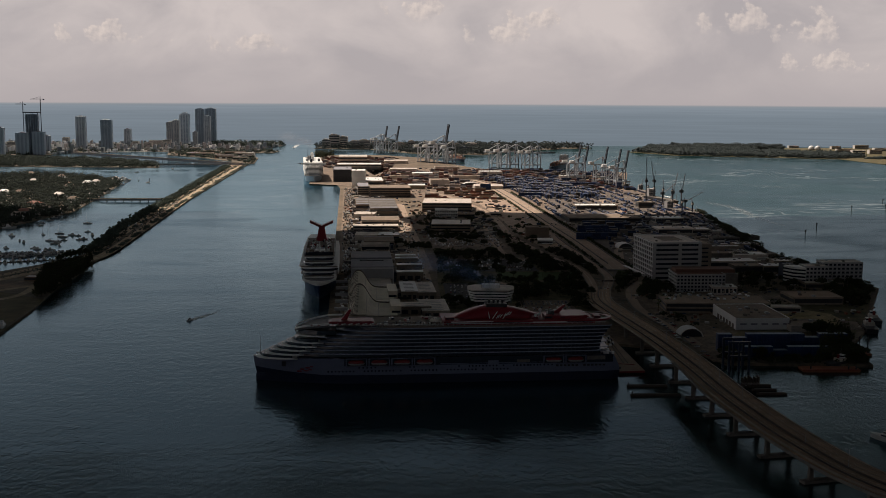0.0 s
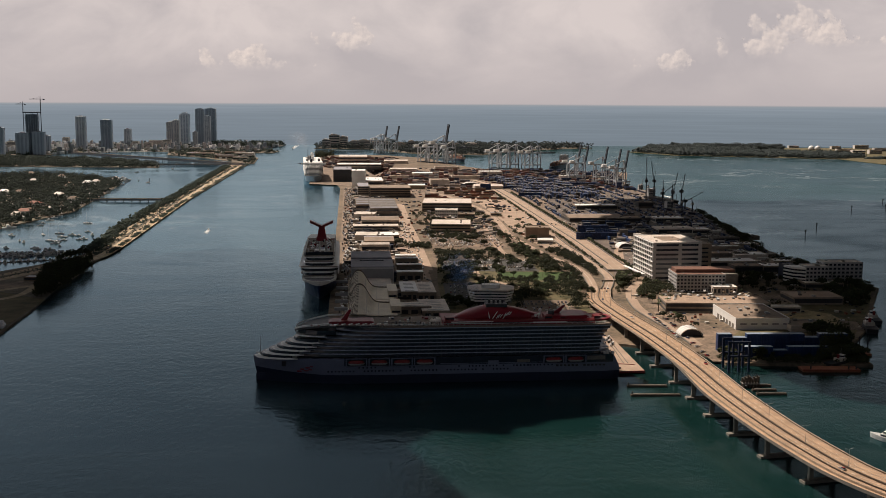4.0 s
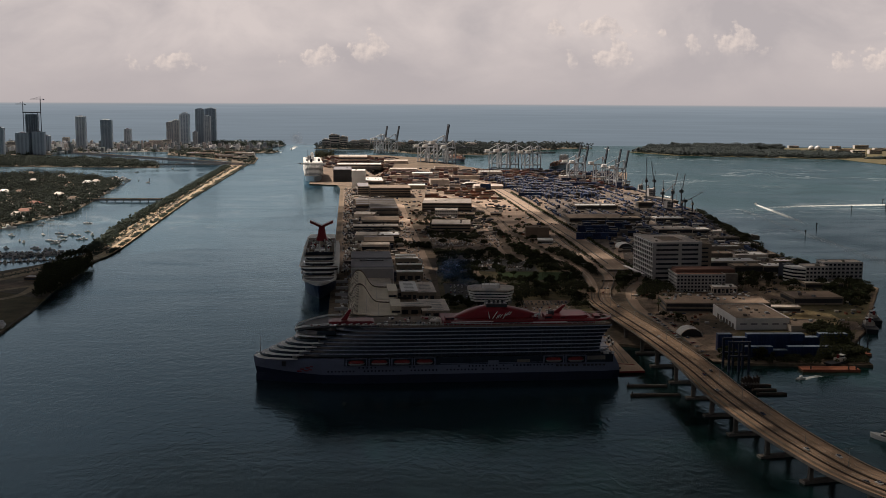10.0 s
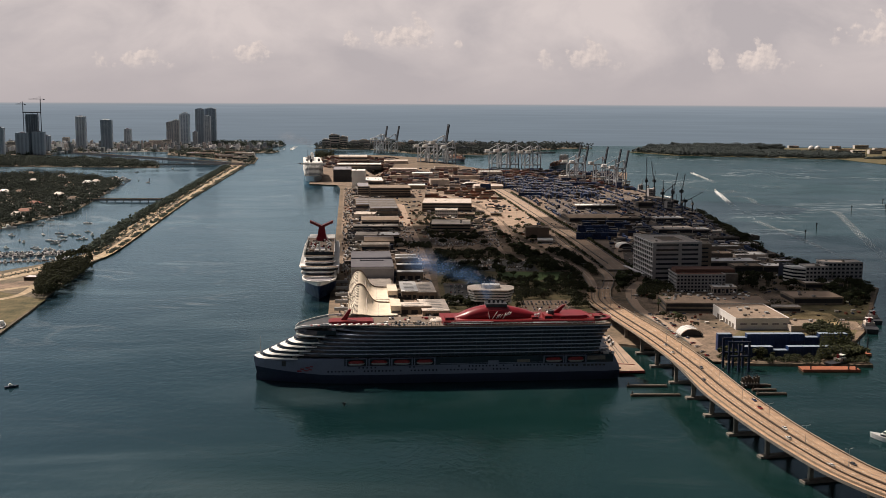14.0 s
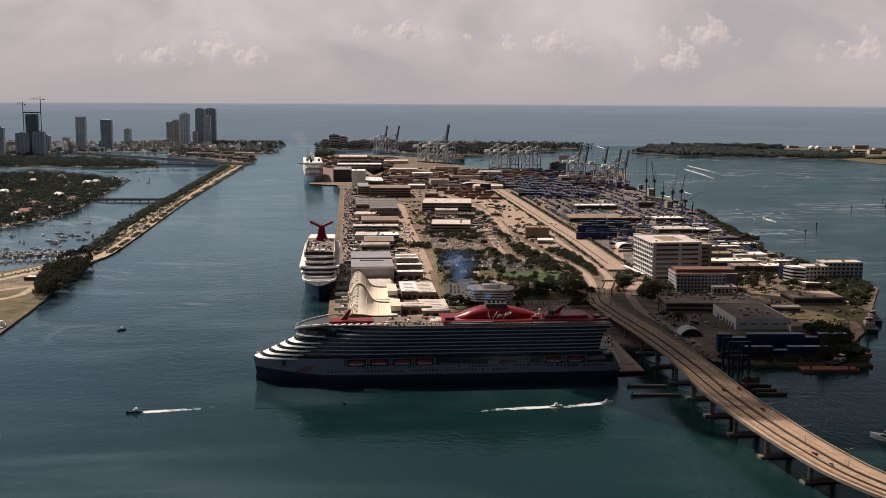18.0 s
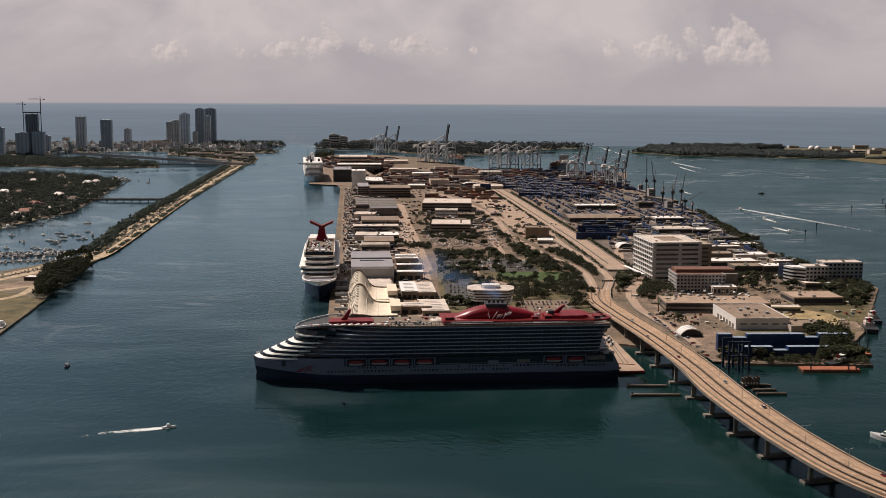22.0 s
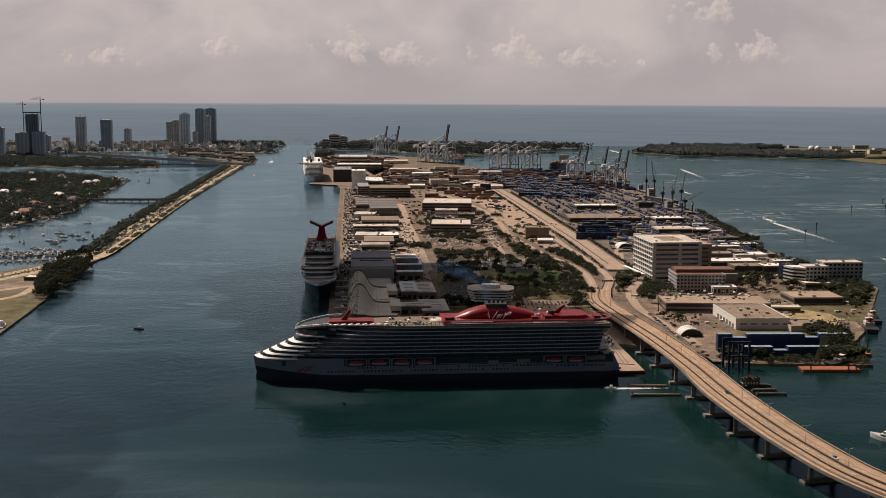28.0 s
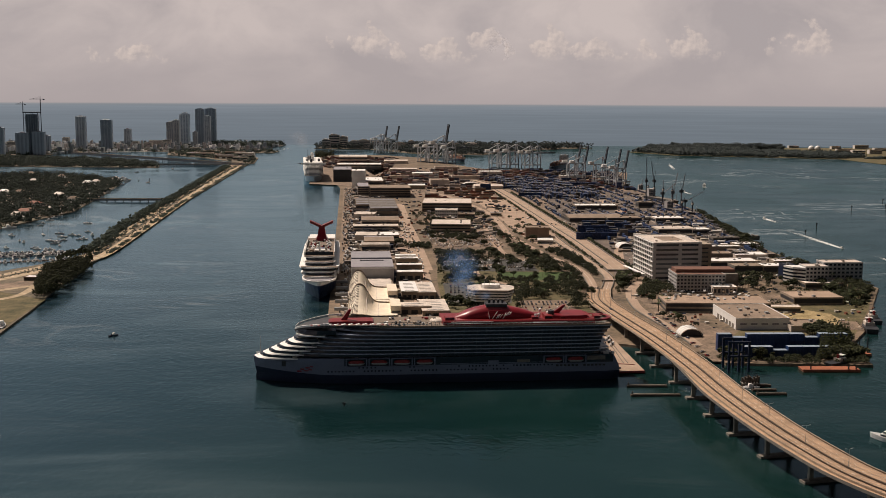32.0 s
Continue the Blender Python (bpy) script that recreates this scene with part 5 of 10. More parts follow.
road("road_park", [(150, 1200), (100, 1215), (60, 1260), (40, 1330), (60, 1390)], 7, 2.10, M_ROAD, "narrow park road")

# terminal with wave roofs beside the white liner


M_SHELL = mat("cream_roof_membrane", (0.76, 0.665, 0.53), 0.6, var=0.14, size=10)


def wave_terminal():
    t = thing("cruise_terminal", -94.9, 1060.9, 2.0, RZ, "cream wave-roofed cruise terminal with grey hall behind", "building")
    w = 52
    part("podium", MB().box(2, -48, -0.5, w, 176, 5.5), M_CONC, t, "pale concrete podium")
    # two sweeping roof shells, each rising like a sail towards the quay
    n = 24

    def ridge(f):
        return 8.0 + 18.5 * math.exp(-abs((f - 0.2) / (0.19 if f < 0.2 else 0.24)) ** 2.6)
    for y0, y1 in ((-46, 4), (38, 92)):
        def skin(f, q):
            x = 1 + f * (w - 4) + 3.0 * q * (1 - f)
            zn = 6.2 + (ridge(f) - 7.5) * 0.10
            sag = -2.4 * math.sin(q * math.pi)
            return Vector((x, (y0 + 3 * f) * (1 - q) + (y1 + 4 * math.sin(f * 3.1)) * q, zn * (1 - q) + (ridge(f) + 1.0) * q + sag * (1 - 0.6 * f)))
        for q0, q1 in ((0.0, 0.34), (0.34, 0.67), (0.67, 1.0)):
            rg = []
            for k in range(n + 1):
                p, r = skin(k / n, q0), skin(k / n, q1)
                up = Vector((0, 0, 0.6))
                rg.append([p, r, r + up, p + up])
            part("roof_shell", MB().rings(rg), M_SHELL, t, "cream ribbed roof shell")
        for r in range(21):
            q = r / 20
            rb = []
            for k in range(6):
                p = skin(k / n, q)
                rb.append([p + Vector((0, -0.5, 0.3)), p + Vector((0, 0.5, 0.3)), p + Vector((0, 0.45, 0.95)), p + Vector((0, -0.45, 0.95))])
            part("roof_louvre", MB().rings(rb), M_CONC_DK, t, "grey louvre on the shell's steep side")
        for k in (9, 15, 22):
            rb = []
            for i in range(7):
                p = skin(k / n, i / 6)
                rb.append([p + Vector((-0.3, 0, 0.3)), p + Vector((0.3, 0, 0.3)), p + Vector((0.3, 0, 0.8)), p + Vector((-0.3, 0, 0.8))])
            part("roof_seam", MB().rings(rb), M_CREAM, t)
        wl = []
        for k in range(n + 1):
            p = skin(k / n, 1.0)
            wl.append([Vector((p.x, p.y + 0.2, 5.4)), Vector((p.x, p.y + 0.7, 5.4)), p + Vector((0, 0.7, 0)), p + Vector((0, 0.2, 0))])
        # shade below the shell is given by the wall's dark concrete
        part("rear_wall", MB().rings(wl), M_CONC_DK, t, "rear wall darkened for shade under the roof shell")
        rim = [[skin(k / n, 1.0) + Vector((0, dy, dz)) for dy, dz in ((-0.3, 0.3), (0.7, 0.3), (0.7, 1.7), (-0.3, 1.7))] for k in range(n + 1)]
        part("shell_rim", MB().rings(rim), M_WEAR_SHADE, t, "dark rim of the roof shell")
        part("end_block", MB().box(w - 9, y0 + 14, 5.5, w + 1, y1 + 3, 13.5), M_SHELL, t, "square block at the shell's low end")
        part("block_window", MB().box(w - 8, y0 + 13.85, 7.0, w, y0 + 14.0, 9.0), M_GLASS, t)
        part("glazed_front", MB().box(3, y0 + 0.8, 3.2, w * 0.7, y0 + 1.4, 5.9), M_GLASS, t)
        part("shell_wall", MB().box(2, y0 + 4, 5, w - 10, y1 - 6, 6.0), M_CREAM, t)
    part("link_roof", MB().box(4, 6, 5.5, w - 2, 37, 7.0), M_SHELL, t, "cream flat roof between the shells")
    part("link_roof", MB().box(4, 96, 5.5, w - 2, 174, 7.0), M_CREAM, t, "cream flat roof behind the shells")
    # grey hall with stepped roof
    part("hall", MB().box(6, 176, 0, 54, 290, 19), M_WHITE, t, "white-walled hall")
    part("hall_roof", MB().box(5.6, 175.5, 19, 54.4, 290, 19.8), M_GREYROOF, t, "lilac-grey flat hall roof")
    part("hall_roof_step", MB().box(16, 222, 19.8, 44, 224.5, 20.6), M_DARK, t)
    part("hall_roof_step", MB().box(6, 236, 19.8, 54, 290, 21.5), M_GREYROOF, t)
    part("hall_front", MB().box(7, 175.2, 1, 53, 175.6, 17), M_PALE, t)
    for k in range(5):
        part("gangway", MB().box(-11, -8 + k * 40, 5, 2, -5 + k * 40, 8), M_STEEL, t, "covered boarding gangway")


wave_terminal()


def skylight_halls():
    """Row of white-roofed halls between terminal and road."""
    specs = [(32, 22, 7, M_CREAM), (17, 62, 8, M_WHITE), (20, 62, 7, M_CREAM), (30, 14, 9, M_WHITE), (30, 11, 10, M_WHITE), (28, 12, 10, M_WHITE), (26, 12, 8, M_WHITE), (26, 60, 5, M_CREAM)]
    xy = [(-43.5, 1062.2), (-43.2, 1141.9), (-27.1, 1142.3), (-53.1, 1265.2), (-55.2, 1315.2), (-59.5, 1369.2), (-61.2, 1407.7), (-19.4, 1051.5)]
    for (w, d, h, m), (x, y) in zip(specs, xy):
        b = thing("terminal_hall", x, y, 2.0, RZ, "low terminal hall with a pale flat roof", "building", "halls beside the terminal road")
        part("wall", MB().box(0, 0, -0.5, w, d, h), M_CONC, b)
        part("roof", MB().box(-0.5, -0.5, h, w + 0.5, d + 0.5, h + 0.7), m, b)
        part("fascia", MB().box(-0.55, -0.62, h - 1.4, w + 0.55, -0.5, h + 0.3), M_CONC, b)
        for k in range(int(d / 9)):
            part("skylight", MB().box(w * 0.2, 3 + k * 9, h + 0.7, w * 0.8, 4.2 + k * 9, h + 1.0), M_PALE, b)
        for k in range(3):
            part("door_bay", MB().box(w * (0.1 + 0.3 * k), -0.14, 0, w * (0.3 + 0.3 * k), 0, h * 0.55), M_DARK, b)


skylight_halls()

# sheds along the quay, up the island
building("brown-roofed quay shed with pale walls", -111.5, 1495.3, 38, 10, 10, RZ, M_CREAM, M_CREAM, 1, 8, "band", "quay_shed", units=1)
building("brown-roofed quay shed with pale walls", -111.3, 1547.3, 42, 60, 8, RZ, M_CONC, M_BROWNROOF, 1, 8, "band", "quay_shed", seed=3)
building("white-roofed quay shed behind trees", -98.3, 1609.8, 34, 44, 9, RZ, M_CONC, M_WHITE, 1, 8, "band", "quay_shed", seed=4)
building("low quay shed with slatted tan roof", -129.8, 1608.6, 32, 40, 9, RZ - 8, M_CREAM, M_CREAM, 0, name="quay_shed", seed=5)
building("long low quay shed with pale roof edges", -142.5, 1732.9, 72, 30, 8, RZ, M_CREAM, M_CREAM, 2, 8, "band", "quay_shed", seed=6)
building("long low quay shed with brown roof", -134.8, 1811.2, 62, 60, 9, RZ, M_CREAM, M_BROWNROOF, 1, 8, "band", "quay_shed", seed=7)
building("low quay shed with tan roof", -155.4, 1904.4, 36, 50, 9, RZ - 6, M_CREAM, M_CREAM, 0, name="quay_shed", seed=8)
building("large hall with a dark grey stepped roof", -130.1, 1951.6, 50, 190, 15, RZ, M_CONC_DK, M_DUSK, 2, 8, "band", "quay_hall", seed=9, units=6)
building("low hall with a grey roof", -164.6, 2069.9, 30, 120, 10, RZ, M_CONC, M_DUSK, 1, 8, "band", "quay_hall", seed=10)
building("grey multi-storey parking garage with open decks", -182.7, 2344.7, 24, 110, 22, RZ, M_CONC, M_GREYROOF, 5, 1, "open", "parking_garage", seed=11, units=0)
building("grey multi-storey parking garage with open decks", -155.3, 2332.8, 86, 90, 20, RZ, M_CONC, M_BROWNROOF, 4, 1, "open", "parking_garage", seed=12, units=2)
building("plain white block beside the parking garage", -214.3, 2581.6, 32, 60, 40, RZ, M_WHITE, M_WHITE, 0, name="terminal_block", seed=13)
building("low white-roofed terminal hall", -187.6, 2616.5, 44, 120, 14, RZ, M_CREAM, M_WHITE, 1, 1, "band", "terminal_hall", seed=14)
building("dark glass-fronted far terminal", -276.9, 2771.4, 46, 130, 30, RZ, M_DARK, M_GREYROOF, 0, name="far_terminal", seed=15)
building("tan far terminal with pale roof", -313.4, 3257.4, 130, 80, 14, RZ, M_CREAM, M_WHITE, 2, 1, "band", "far_terminal", seed=16, z=2)
building("tan far terminal block by the quay", -334.9, 3538.9, 90, 120, 22, RZ, M_CREAM, M_CREAM, 2, 1, "band", "far_terminal", seed=17)
building("long tan-roofed parking building with dark open front", -39.3, 2044.8, 92, 100, 16, RZ - 6, M_CONC, M_CREAM, 3, 1, "open", "parking_garage", seed=18)
building("low white service building", -14.5, 1966.6, 40, 30, 11, RZ - 6, M_WHITE, M_CREAM, 2, 10, "grid", "service_building", seed=19, side_cols=3)
building("long low office with pale patched roof and dark windows", -18.8, 1723.3, 62, 70, 13, RZ - 6, M_CONC, M_CREAM, 3, 1, "band", "office_building", seed=20)
building("low customs shed with tan roof", 25.7, 1940.3, 30, 24, 7, RZ - 6, M_CONC, M_BROWNROOF, 1, 1, "band", "service_building", seed=21)
building("plain brown windowless block", 125.6, 1665.3, 36, 30, 15, RZ - 8, M_BROWNROOF, M_BROWNROOF, 0, name="warehouse", seed=22)
building("low white canopy building", 138.4, 1593.6, 22, 26, 5, RZ - 8, M_WHITE, M_WHITE, 1, 1, "band", "canopy_building", seed=23, units=0)
building("tan warehouse with a white roof edge", 304.5, 2889.4, 60, 20, 9, 0, M_CREAM, M_WHITE, 0, name="warehouse", seed=24)
building("small tan gatehouse by the road", 85.1, 1971.4, 20, 12, 6, 0, M_CREAM, M_WHITE, 1, 1, "band", "gatehouse", seed=25, units=1)
building("tan square warehouse in the container yard", -30.6, 2643.5, 46, 60, 14, RZ, M_CREAM, M_BROWNROOF, 0, name="warehouse", seed=26)
building("low white-roofed yard shed", -82.2, 2557.3, 40, 24, 8, RZ, M_CONC, M_WHITE, 0, name="yard_shed", seed=27)


def control_building():
    """Broad white office with jutting floors on a narrow dark base."""
    b = thing("port_office", 47.6, 1079.1, 2.0, -2, "white octagonal office with overhanging floors and roof plant", "building")

    def octo(w, d):
        c = 0.22
        return [(-w, -d * c * 2), (-w * (1 - c * 1.2), -d), (w * (1 - c * 1.2), -d), (w, -d * c * 2), (w, d * 0.6), (w * 0.7, d), (-w * 0.7, d), (-w, d * 0.6)]
    oy = 14
    part("base", MB().prism([(x, y + oy) for x, y in octo(13, 11)], -0.5, 9.4), M_GLASS, b, "dark glazed base")
    for i in range(4):
        z, w = 9.4 + i * 2.8, 20 + i * 1.0
        part("floor_slab", MB().prism([(x, y + oy) for x, y in octo(w, w * 0.72)], z, z + 1.45), M_WHITE, b, "white spandrel band")
        part("window_band", MB().prism([(x, y + oy) for x, y in octo(w - 0.9, w * 0.72 - 0.9)], z + 1.45, z + 2.8), M_GLASS, b)
    part("roof", MB().prism([(x, y + oy) for x, y in octo(23.4, 17.0)], 20.5, 21.6), M_CREAM, b)
    part("plant_house", MB().prism([(x, y + oy) for x, y in octo(9, 6)], 21.6, 25.0), M_WHITE, b)
    for k in range(8):
        part("roof_mast", MB().cyl(-9 + k * 2.6, oy - 4 + (k % 3) * 3, 21.6, 27 + (k % 3), 0.2, 5), M_STEEL, b)


control_building()

# offices on the south side


def slab_office():
    b = building("eight-storey pale office slab with dark window bands", 245.1, 1270.4, 58, 78, 43.9, 7, M_PALE, M_CREAM, 8, 7, "band", "office_building", seed=31, units=4)
    h = 43.9
    part("stair_tower", MB().box(57.9, 10, -0.5, 74, 60, h - 3), M_CONC, b, "grey stair and lift tower")
    for k in range(7):
        part("window", MB().box(62, 9.86, h * (k + 0.8) / 8.5, 70, 10, h * (k + 1.15) / 8.5), M_GLASS, b)
    for k in range(11):
        part("sun_fin", MB().box(-1.1, 2 + k * 7.3, 0, -0.1, 2.5 + k * 7.3, h - 0.4), M_WHITE, b)
    for k in range(9):
        part("balcony_edge", MB().box(-1.3, 0.4, h * k / 8 - 0.35, -0.12, 77, h * k / 8 + 0.5), M_WHITE, b)
    part("front_pier", MB().box(-0.3, -0.35, 0, 3.2, 0.2, h), M_PALE, b)
    part("front_pier", MB().box(30, -0.35, 0, 34, 0.2, h), M_PALE, b)
    part("front_pier", MB().box(54, -0.35, 0, 58.2, 0.2, h), M_PALE, b)
    part("roof_well", MB().box(18, 22, h + 0.2, 44, 60, h + 0.35), M_BROWNROOF, b)


slab_office()
M_REDATTIC = mat("brown_red_cladding", (0.17, 0.085, 0.062), 0.8, var=0.2, size=5)
b2 = building("five-storey pale office with square windows and red roof", 257.0, 1195.0, 54, 40, 18.9, 2, M_PALE, M_REDATTIC, 5, 14, "grid2", "office_building", seed=32, side_cols=8)
part("red_attic", MB().box(3, 16, 18.9, 69, 38, 22.7), M_REDATTIC, b2, "terracotta attic storey")
# the office's shaded side is put into darker concrete
part("rear_wing", MB().box(54.2, 6, -0.5, 70, 40, 18.9), M_CONC_DK, b2, "rear wing with shade in its wall colour")
building("small white-roofed annexe beside the office", 293.4, 1178.4, 26, 22, 8, 0, M_CREAM, M_WHITE, 1, 6, "grid", "annexe", seed=33, side_cols=3)
building("long tan parking deck with dark open side", 221.8, 1077.8, 104, 46, 9, -1, M_CONC, M_ROAD, 2, 1, "open", "parking_deck", seed=34, units=0)
wh = building("wide low warehouse with brown flat roof and white wall", 269.9, 995.3, 50, 72, 10, 3, M_WHITE, M_BROWNROOF, 0, name="warehouse", seed=35, units=14)
for k in range(6):
    part("loading_door", MB().box(-0.14, 6 + k * 9, 0, 0, 12 + k * 9, 4.5), M_CONC_DK, wh)
for k in range(5):
    part("wall_louvre", MB().box(4 + k * 10, -0.14, 4.6, 10 + k * 10, 0, 6.0), M_GREYROOF, wh)
building("low tan shed behind the warehouse", 318.2, 986.6, 34, 30, 5, 4, M_CREAM, M_BROWNROOF, 0, name="shed", seed=36)
ob3 = building("five-storey white office with square windows", 412.2, 1236.4, 26, 22, 22.1, 3, M_PALE, M_CREAM, 5, 6, "grid2", "office_building", seed=37, side_cols=7)
part("curved_wing", MB().prism([(-18, 22), (-12, 8), (0, 0), (0, 22)], -0.5, 22.1 - 1), M_WHITE, ob3, "angled white wing")
for k in range(5):
    part("wing_window", MB().prism([(-18.2, 22), (-12.2, 7.8), (-0.2, -0.2), (-0.2, 1.5), (-11, 9)], 1.6 + k * 3.9, 3.4 + k * 3.9), M_GLASS, ob3)
building("five-storey white office with square windows", 442.4, 1264.4, 46, 24, 22.6, 3, M_PALE, M_CREAM, 5, 9, "grid2", "office_building", seed=38, side_cols=5)
building("dark blue-clad stair block by the office", 399.9, 1263.1, 12, 30, 18.6, 3, M_NAVY, M_DARK, 0, name="stair_block", seed=39)
building("tan flat-roofed parking deck on dark columns", 363.0, 1121.0, 52, 40, 7, 3, M_CONC, M_ROAD, 1, 1, "open", "parking_deck", seed=40, units=4)
building("tan flat-roofed low building", 406.1, 1217.5, 44, 26, 6, 3, M_CONC, M_CREAM, 1, 1, "open", "parking_deck", seed=41, units=3)
building("low tan pavilion on dry grass", 322.7, 1080.5, 34, 14, 5, -4, M_CREAM, M_CREAM, 1, 1, "open", "pavilion", seed=42, units=0)
building("low pale workshop with flat roof", 230.9, 1117.4, 30, 20, 7, 2, M_CONC_DK, M_BROWNROOF, 1, 1, "band", "workshop", seed=43)

# low yard buildings between offices and far quay
rndb = random.Random(12)
for (x, y), w, d, h in (((343.2, 1452.2), 66, 26, 6), ((327.3, 1368.0), 70, 30, 8), ((367.7, 1524.2), 50, 16, 6), ((399.5, 1616.4), 40, 20, 7), ((415.2, 1555.1), 36, 20, 6),
                        ((387.5, 1443.4), 44, 30, 6), ((389.5, 1325.1), 40, 26, 9), ((354.8, 1324.0), 36, 26, 9), ((337.7, 1716.2), 60, 40, 8), ((391.4, 1718.5), 30, 30, 7), ((280.7, 1871.6), 60, 40, 8),
                        ((363.5, 1875.3), 50, 34, 8), ((253.8, 2091.0), 80, 40, 8), ((381.1, 2141.2), 30, 24, 10), ((424.0, 1394.9), 40, 18, 5), ((448.9, 1651.1), 30, 14, 5)):
    wl, rf = rndb.choice([(M_CREAM, M_CREAM), (M_CONC, M_WHITE), (M_CREAM, M_WHITE), (M_CONC_DK, M_BROWNROOF), (M_CONC_DK, M_DUSK), (M_CONC, M_WHITE)])
    building("low flat-roofed yard building", x, y, w, d, h, 5, wl, rf, 1 if h > 6 else 0, 1, "open", "yard_building", seed=int(x) % 97, units=4, group="low buildings in the yard")
# low sheds further up the island
for k, (x, y) in enumerate(((-138.8, 2858.7), (-83.8, 2988.3), (22.6, 2869.9), (73.1, 2567.0), (-24.7, 3280.3), (-152.6, 3144.2), (102.1, 3046.2), (-190.6, 3551.3))):
    building("low tan shed in the yard", x, y, rndb.uniform(40, 80), rndb.uniform(20, 50), rndb.uniform(6, 11), RZ, M_CREAM, rndb.choice([M_CREAM, M_BROWNROOF, M_WHITE]), 0, name="yard_shed", seed=60 + k, units=2, group="sheds in the far yard")


def arch_tent(x, y, w, d, h, rz, label):
    t = thing("arched_tent", x, y, 2.0, rz, label, "tent")
    rg = []
    for j in range(2):
        ring = []
        for k in range(11):
            a = math.pi * k / 10
            ring.append((w / 2 * math.cos(a), j * d, h * math.sin(a)))
        rg.append(ring)
    mb = MB()
    mb.strip(rg[0], rg[1])
    part("membrane", mb, M_WHITE, t, "taut white membrane")
    # dark sheet across the open end imitates the shade inside
    part("end_shade", MB().add([(p[0] * 0.92, 0.5, p[2] * 0.9) for p in rg[0]], [tuple(range(11))]), M_DARK, t)
    for j in range(4):
        rb = MB().rings([[(p[0] * q, j * d / 3 + e, p[2] * q + 0.05) for q, e in ((1.0, -0.2), (1.03, -0.2), (1.03, 0.2), (1.0, 0.2))] for p in rg[0]])
        part("hoop", rb, M_WHITE, t)


arch_tent(222.5, 964.0, 20.5, 15, 7.5, 4, "white arched fabric tent with an open end")
arch_tent(290.5, 1568.5, 22, 20, 8, 6, "white arched tent beside the yard road")
arch_tent(259.8, 1549.3, 22, 20, 7, 6, "white arched tent beside the yard road")
arch_tent(65.9, 2649.7, 44, 26, 9, 4, "white oval canopy on the yard roundabout")


def covered_walk():
    t = thing("covered_walkway", 227.2, 1364.0, 2.0, -80, "long white walkway roof on posts beside the tall office", "walkway")
    part("roof", MB().box(0, -2.2, 3.4, 70, 2.2, 3.9), M_WHITE, t)
    for k in range(8):
        part("post", MB().box(k * 9.8, -0.15, 0, k * 9.8 + 0.3, 0.15, 3.4), M_STEEL, t)


covered_walk()

# blue stacked units by the shore and the steel gantry beside the bridge
M_SHEDTOP = mat("pale_blue_sheet_roof", (0.24, 0.30, 0.38), 0.6, var=0.15, size=6)


def blue_wall():
    foot = []
    for k in range(10):
        foot += [(1.2 * k, 0.0), (1.2 * k + 0.5, 0.0), (1.2 * k + 0.6, 0.1), (1.2 * k + 1.1, 0.1)]
    me = MB().prism(foot + [(12, 0), (12, 6.6), (0, 6.6)], 0, 2.9).mesh("shore_container", M_BLUE)
    (x0, y0) = (239.6, 883.3)
    for r, (dy, cols, lev, sx) in enumerate(((2, 6, 3, 8), (24, 9, 5, -8))):
        st = thing("container_stack", x0 + sx, y0 + dy, 2.0, 2, "stack of dark blue shipping containers by the shore", "container stack", "blue stacks by the shore")
        for c in range(cols):
            lv = lev - (1 if (c + r) % 5 == 2 else 0)
            for l in range(lv):
                piece("container", me, st, c * 12.3, (l % 2) * 0.15, l * 2.92)
            part("top_sheet", MB().box(c * 12.3, 0.1, lv * 2.92, c * 12.3 + 11.8, 6.5, lv * 2.92 + 0.15), M_SHEDTOP, st)
    g = thing("gantry_frame", 223.8, 843.2, 0, 4, "dark blue steel travel-lift gantry beside the bridge", "gantry")
    for x in (0, 8, 16):
        for y in (0, 14):
            part("column", MB().box(x, y, 0, x + 1.6, y + 1.6, 24), M_NAVY, g)
    for z in (12, 23):
        part("crossbeam", MB().box(-0.4, 0.2, z, 18, 1.4, z + 1.4), M_NAVY, g)
        part("crossbeam", MB().box(-0.4, 14.2, z, 18, 15.4, z + 1.4), M_NAVY, g)
    sil = thing("pile_dolphin", 224.0, 797.9, 0, 0, "cluster of tall dark mooring piles with a walkway", "mooring piles")
    for k in range(12):
        part("pile", MB().cyl((k % 6) * 2.2, (k // 6) * 4, -8, 6.5 + (k % 3), 0.8, 8), M_WOOD, sil)
    part("cap", MB().box(-1, -1, 2.5, 12, 5.5, 3.3), M_CONC_DK, sil)


blue_wall()


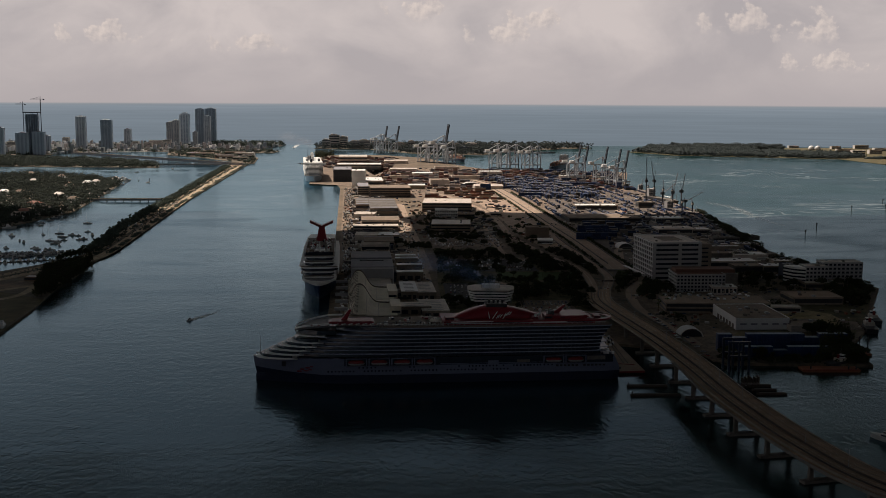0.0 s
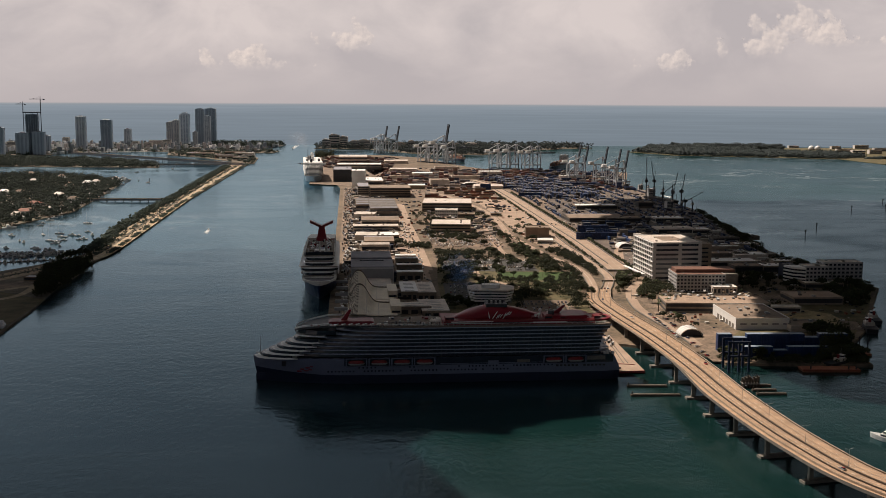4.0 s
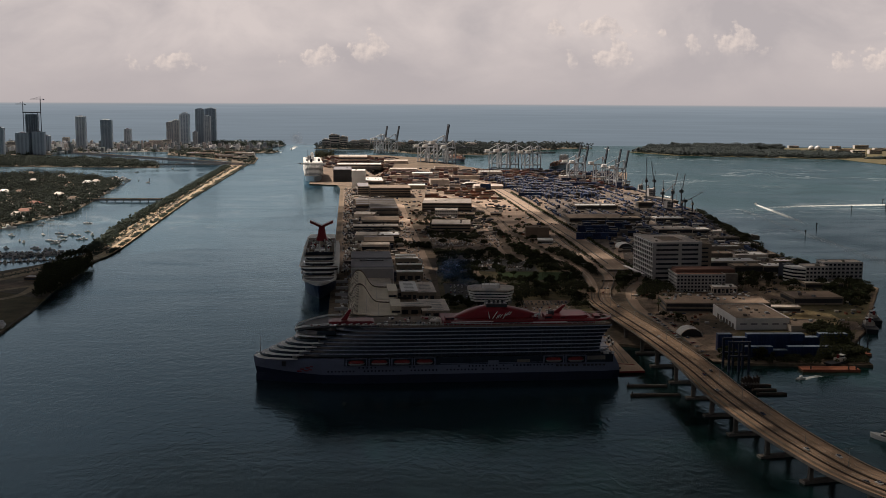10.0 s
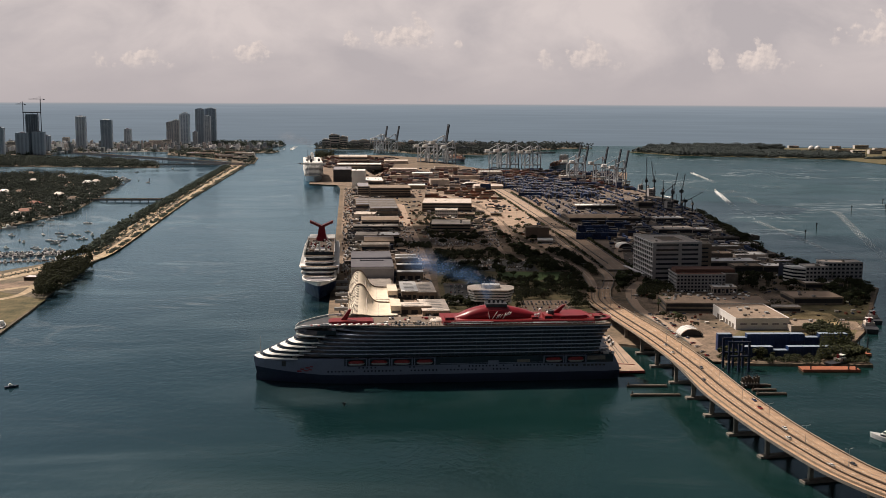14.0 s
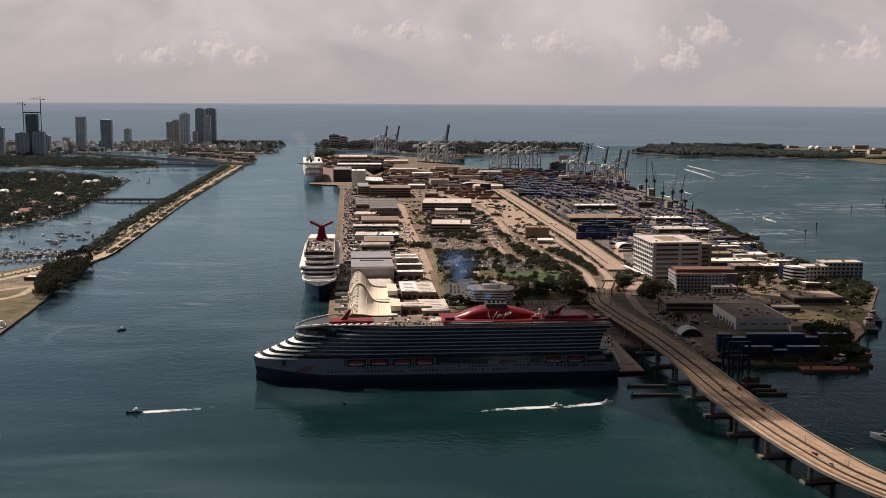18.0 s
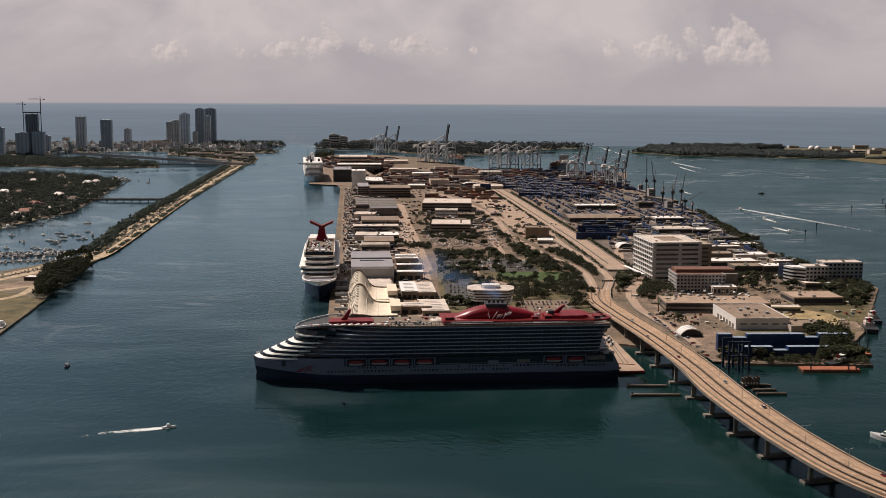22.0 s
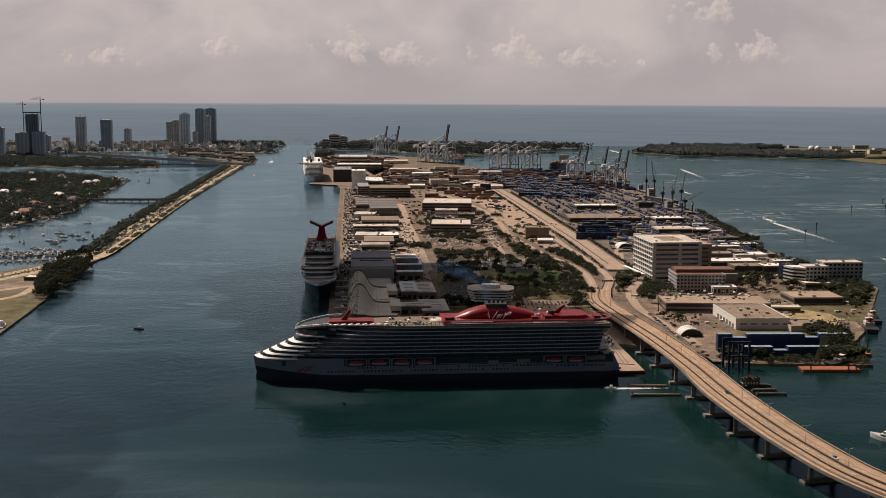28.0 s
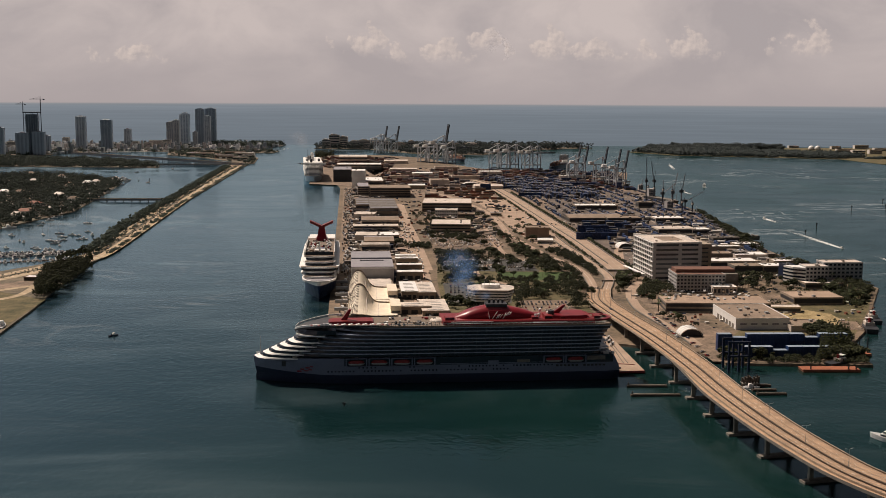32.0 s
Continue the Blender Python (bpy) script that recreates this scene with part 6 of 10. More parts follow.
def small_roofs():
    """Closely packed low sheds and cabins on the south side, too many to pick apart."""
    rnd = random.Random(88)
    mb = MB()
    for _ in range(420):
        x, y = rnd.uniform(215, 460), rnd.uniform(1330, 1950)
        if not inside(PORT, x - 6, y) or not inside(PORT, x + 22, y) or (236 < x < 345 and y < 1420):
            continue
        if not clear_of(PORT_ROAD, x, y, 34):
            continue
        w, d = rnd.uniform(5, 18), rnd.uniform(4, 10)
        mb.box(x, y, 1.9, x + w, y + d, 2.0 + rnd.uniform(2.4, 5))
    for _ in range(620):
        f = rnd.random()
        y = 1140 + 1500 * f
        x = rnd.uniform(-108 - 110 * f, -28 - 125 * f)
        w, d = rnd.choice([(2.6, 12), (12, 2.6), (6, 5), (9, 6), (14, 5), (3, 3)])
        mb.box(x, y, 1.9, x + w, y + d, 2.0 + rnd.uniform(2.2, 5.5))
    for _ in range(240):
        x, y = rnd.uniform(-40, 110), rnd.uniform(1690, 2250)
        if clear_of(PORT_ROAD, x, y, 30) and clear_of(CURVED_ROAD, x, y, 14):
            w, d = rnd.choice([(2.6, 12), (12, 2.6), (6, 5), (8, 4)])
            mb.box(x, y, 1.9, x + w, y + d, 2.0 + rnd.uniform(2.0, 4.0))
    solo("low_sheds", mb, palette("shed_roofs", [(0.42, 0.37, 0.31), (0.20, 0.16, 0.13), (0.60, 0.58, 0.55), (0.10, 0.09, 0.08), (0.13, 0.12, 0.12), (0.06, 0.06, 0.065), (0.03, 0.04, 0.07)], 0.8, "island"), "packed low sheds and cabins with pale and brown roofs", "sheds", kind="stuff")


def clear_of(pts, x, y, m):
    for (x1, y1), (x2, y2) in zip(pts, pts[1:]):
        dx, dy = x2 - x1, y2 - y1
        t = max(0, min(1, ((x - x1) * dx + (y - y1) * dy) / (dx * dx + dy * dy)))
        if math.hypot(x - x1 - t * dx, y - y1 - t * dy) < m:
            return False
    return True


small_roofs()

# ---- quay cranes, container yard, cargo ships ----


def quay_crane(x, y, rz, boom_up, s=1.0, dark=True, label="tall pale ship-to-shore crane"):
    """Portal crane; the boom points along local +y (over the water), raised or level."""
    c = thing("quay_crane", x, y, 2.0, rz, label, "crane", "cranes on the container quay")
    H, W, D = 42 * s, 18 * s, 24 * s
    t = 2.3 * s
    for sx in (-1, 1):
        for sy in (0, 1):
            part("leg", MB().beam((sx * W / 2, sy * D, 0), (sx * W / 2, sy * D, H), t), M_CRANE, c)
        part("sill_beam", MB().beam((sx * W / 2, 0, 12 * s), (sx * W / 2, D, 12 * s), t), M_CRANE, c)
        part("diagonal_brace", MB().beam((sx * W / 2, 0, 14 * s), (sx * W / 2, D, H * 0.92), t * 0.7), M_CRANE, c)
        part("apex_leg", MB().beam((sx * W / 2, D, H), (sx * 2 * s, D - 3 * s, H + 22 * s), t * 0.9), M_CRANE, c)
        part("back_stay", MB().beam((sx * 2 * s, D - 3 * s, H + 22 * s), (sx * 3 * s, -16 * s, H + 3 * s), t * 0.4), M_CRANE, c)
        part("bogie", MB().box(sx * W / 2 - 1.6 * s, -3 * s, 0, sx * W / 2 + 1.6 * s, D + 3 * s, 1.6 * s), M_CRANE_DK, c)
    for sy in (0, 1):
        part("portal_beam", MB().beam((-W / 2, sy * D, H), (W / 2, sy * D, H), t), M_CRANE, c)
        part("portal_beam", MB().beam((-W / 2, sy * D, 13 * s), (W / 2, sy * D, 13 * s), t), M_CRANE, c)
    for sx in (-1, 1):
        part("main_girder", MB().beam((sx * 3 * s, -20 * s, H + 2 * s), (sx * 3 * s, D + 2 * s, H + 2 * s), t * 1.1), M_CRANE, c)
    part("machinery_house", MB().box(-5 * s, -16 * s, H + 3 * s, 5 * s, -4 * s, H + 9 * s), M_WHITE, c, "white machinery house")
    part("operator_cab", MB().box(-1.5 * s, D - 8 * s, H - 4 * s, 1.5 * s, D - 4 * s, H), M_GLASS, c)
    L = 46 * s
    a = radians(80 if boom_up else 0)
    ey, ez = D + 2 * s + L * math.cos(a), H + 2 * s + L * math.sin(a)
    for sx in (-1, 1):
        part("boom", MB().beam((sx * 2.6 * s, D + 2 * s, H + 2 * s), (sx * 2.2 * s, ey, ez), t * 1.25), M_CRANE_DK if dark else M_CRANE, c, "raised boom" if boom_up else "level boom")
    for k in range(6):
        f = (k + 0.5) / 6
        part("boom_tie", MB().beam((-2.5 * s, D + 2 * s + (ey - D) * f, H + 2 * s + (ez - H) * f), (2.5 * s, D + 2 * s + (ey - D) * f, H + 2 * s + (ez - H) * f), t * 0.6), M_CRANE_DK, c)
    if not boom_up:
        for sx in (-1, 1):
            part("fore_stay", MB().beam((sx * 2 * s, D - 3 * s, H + 22 * s), (sx * 2.2 * s, D + L * 0.8, H + 3 * s), t * 0.4), M_CRANE, c)
    return c


UPTXT = "ship-to-shore crane with its dark boom raised"
LVTXT = "pale ship-to-shore crane with its boom level"
for (x, y), up_, rz, s in (((-249.1, 4202.9), True, -60, 0.95), ((-204.2, 4207.5), True, -60, 0.95), ((-265.2, 4289.4), False, -62, 0.9),
                           ((-80.1, 3656.1), False, -62, 0.92), ((-51.6, 3626.3), False, -62, 0.95), ((-25.4, 3596.7), True, -62, 1.15), ((9.6, 3568.5), False, -62, 0.95),
                           ((144.0, 3374.6), False, -66, 0.9), ((169.0, 3322.2), False, -66, 0.95), ((196.4, 3324.4), False, -66, 0.95), ((239.0, 3301.1), False, -66, 0.9), ((262.9, 3303.0), False, -66, 0.9),
                           ((326.9, 2891.0), True, -78, 0.82), ((344.0, 2872.0), True, -78, 0.82), ((386.5, 2816.1), True, -78, 0.82), ((406.2, 2724.4), True, -78, 0.80), ((416.4, 2672.1), True, -78, 0.80)):
    quay_crane(x, y, rz, up_, s * 1.22, True, UPTXT if up_ else LVTXT)


def box_mesh(name, material, w=12.2, d=2.45, h=2.6):
    foot = []
    for k in range(8):      # corrugated long side
        foot += [(w * k / 8, 0.0), (w * (k + 0.42) / 8, 0.0), (w * (k + 0.5) / 8, 0.09), (w * (k + 0.92) / 8, 0.09)]
    foot += [(w, 0), (w, d), (0, d)]
    return MB().prism(foot, 0, h).mesh(name, material)


BOX_DEEP = box_mesh("container", M_BLUE)
BOX_WARM, BOX_BLUE = box_mesh("container", M_BOX_WARM), box_mesh("container", M_BOX_BLUE)


def stacks():
    rnd = random.Random(21)
    # picked apart: the blue trailer rows nearest to the offices
    for r in range(9):
        for c in range(5):
            x, y = 250 + c * 27 + r * 1.2, 1600 + r * 36 + c * 6
            if rnd.random() < 0.2 or not clear_of(PORT_ROAD, x + 12, y, 32):
                continue
            st = thing("container_stack", x, y, 2.0, 95 + rnd.uniform(-1, 1), "row of dark blue shipping containers in the yard", "container stack", "blue stacks in the yard")
            for l in range(2):
                for k in range(2):
                    piece("container", BOX_DEEP if (r + c) % 3 else BOX_BLUE, st, k * 12.5, 0.0, l * 2.62)
    for r in range(6):
        for c in range(6):
            x, y = -45 + c * 29 + r * 6, 2300 + r * 42
            if rnd.random() < 0.2 or not clear_of(PORT_ROAD, x + 12, y, 32) or not clear_of(CURVED_ROAD, x + 12, y, 22):
                continue
            st = thing("container_stack", x, y, 2.0, 6, "stack of rust-red and tan shipping containers", "container stack", "red stacks in the yard")
            for l in range(2 + r % 2):
                for k in range(2):
                    piece("container", BOX_WARM, st, k * 12.5, 0.0, l * 2.62)
    # joined rest
    warm, blue = MB(), MB()
    port_rd = lambda x, y: abs(x - np.interp(y, [p[1] for p in PORT_ROAD], [p[0] for p in PORT_ROAD])) < 27 or not clear_of(CURVED_ROAD, x, y, 14)
    for y in np.arange(2560, 3240, 15):
        for x in np.arange(-170, 470, 13.2):
            if not inside(PORT, x, y) or port_rd(x, y) or rnd.random() < 0.42 or int(y / 15) % 4 == 0:
                continue
            h = rnd.choice([2.6, 2.6, 5.2, 5.2, 7.8])
            (warm if (x < 250 or rnd.random() < 0.3) else blue).box(x, y, 2.0, x + 12.4, y + 5, 2.0 + h)
    for row in range(11):       # long rows of trailers and boxes, with tan aisles between them
        for y in np.arange(1950, 2570, 12.9):
            rx = np.interp(y, [p[1] for p in PORT_ROAD], [p[0] for p in PORT_ROAD])
            x = rx + 34 + row * 23.5
            if not inside(PORT, x - 6, y) or not inside(PORT, x + 12, y + 12) or rnd.random() < 0.18 or math.sin(y * 0.021 + row * 1.7) > 0.82:
                continue
            for k in range(rnd.choice([1, 2, 2, 3])):
                blue.box(x + k * 2.9, y, 2.0, x + k * 2.9 + 2.5, y + 12.2, 2.0 + rnd.choice([2.6, 2.9, 2.9, 4.1, 5.2]))
    for row in range(9):        # close-packed high blocks of blue boxes beside the port road
        for y in np.arange(2330, 2890, 12.6):
            rx = np.interp(y, [p[1] for p in PORT_ROAD], [p[0] for p in PORT_ROAD])
            x = rx + 36 + row * 19.0
            if not inside(PORT, x - 6, y) or not inside(PORT, x + 16, y + 12) or math.sin(y * 0.03 + row) > 0.8:
                continue
            lev = 1 + int(3.2 * abs(math.sin(y * 0.011 + row * 2.3)))
            for k in range(5):
                if rnd.random() < 0.94:
                    blue.box(x + k * 2.7, y, 2.0, x + k * 2.7 + 2.55, y + 12.4, 2.0 + 2.6 * max(1, lev - (rnd.random() < 0.15)))
    for row in range(5):        # stepped blocks behind the tall office
        for col in range(6):
            if rnd.random() < 0.85:
                x, y = 222 + col * 12.8 + row * 2, 1690 + row * 30
                for k in range(4):
                    blue.box(x, y + k * 2.7, 2.0, x + 12.2, y + k * 2.7 + 2.5, 2.0 + 2.6 * rnd.choice([2, 3, 3, 4, 4]))
    for row in range(4):
        for y in np.arange(1480, 2300, 12.9):
            x = np.interp(y, [1480, 1800, 2071, 2300], [448, 455, 470, 458]) - 4 - row * 17
            if not inside(PORT, x - 2, y) or not inside(PORT, x + 9, y + 12) or rnd.random() < 0.22:
                continue
            for k in range(rnd.choice([1, 2, 2])):
                blue.box(x + k * 2.9, y, 2.0, x + k * 2.9 + 2.5, y + 12.0, 2.0 + rnd.choice([2.6, 2.6, 4.1, 5.2]))
    for y in np.arange(3300, 3900, 17):
        for x in np.arange(-420, -160, 14):
            if inside(PORT, x - 12, y) and inside(PORT, x + 20, y) and rnd.random() < 0.4:
                warm.box(x, y, 2.0, x + 12.4, y + 5, 2.0 + rnd.choice([2.6, 5.2, 7.8]))
    solo("container_rows", warm, M_BOXBITS_WARM, "far rows of rust, tan and brown shipping containers", "containers", kind="stuff")
    solo("container_rows", blue, M_BOXBITS_BLUE, "far rows of dark blue containers and trailers", "containers", kind="stuff")


stacks()


def cargo_ship(x, y, rz, L, label, stacked, cranes=0, colour=None):
    s = thing("cargo_ship", x, y, 0, rz, label, "cargo ship")
    B = L * 0.075
    part("hull", MB().rings(hull_rings([(-5, 4, L - 3, B * 0.7, 1.1), (0, 2, L, B, 1.0), (L * 0.055, -2, L, B, 0.8)], ST)), colour or M_NAVY, s)
    part("deck", MB().rings(hull_rings([(L * 0.055, 1, L - 2, B * 0.94, 0.9), (L * 0.058, 1, L - 2, B * 0.94, 0.9)], ST)), M_CONC_DK, s)
    hz = L * 0.058
    part("deckhouse", MB().box(L * 0.84, -B * 0.8, hz, L * 0.93, B * 0.8, hz + L * 0.12), M_PALE, s, "grey-white deckhouse")
    for k in range(4):
        part("window_band", MB().box(L * 0.839, -B * 0.75, hz + 2 + k * L * 0.026, L * 0.931, B * 0.75, hz + 3.2 + k * L * 0.026), M_GLASS, s)
    part("funnel", MB().cyl(L * 0.95, 0, hz, hz + L * 0.13, L * 0.015, 8), M_DARK, s)
    part("mast", MB().cyl(L * 0.06, 0, hz, hz + L * 0.1, 0.4, 6), M_CRANE, s)
    for k in range(cranes):
        cx = L * (0.18 + 0.6 * k / max(1, cranes - 1))
        part("crane_post", MB().cyl(cx, 0, hz, hz + L * 0.17, L * 0.012, 8), M_CRANE_DK, s, "deck crane post")
        part("jib", MB().beam((cx, 0, hz + L * 0.13), (cx + L * 0.12, -B * 0.8, hz + L * (0.22 + 0.05 * (k % 2))), L * 0.012), M_CRANE_DK, s)
        part("crane_cab", MB().cbox(cx, 0, hz + L * 0.12, L * 0.03, L * 0.03, L * 0.03), M_CREAM, s)
    if stacked:
        rnd = random.Random(int(L))
        bx = box_mesh("container", M_BOX_WARM, 12.2, 2.5, 2.6)
        for i in range(int(L * 0.7 / 13)):
            for j in range(int(B * 1.8 / 5)):
                for l in range(rnd.randint(2, 4)):
                    piece("container", bx, s, L * 0.1 + i * 13, -B * 0.9 + j * 5, hz + l * 2.65)
    return s


cargo_ship(320.5, 3286.2, 72, 210, "dark container ship stacked with tan and brown boxes", True)
cargo_ship(70.6, 3704.3, 112, 160, "dark cargo ship at the far basin quay", True)
cargo_ship(467.6, 2008.3, 112, 110, "dark-hulled cargo ship with raised deck cranes", False, 3)
cargo_ship(478.4, 2236.5, 108, 130, "dark rusty cargo ship with deck cranes at the quay", False, 3, M_DARK)
cargo_ship(462.4, 2460.8, 95, 90, "small coaster with cranes at the quay", False, 2)


def harbour_crane(x, y, rz, h, reach, label):
    c = thing("harbour_crane", x, y, 2.0, rz, label, "crane", "lattice cranes on the south quay")
    part("undercarriage", MB().cbox(0, 0, 0, 9, 9, 3), M_BLUE, c)
    part("tower", MB().cyl(0, 0, 3, h * 0.55, 1.4, 8, 1.1), M_CRANE_DK, c)
    part("slewing_cab", MB().cbox(0, 0, h * 0.45, 5, 7, 5), M_DARK, c)
    jb = MB()
    for sx in (-1, 1):
        jb.beam((sx, 2, h * 0.5), (sx * 0.4, reach, h), 0.5)
    for k in range(9):
        f, g2 = k / 9, (k + 1) / 9
        jb.beam((1 - .6 * f, 2 + (reach - 2) * f, h * (0.5 + .5 * f)), (-(1 - .6 * g2), 2 + (reach - 2) * g2, h * (0.5 + .5 * g2)), 0.35)
    part("jib", jb, M_CRANE_DK, c, "dark lattice jib")
    part("back_mast", MB().beam((0, 0, h * 0.5), (0, -3, h * 0.75), 0.7), M_CRANE_DK, c)
    part("pendant", MB().beam((0, -3, h * 0.75), (0, reach, h), 0.25), M_CRANE_DK, c)
    return c


for (x, y), rz, h, rc, in (((417.2, 2261.1), 0, 92, 4, ), ((448.4, 2340.0), 20, 78, 14), ((438.8, 2100.3), -30, 70, 26), ((464.7, 2145.5), -50, 66, 10), ((446.4, 2238.1), -60, 40, 34), ((462.9, 2101.5), -70, 34, 40)):
    harbour_crane(x, y, rz, h, rc, "dark lattice harbour crane on the south quay")


def yard_clutter():
    """Small dockside gear, pallets, trucks and sheds too small to pick apart."""
    rnd = random.Random(64)
    mb = MB()
    for _ in range(2600):
        x, y = rnd.uniform(-230, 470), rnd.uniform(1480, 3300)
        if not inside(PORT, x - 8, y) or not inside(PORT, x + 8, y) or not clear_of(PORT_ROAD, x, y, 22) or not clear_of(CURVED_ROAD, x, y, 10):
            continue
        if y < 1650 and x < 110:
            continue
        s = rnd.uniform(0.8, 2.4)
        mb.box(x, y, 2.0, x + s * rnd.uniform(1, 4), y + s * rnd.uniform(1, 3), 2.0 + s * rnd.uniform(0.6, 1.5))
    for _ in range(500):
        x, y = rnd.uniform(200, 440), rnd.uniform(1000, 1500)
        if inside(PORT, x - 4, y) and clear_of(PORT_ROAD, x, y, 22):
            s = rnd.uniform(0.6, 1.8)
            mb.box(x, y, 2.0, x + s * rnd.uniform(1, 3), y + s * rnd.uniform(1, 3), 2.0 + s * rnd.uniform(0.5, 1.3))
    solo("yard_gear", mb, palette("gear_paint", [(0.4, 0.36, 0.3), (0.06, 0.06, 0.065), (0.12, 0.1, 0.08), (0.55, 0.52, 0.48), (0.2, 0.07, 0.04), (0.03, 0.05, 0.1), (0.05, 0.045, 0.04)], 0.7, "island"), "scattered trucks, pallets and dockside gear", "yard gear", kind="stuff")


yard_clutter()
# tall stacks of blue units and a broad brown shed south of the port road
for (x, y), n_, l_ in (((201.0, 1648.0), 5, 4), ((211.1, 1718.3), 4, 5), ((163.3, 2378.2), 6, 3), ((132.2, 2586.9), 9, 2), ((296.7, 2681.8), 7, 3), ((85.8, 2551.7), 2, 5)):
    st = thing("container_stack", x, y, 2.0, 4, "tall stack of dark blue shipping containers", "container stack", "blue stacks in the yard")
    for c in range(n_):
        for l in range(l_):
            piece("container", BOX_DEEP, st, c * 12.4, 0, l * 2.62)
building("broad shed with a dusty brown roof", 216.7, 1877.3, 96, 70, 7, 6, M_CONC_DK, M_BROWNROOF, 1, 1, "open", "yard_shed", seed=71, units=4)

# ---- distant town, islands and keys ----


def tower(x, y, w, d, h, rz, label, style="pale", crown=0.0, z=1.5):
    """Distant high-rise: glazed core, stacked floor edges, piers and a crown."""
    t = thing("apartment_tower", x, y, z, rz, label, "tower", "towers on the beach")
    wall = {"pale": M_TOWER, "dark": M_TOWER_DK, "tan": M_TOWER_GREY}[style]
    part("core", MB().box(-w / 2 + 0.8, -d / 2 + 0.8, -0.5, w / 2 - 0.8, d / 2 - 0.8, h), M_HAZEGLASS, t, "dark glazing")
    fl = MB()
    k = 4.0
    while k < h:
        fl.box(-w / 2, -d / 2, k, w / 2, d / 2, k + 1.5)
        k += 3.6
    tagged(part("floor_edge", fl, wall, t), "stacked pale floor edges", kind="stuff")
    for i in range(4):
        px = -w / 2 + (w - w * 0.13) * i / 3
        part("pier", MB().box(px, -d / 2 - 0.5, 0, px + w * 0.13, -d / 2 + 0.6, h + 1), wall, t)
    for s in (-1, 1):
        part("corner_pier", MB().box(s * (w / 2) - 0.9, -d / 2, 0, s * (w / 2) + 0.9, d / 2, h + 1), wall, t)
    part("roof", MB().box(-w / 2, -d / 2, h, w / 2, d / 2, h + 1.6), wall, t)
    if crown:
        part("crown", MB().rings([[(-a, -b, q), (a, -b, q), (a, b, q), (-a, b, q)] for q, a, b in ((h + 1.6, w * 0.32, d * 0.32), (h + crown * 0.6, w * 0.28, d * 0.28), (h + crown, w * 0.2, d * 0.2))]), wall, t)
    part("plant_room", MB().box(-w * 0.2, -d * 0.2, h + 1.6, w * 0.15, d * 0.2, h + 5), M_GREYROOF, t)
    return t


tower(-1597.9, 3993.8, 22, 20, 95.5, 0, "pale slab apartment tower on the beach")
tower(-1524.0, 4009.0, 46, 24, 77, 4, "broad pale apartment slab on the beach")
tower(-1466.5, 4010.0, 40, 24, 81, 4, "broad pale apartment slab on the beach")
tower(-1478.9, 4130.4, 20, 20, 63.1, 4, "lower pale apartment block")
tower(-1427.5, 4362.0, 36, 26, 130.7, 6, "slim pale apartment tower on the beach", "pale", 4)
tower(-1316.4, 4326.7, 40, 28, 118.7, 6, "slim blue-grey apartment tower with pale edges", "dark", 4)
tower(-1365.3, 4787.6, 26, 22, 70.6, 0, "mid-rise pale apartment block")
tower(-1171.0, 4753.7, 30, 26, 101.4, 0, "stepped grey apartment tower", "tan", 5)
tower(-1147.4, 4756.5, 28, 26, 108.7, 0, "stepped grey apartment tower", "tan", 6)
tower(-1138.0, 4872.9, 40, 30, 133.5, 3, "tall pale apartment tower with a rounded crown", "pale", 10)
tower(-1047.8, 4768.2, 34, 28, 157.2, 3, "tall blue-grey twin apartment tower", "dark", 7)
tower(-1014.3, 4829.2, 44, 28, 159.2, 3, "tall blue-grey twin apartment tower", "dark", 6)
tower(-1005.3, 4717.3, 26, 20, 129.3, 3, "pale apartment tower in front of taller twins", "pale", 4)
tower(-1057.1, 4711.3, 18, 18, 62.3, 3, "low grey tower annexe", "tan")


def tower_crane(c, x, y, h, jib, rz):
    m = part("crane_mast", MB().beam((x, y, 0), (x, y, h), 2.2), M_CRANE_DK, c, "lattice tower-crane mast")
    j = part("crane_jib", MB().beam((-jib * 0.35, 0, 0), (jib, 0, 0), 1.8).beam((0, 0, 0), (0, 0, 9), 1.4).beam((0, 0, 9), (jib * 0.7, 0, 0.5), 0.5).cbox(-jib * 0.33, 0, -3, 5, 3, 3), M_CRANE_DK, m, "long horizontal jib")
    j.matrix_basis = pose(x, y, h, 0, 0, rz)
    return j


def unfinished_tower():
    t = thing("unfinished_tower", -1502.0, 4044.1, 1.5, 4, "dark concrete tower under construction with two tower cranes", "tower")
    w, d, h = 50, 30, 149.9
    for k in range(int(h / 3.8)):
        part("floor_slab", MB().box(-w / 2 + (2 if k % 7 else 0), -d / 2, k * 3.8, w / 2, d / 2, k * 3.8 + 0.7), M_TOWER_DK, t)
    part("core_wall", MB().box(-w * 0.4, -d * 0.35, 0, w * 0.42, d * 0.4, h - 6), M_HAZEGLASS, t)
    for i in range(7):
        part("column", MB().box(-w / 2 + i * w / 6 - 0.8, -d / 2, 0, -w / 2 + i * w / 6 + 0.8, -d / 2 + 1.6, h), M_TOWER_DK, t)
    part("formwork", MB().box(-w * 0.55, -d * 0.55, h, w * 0.55, d * 0.55, h + 4), M_CRANE_DK, t)
    a = tower_crane(t, -30, 0, h + 32, 24, 200)
    b = tower_crane(t, 33, 0, h + 50, 40, 170)
    return a, b


JIB_A, JIB_B = unfinished_tower()


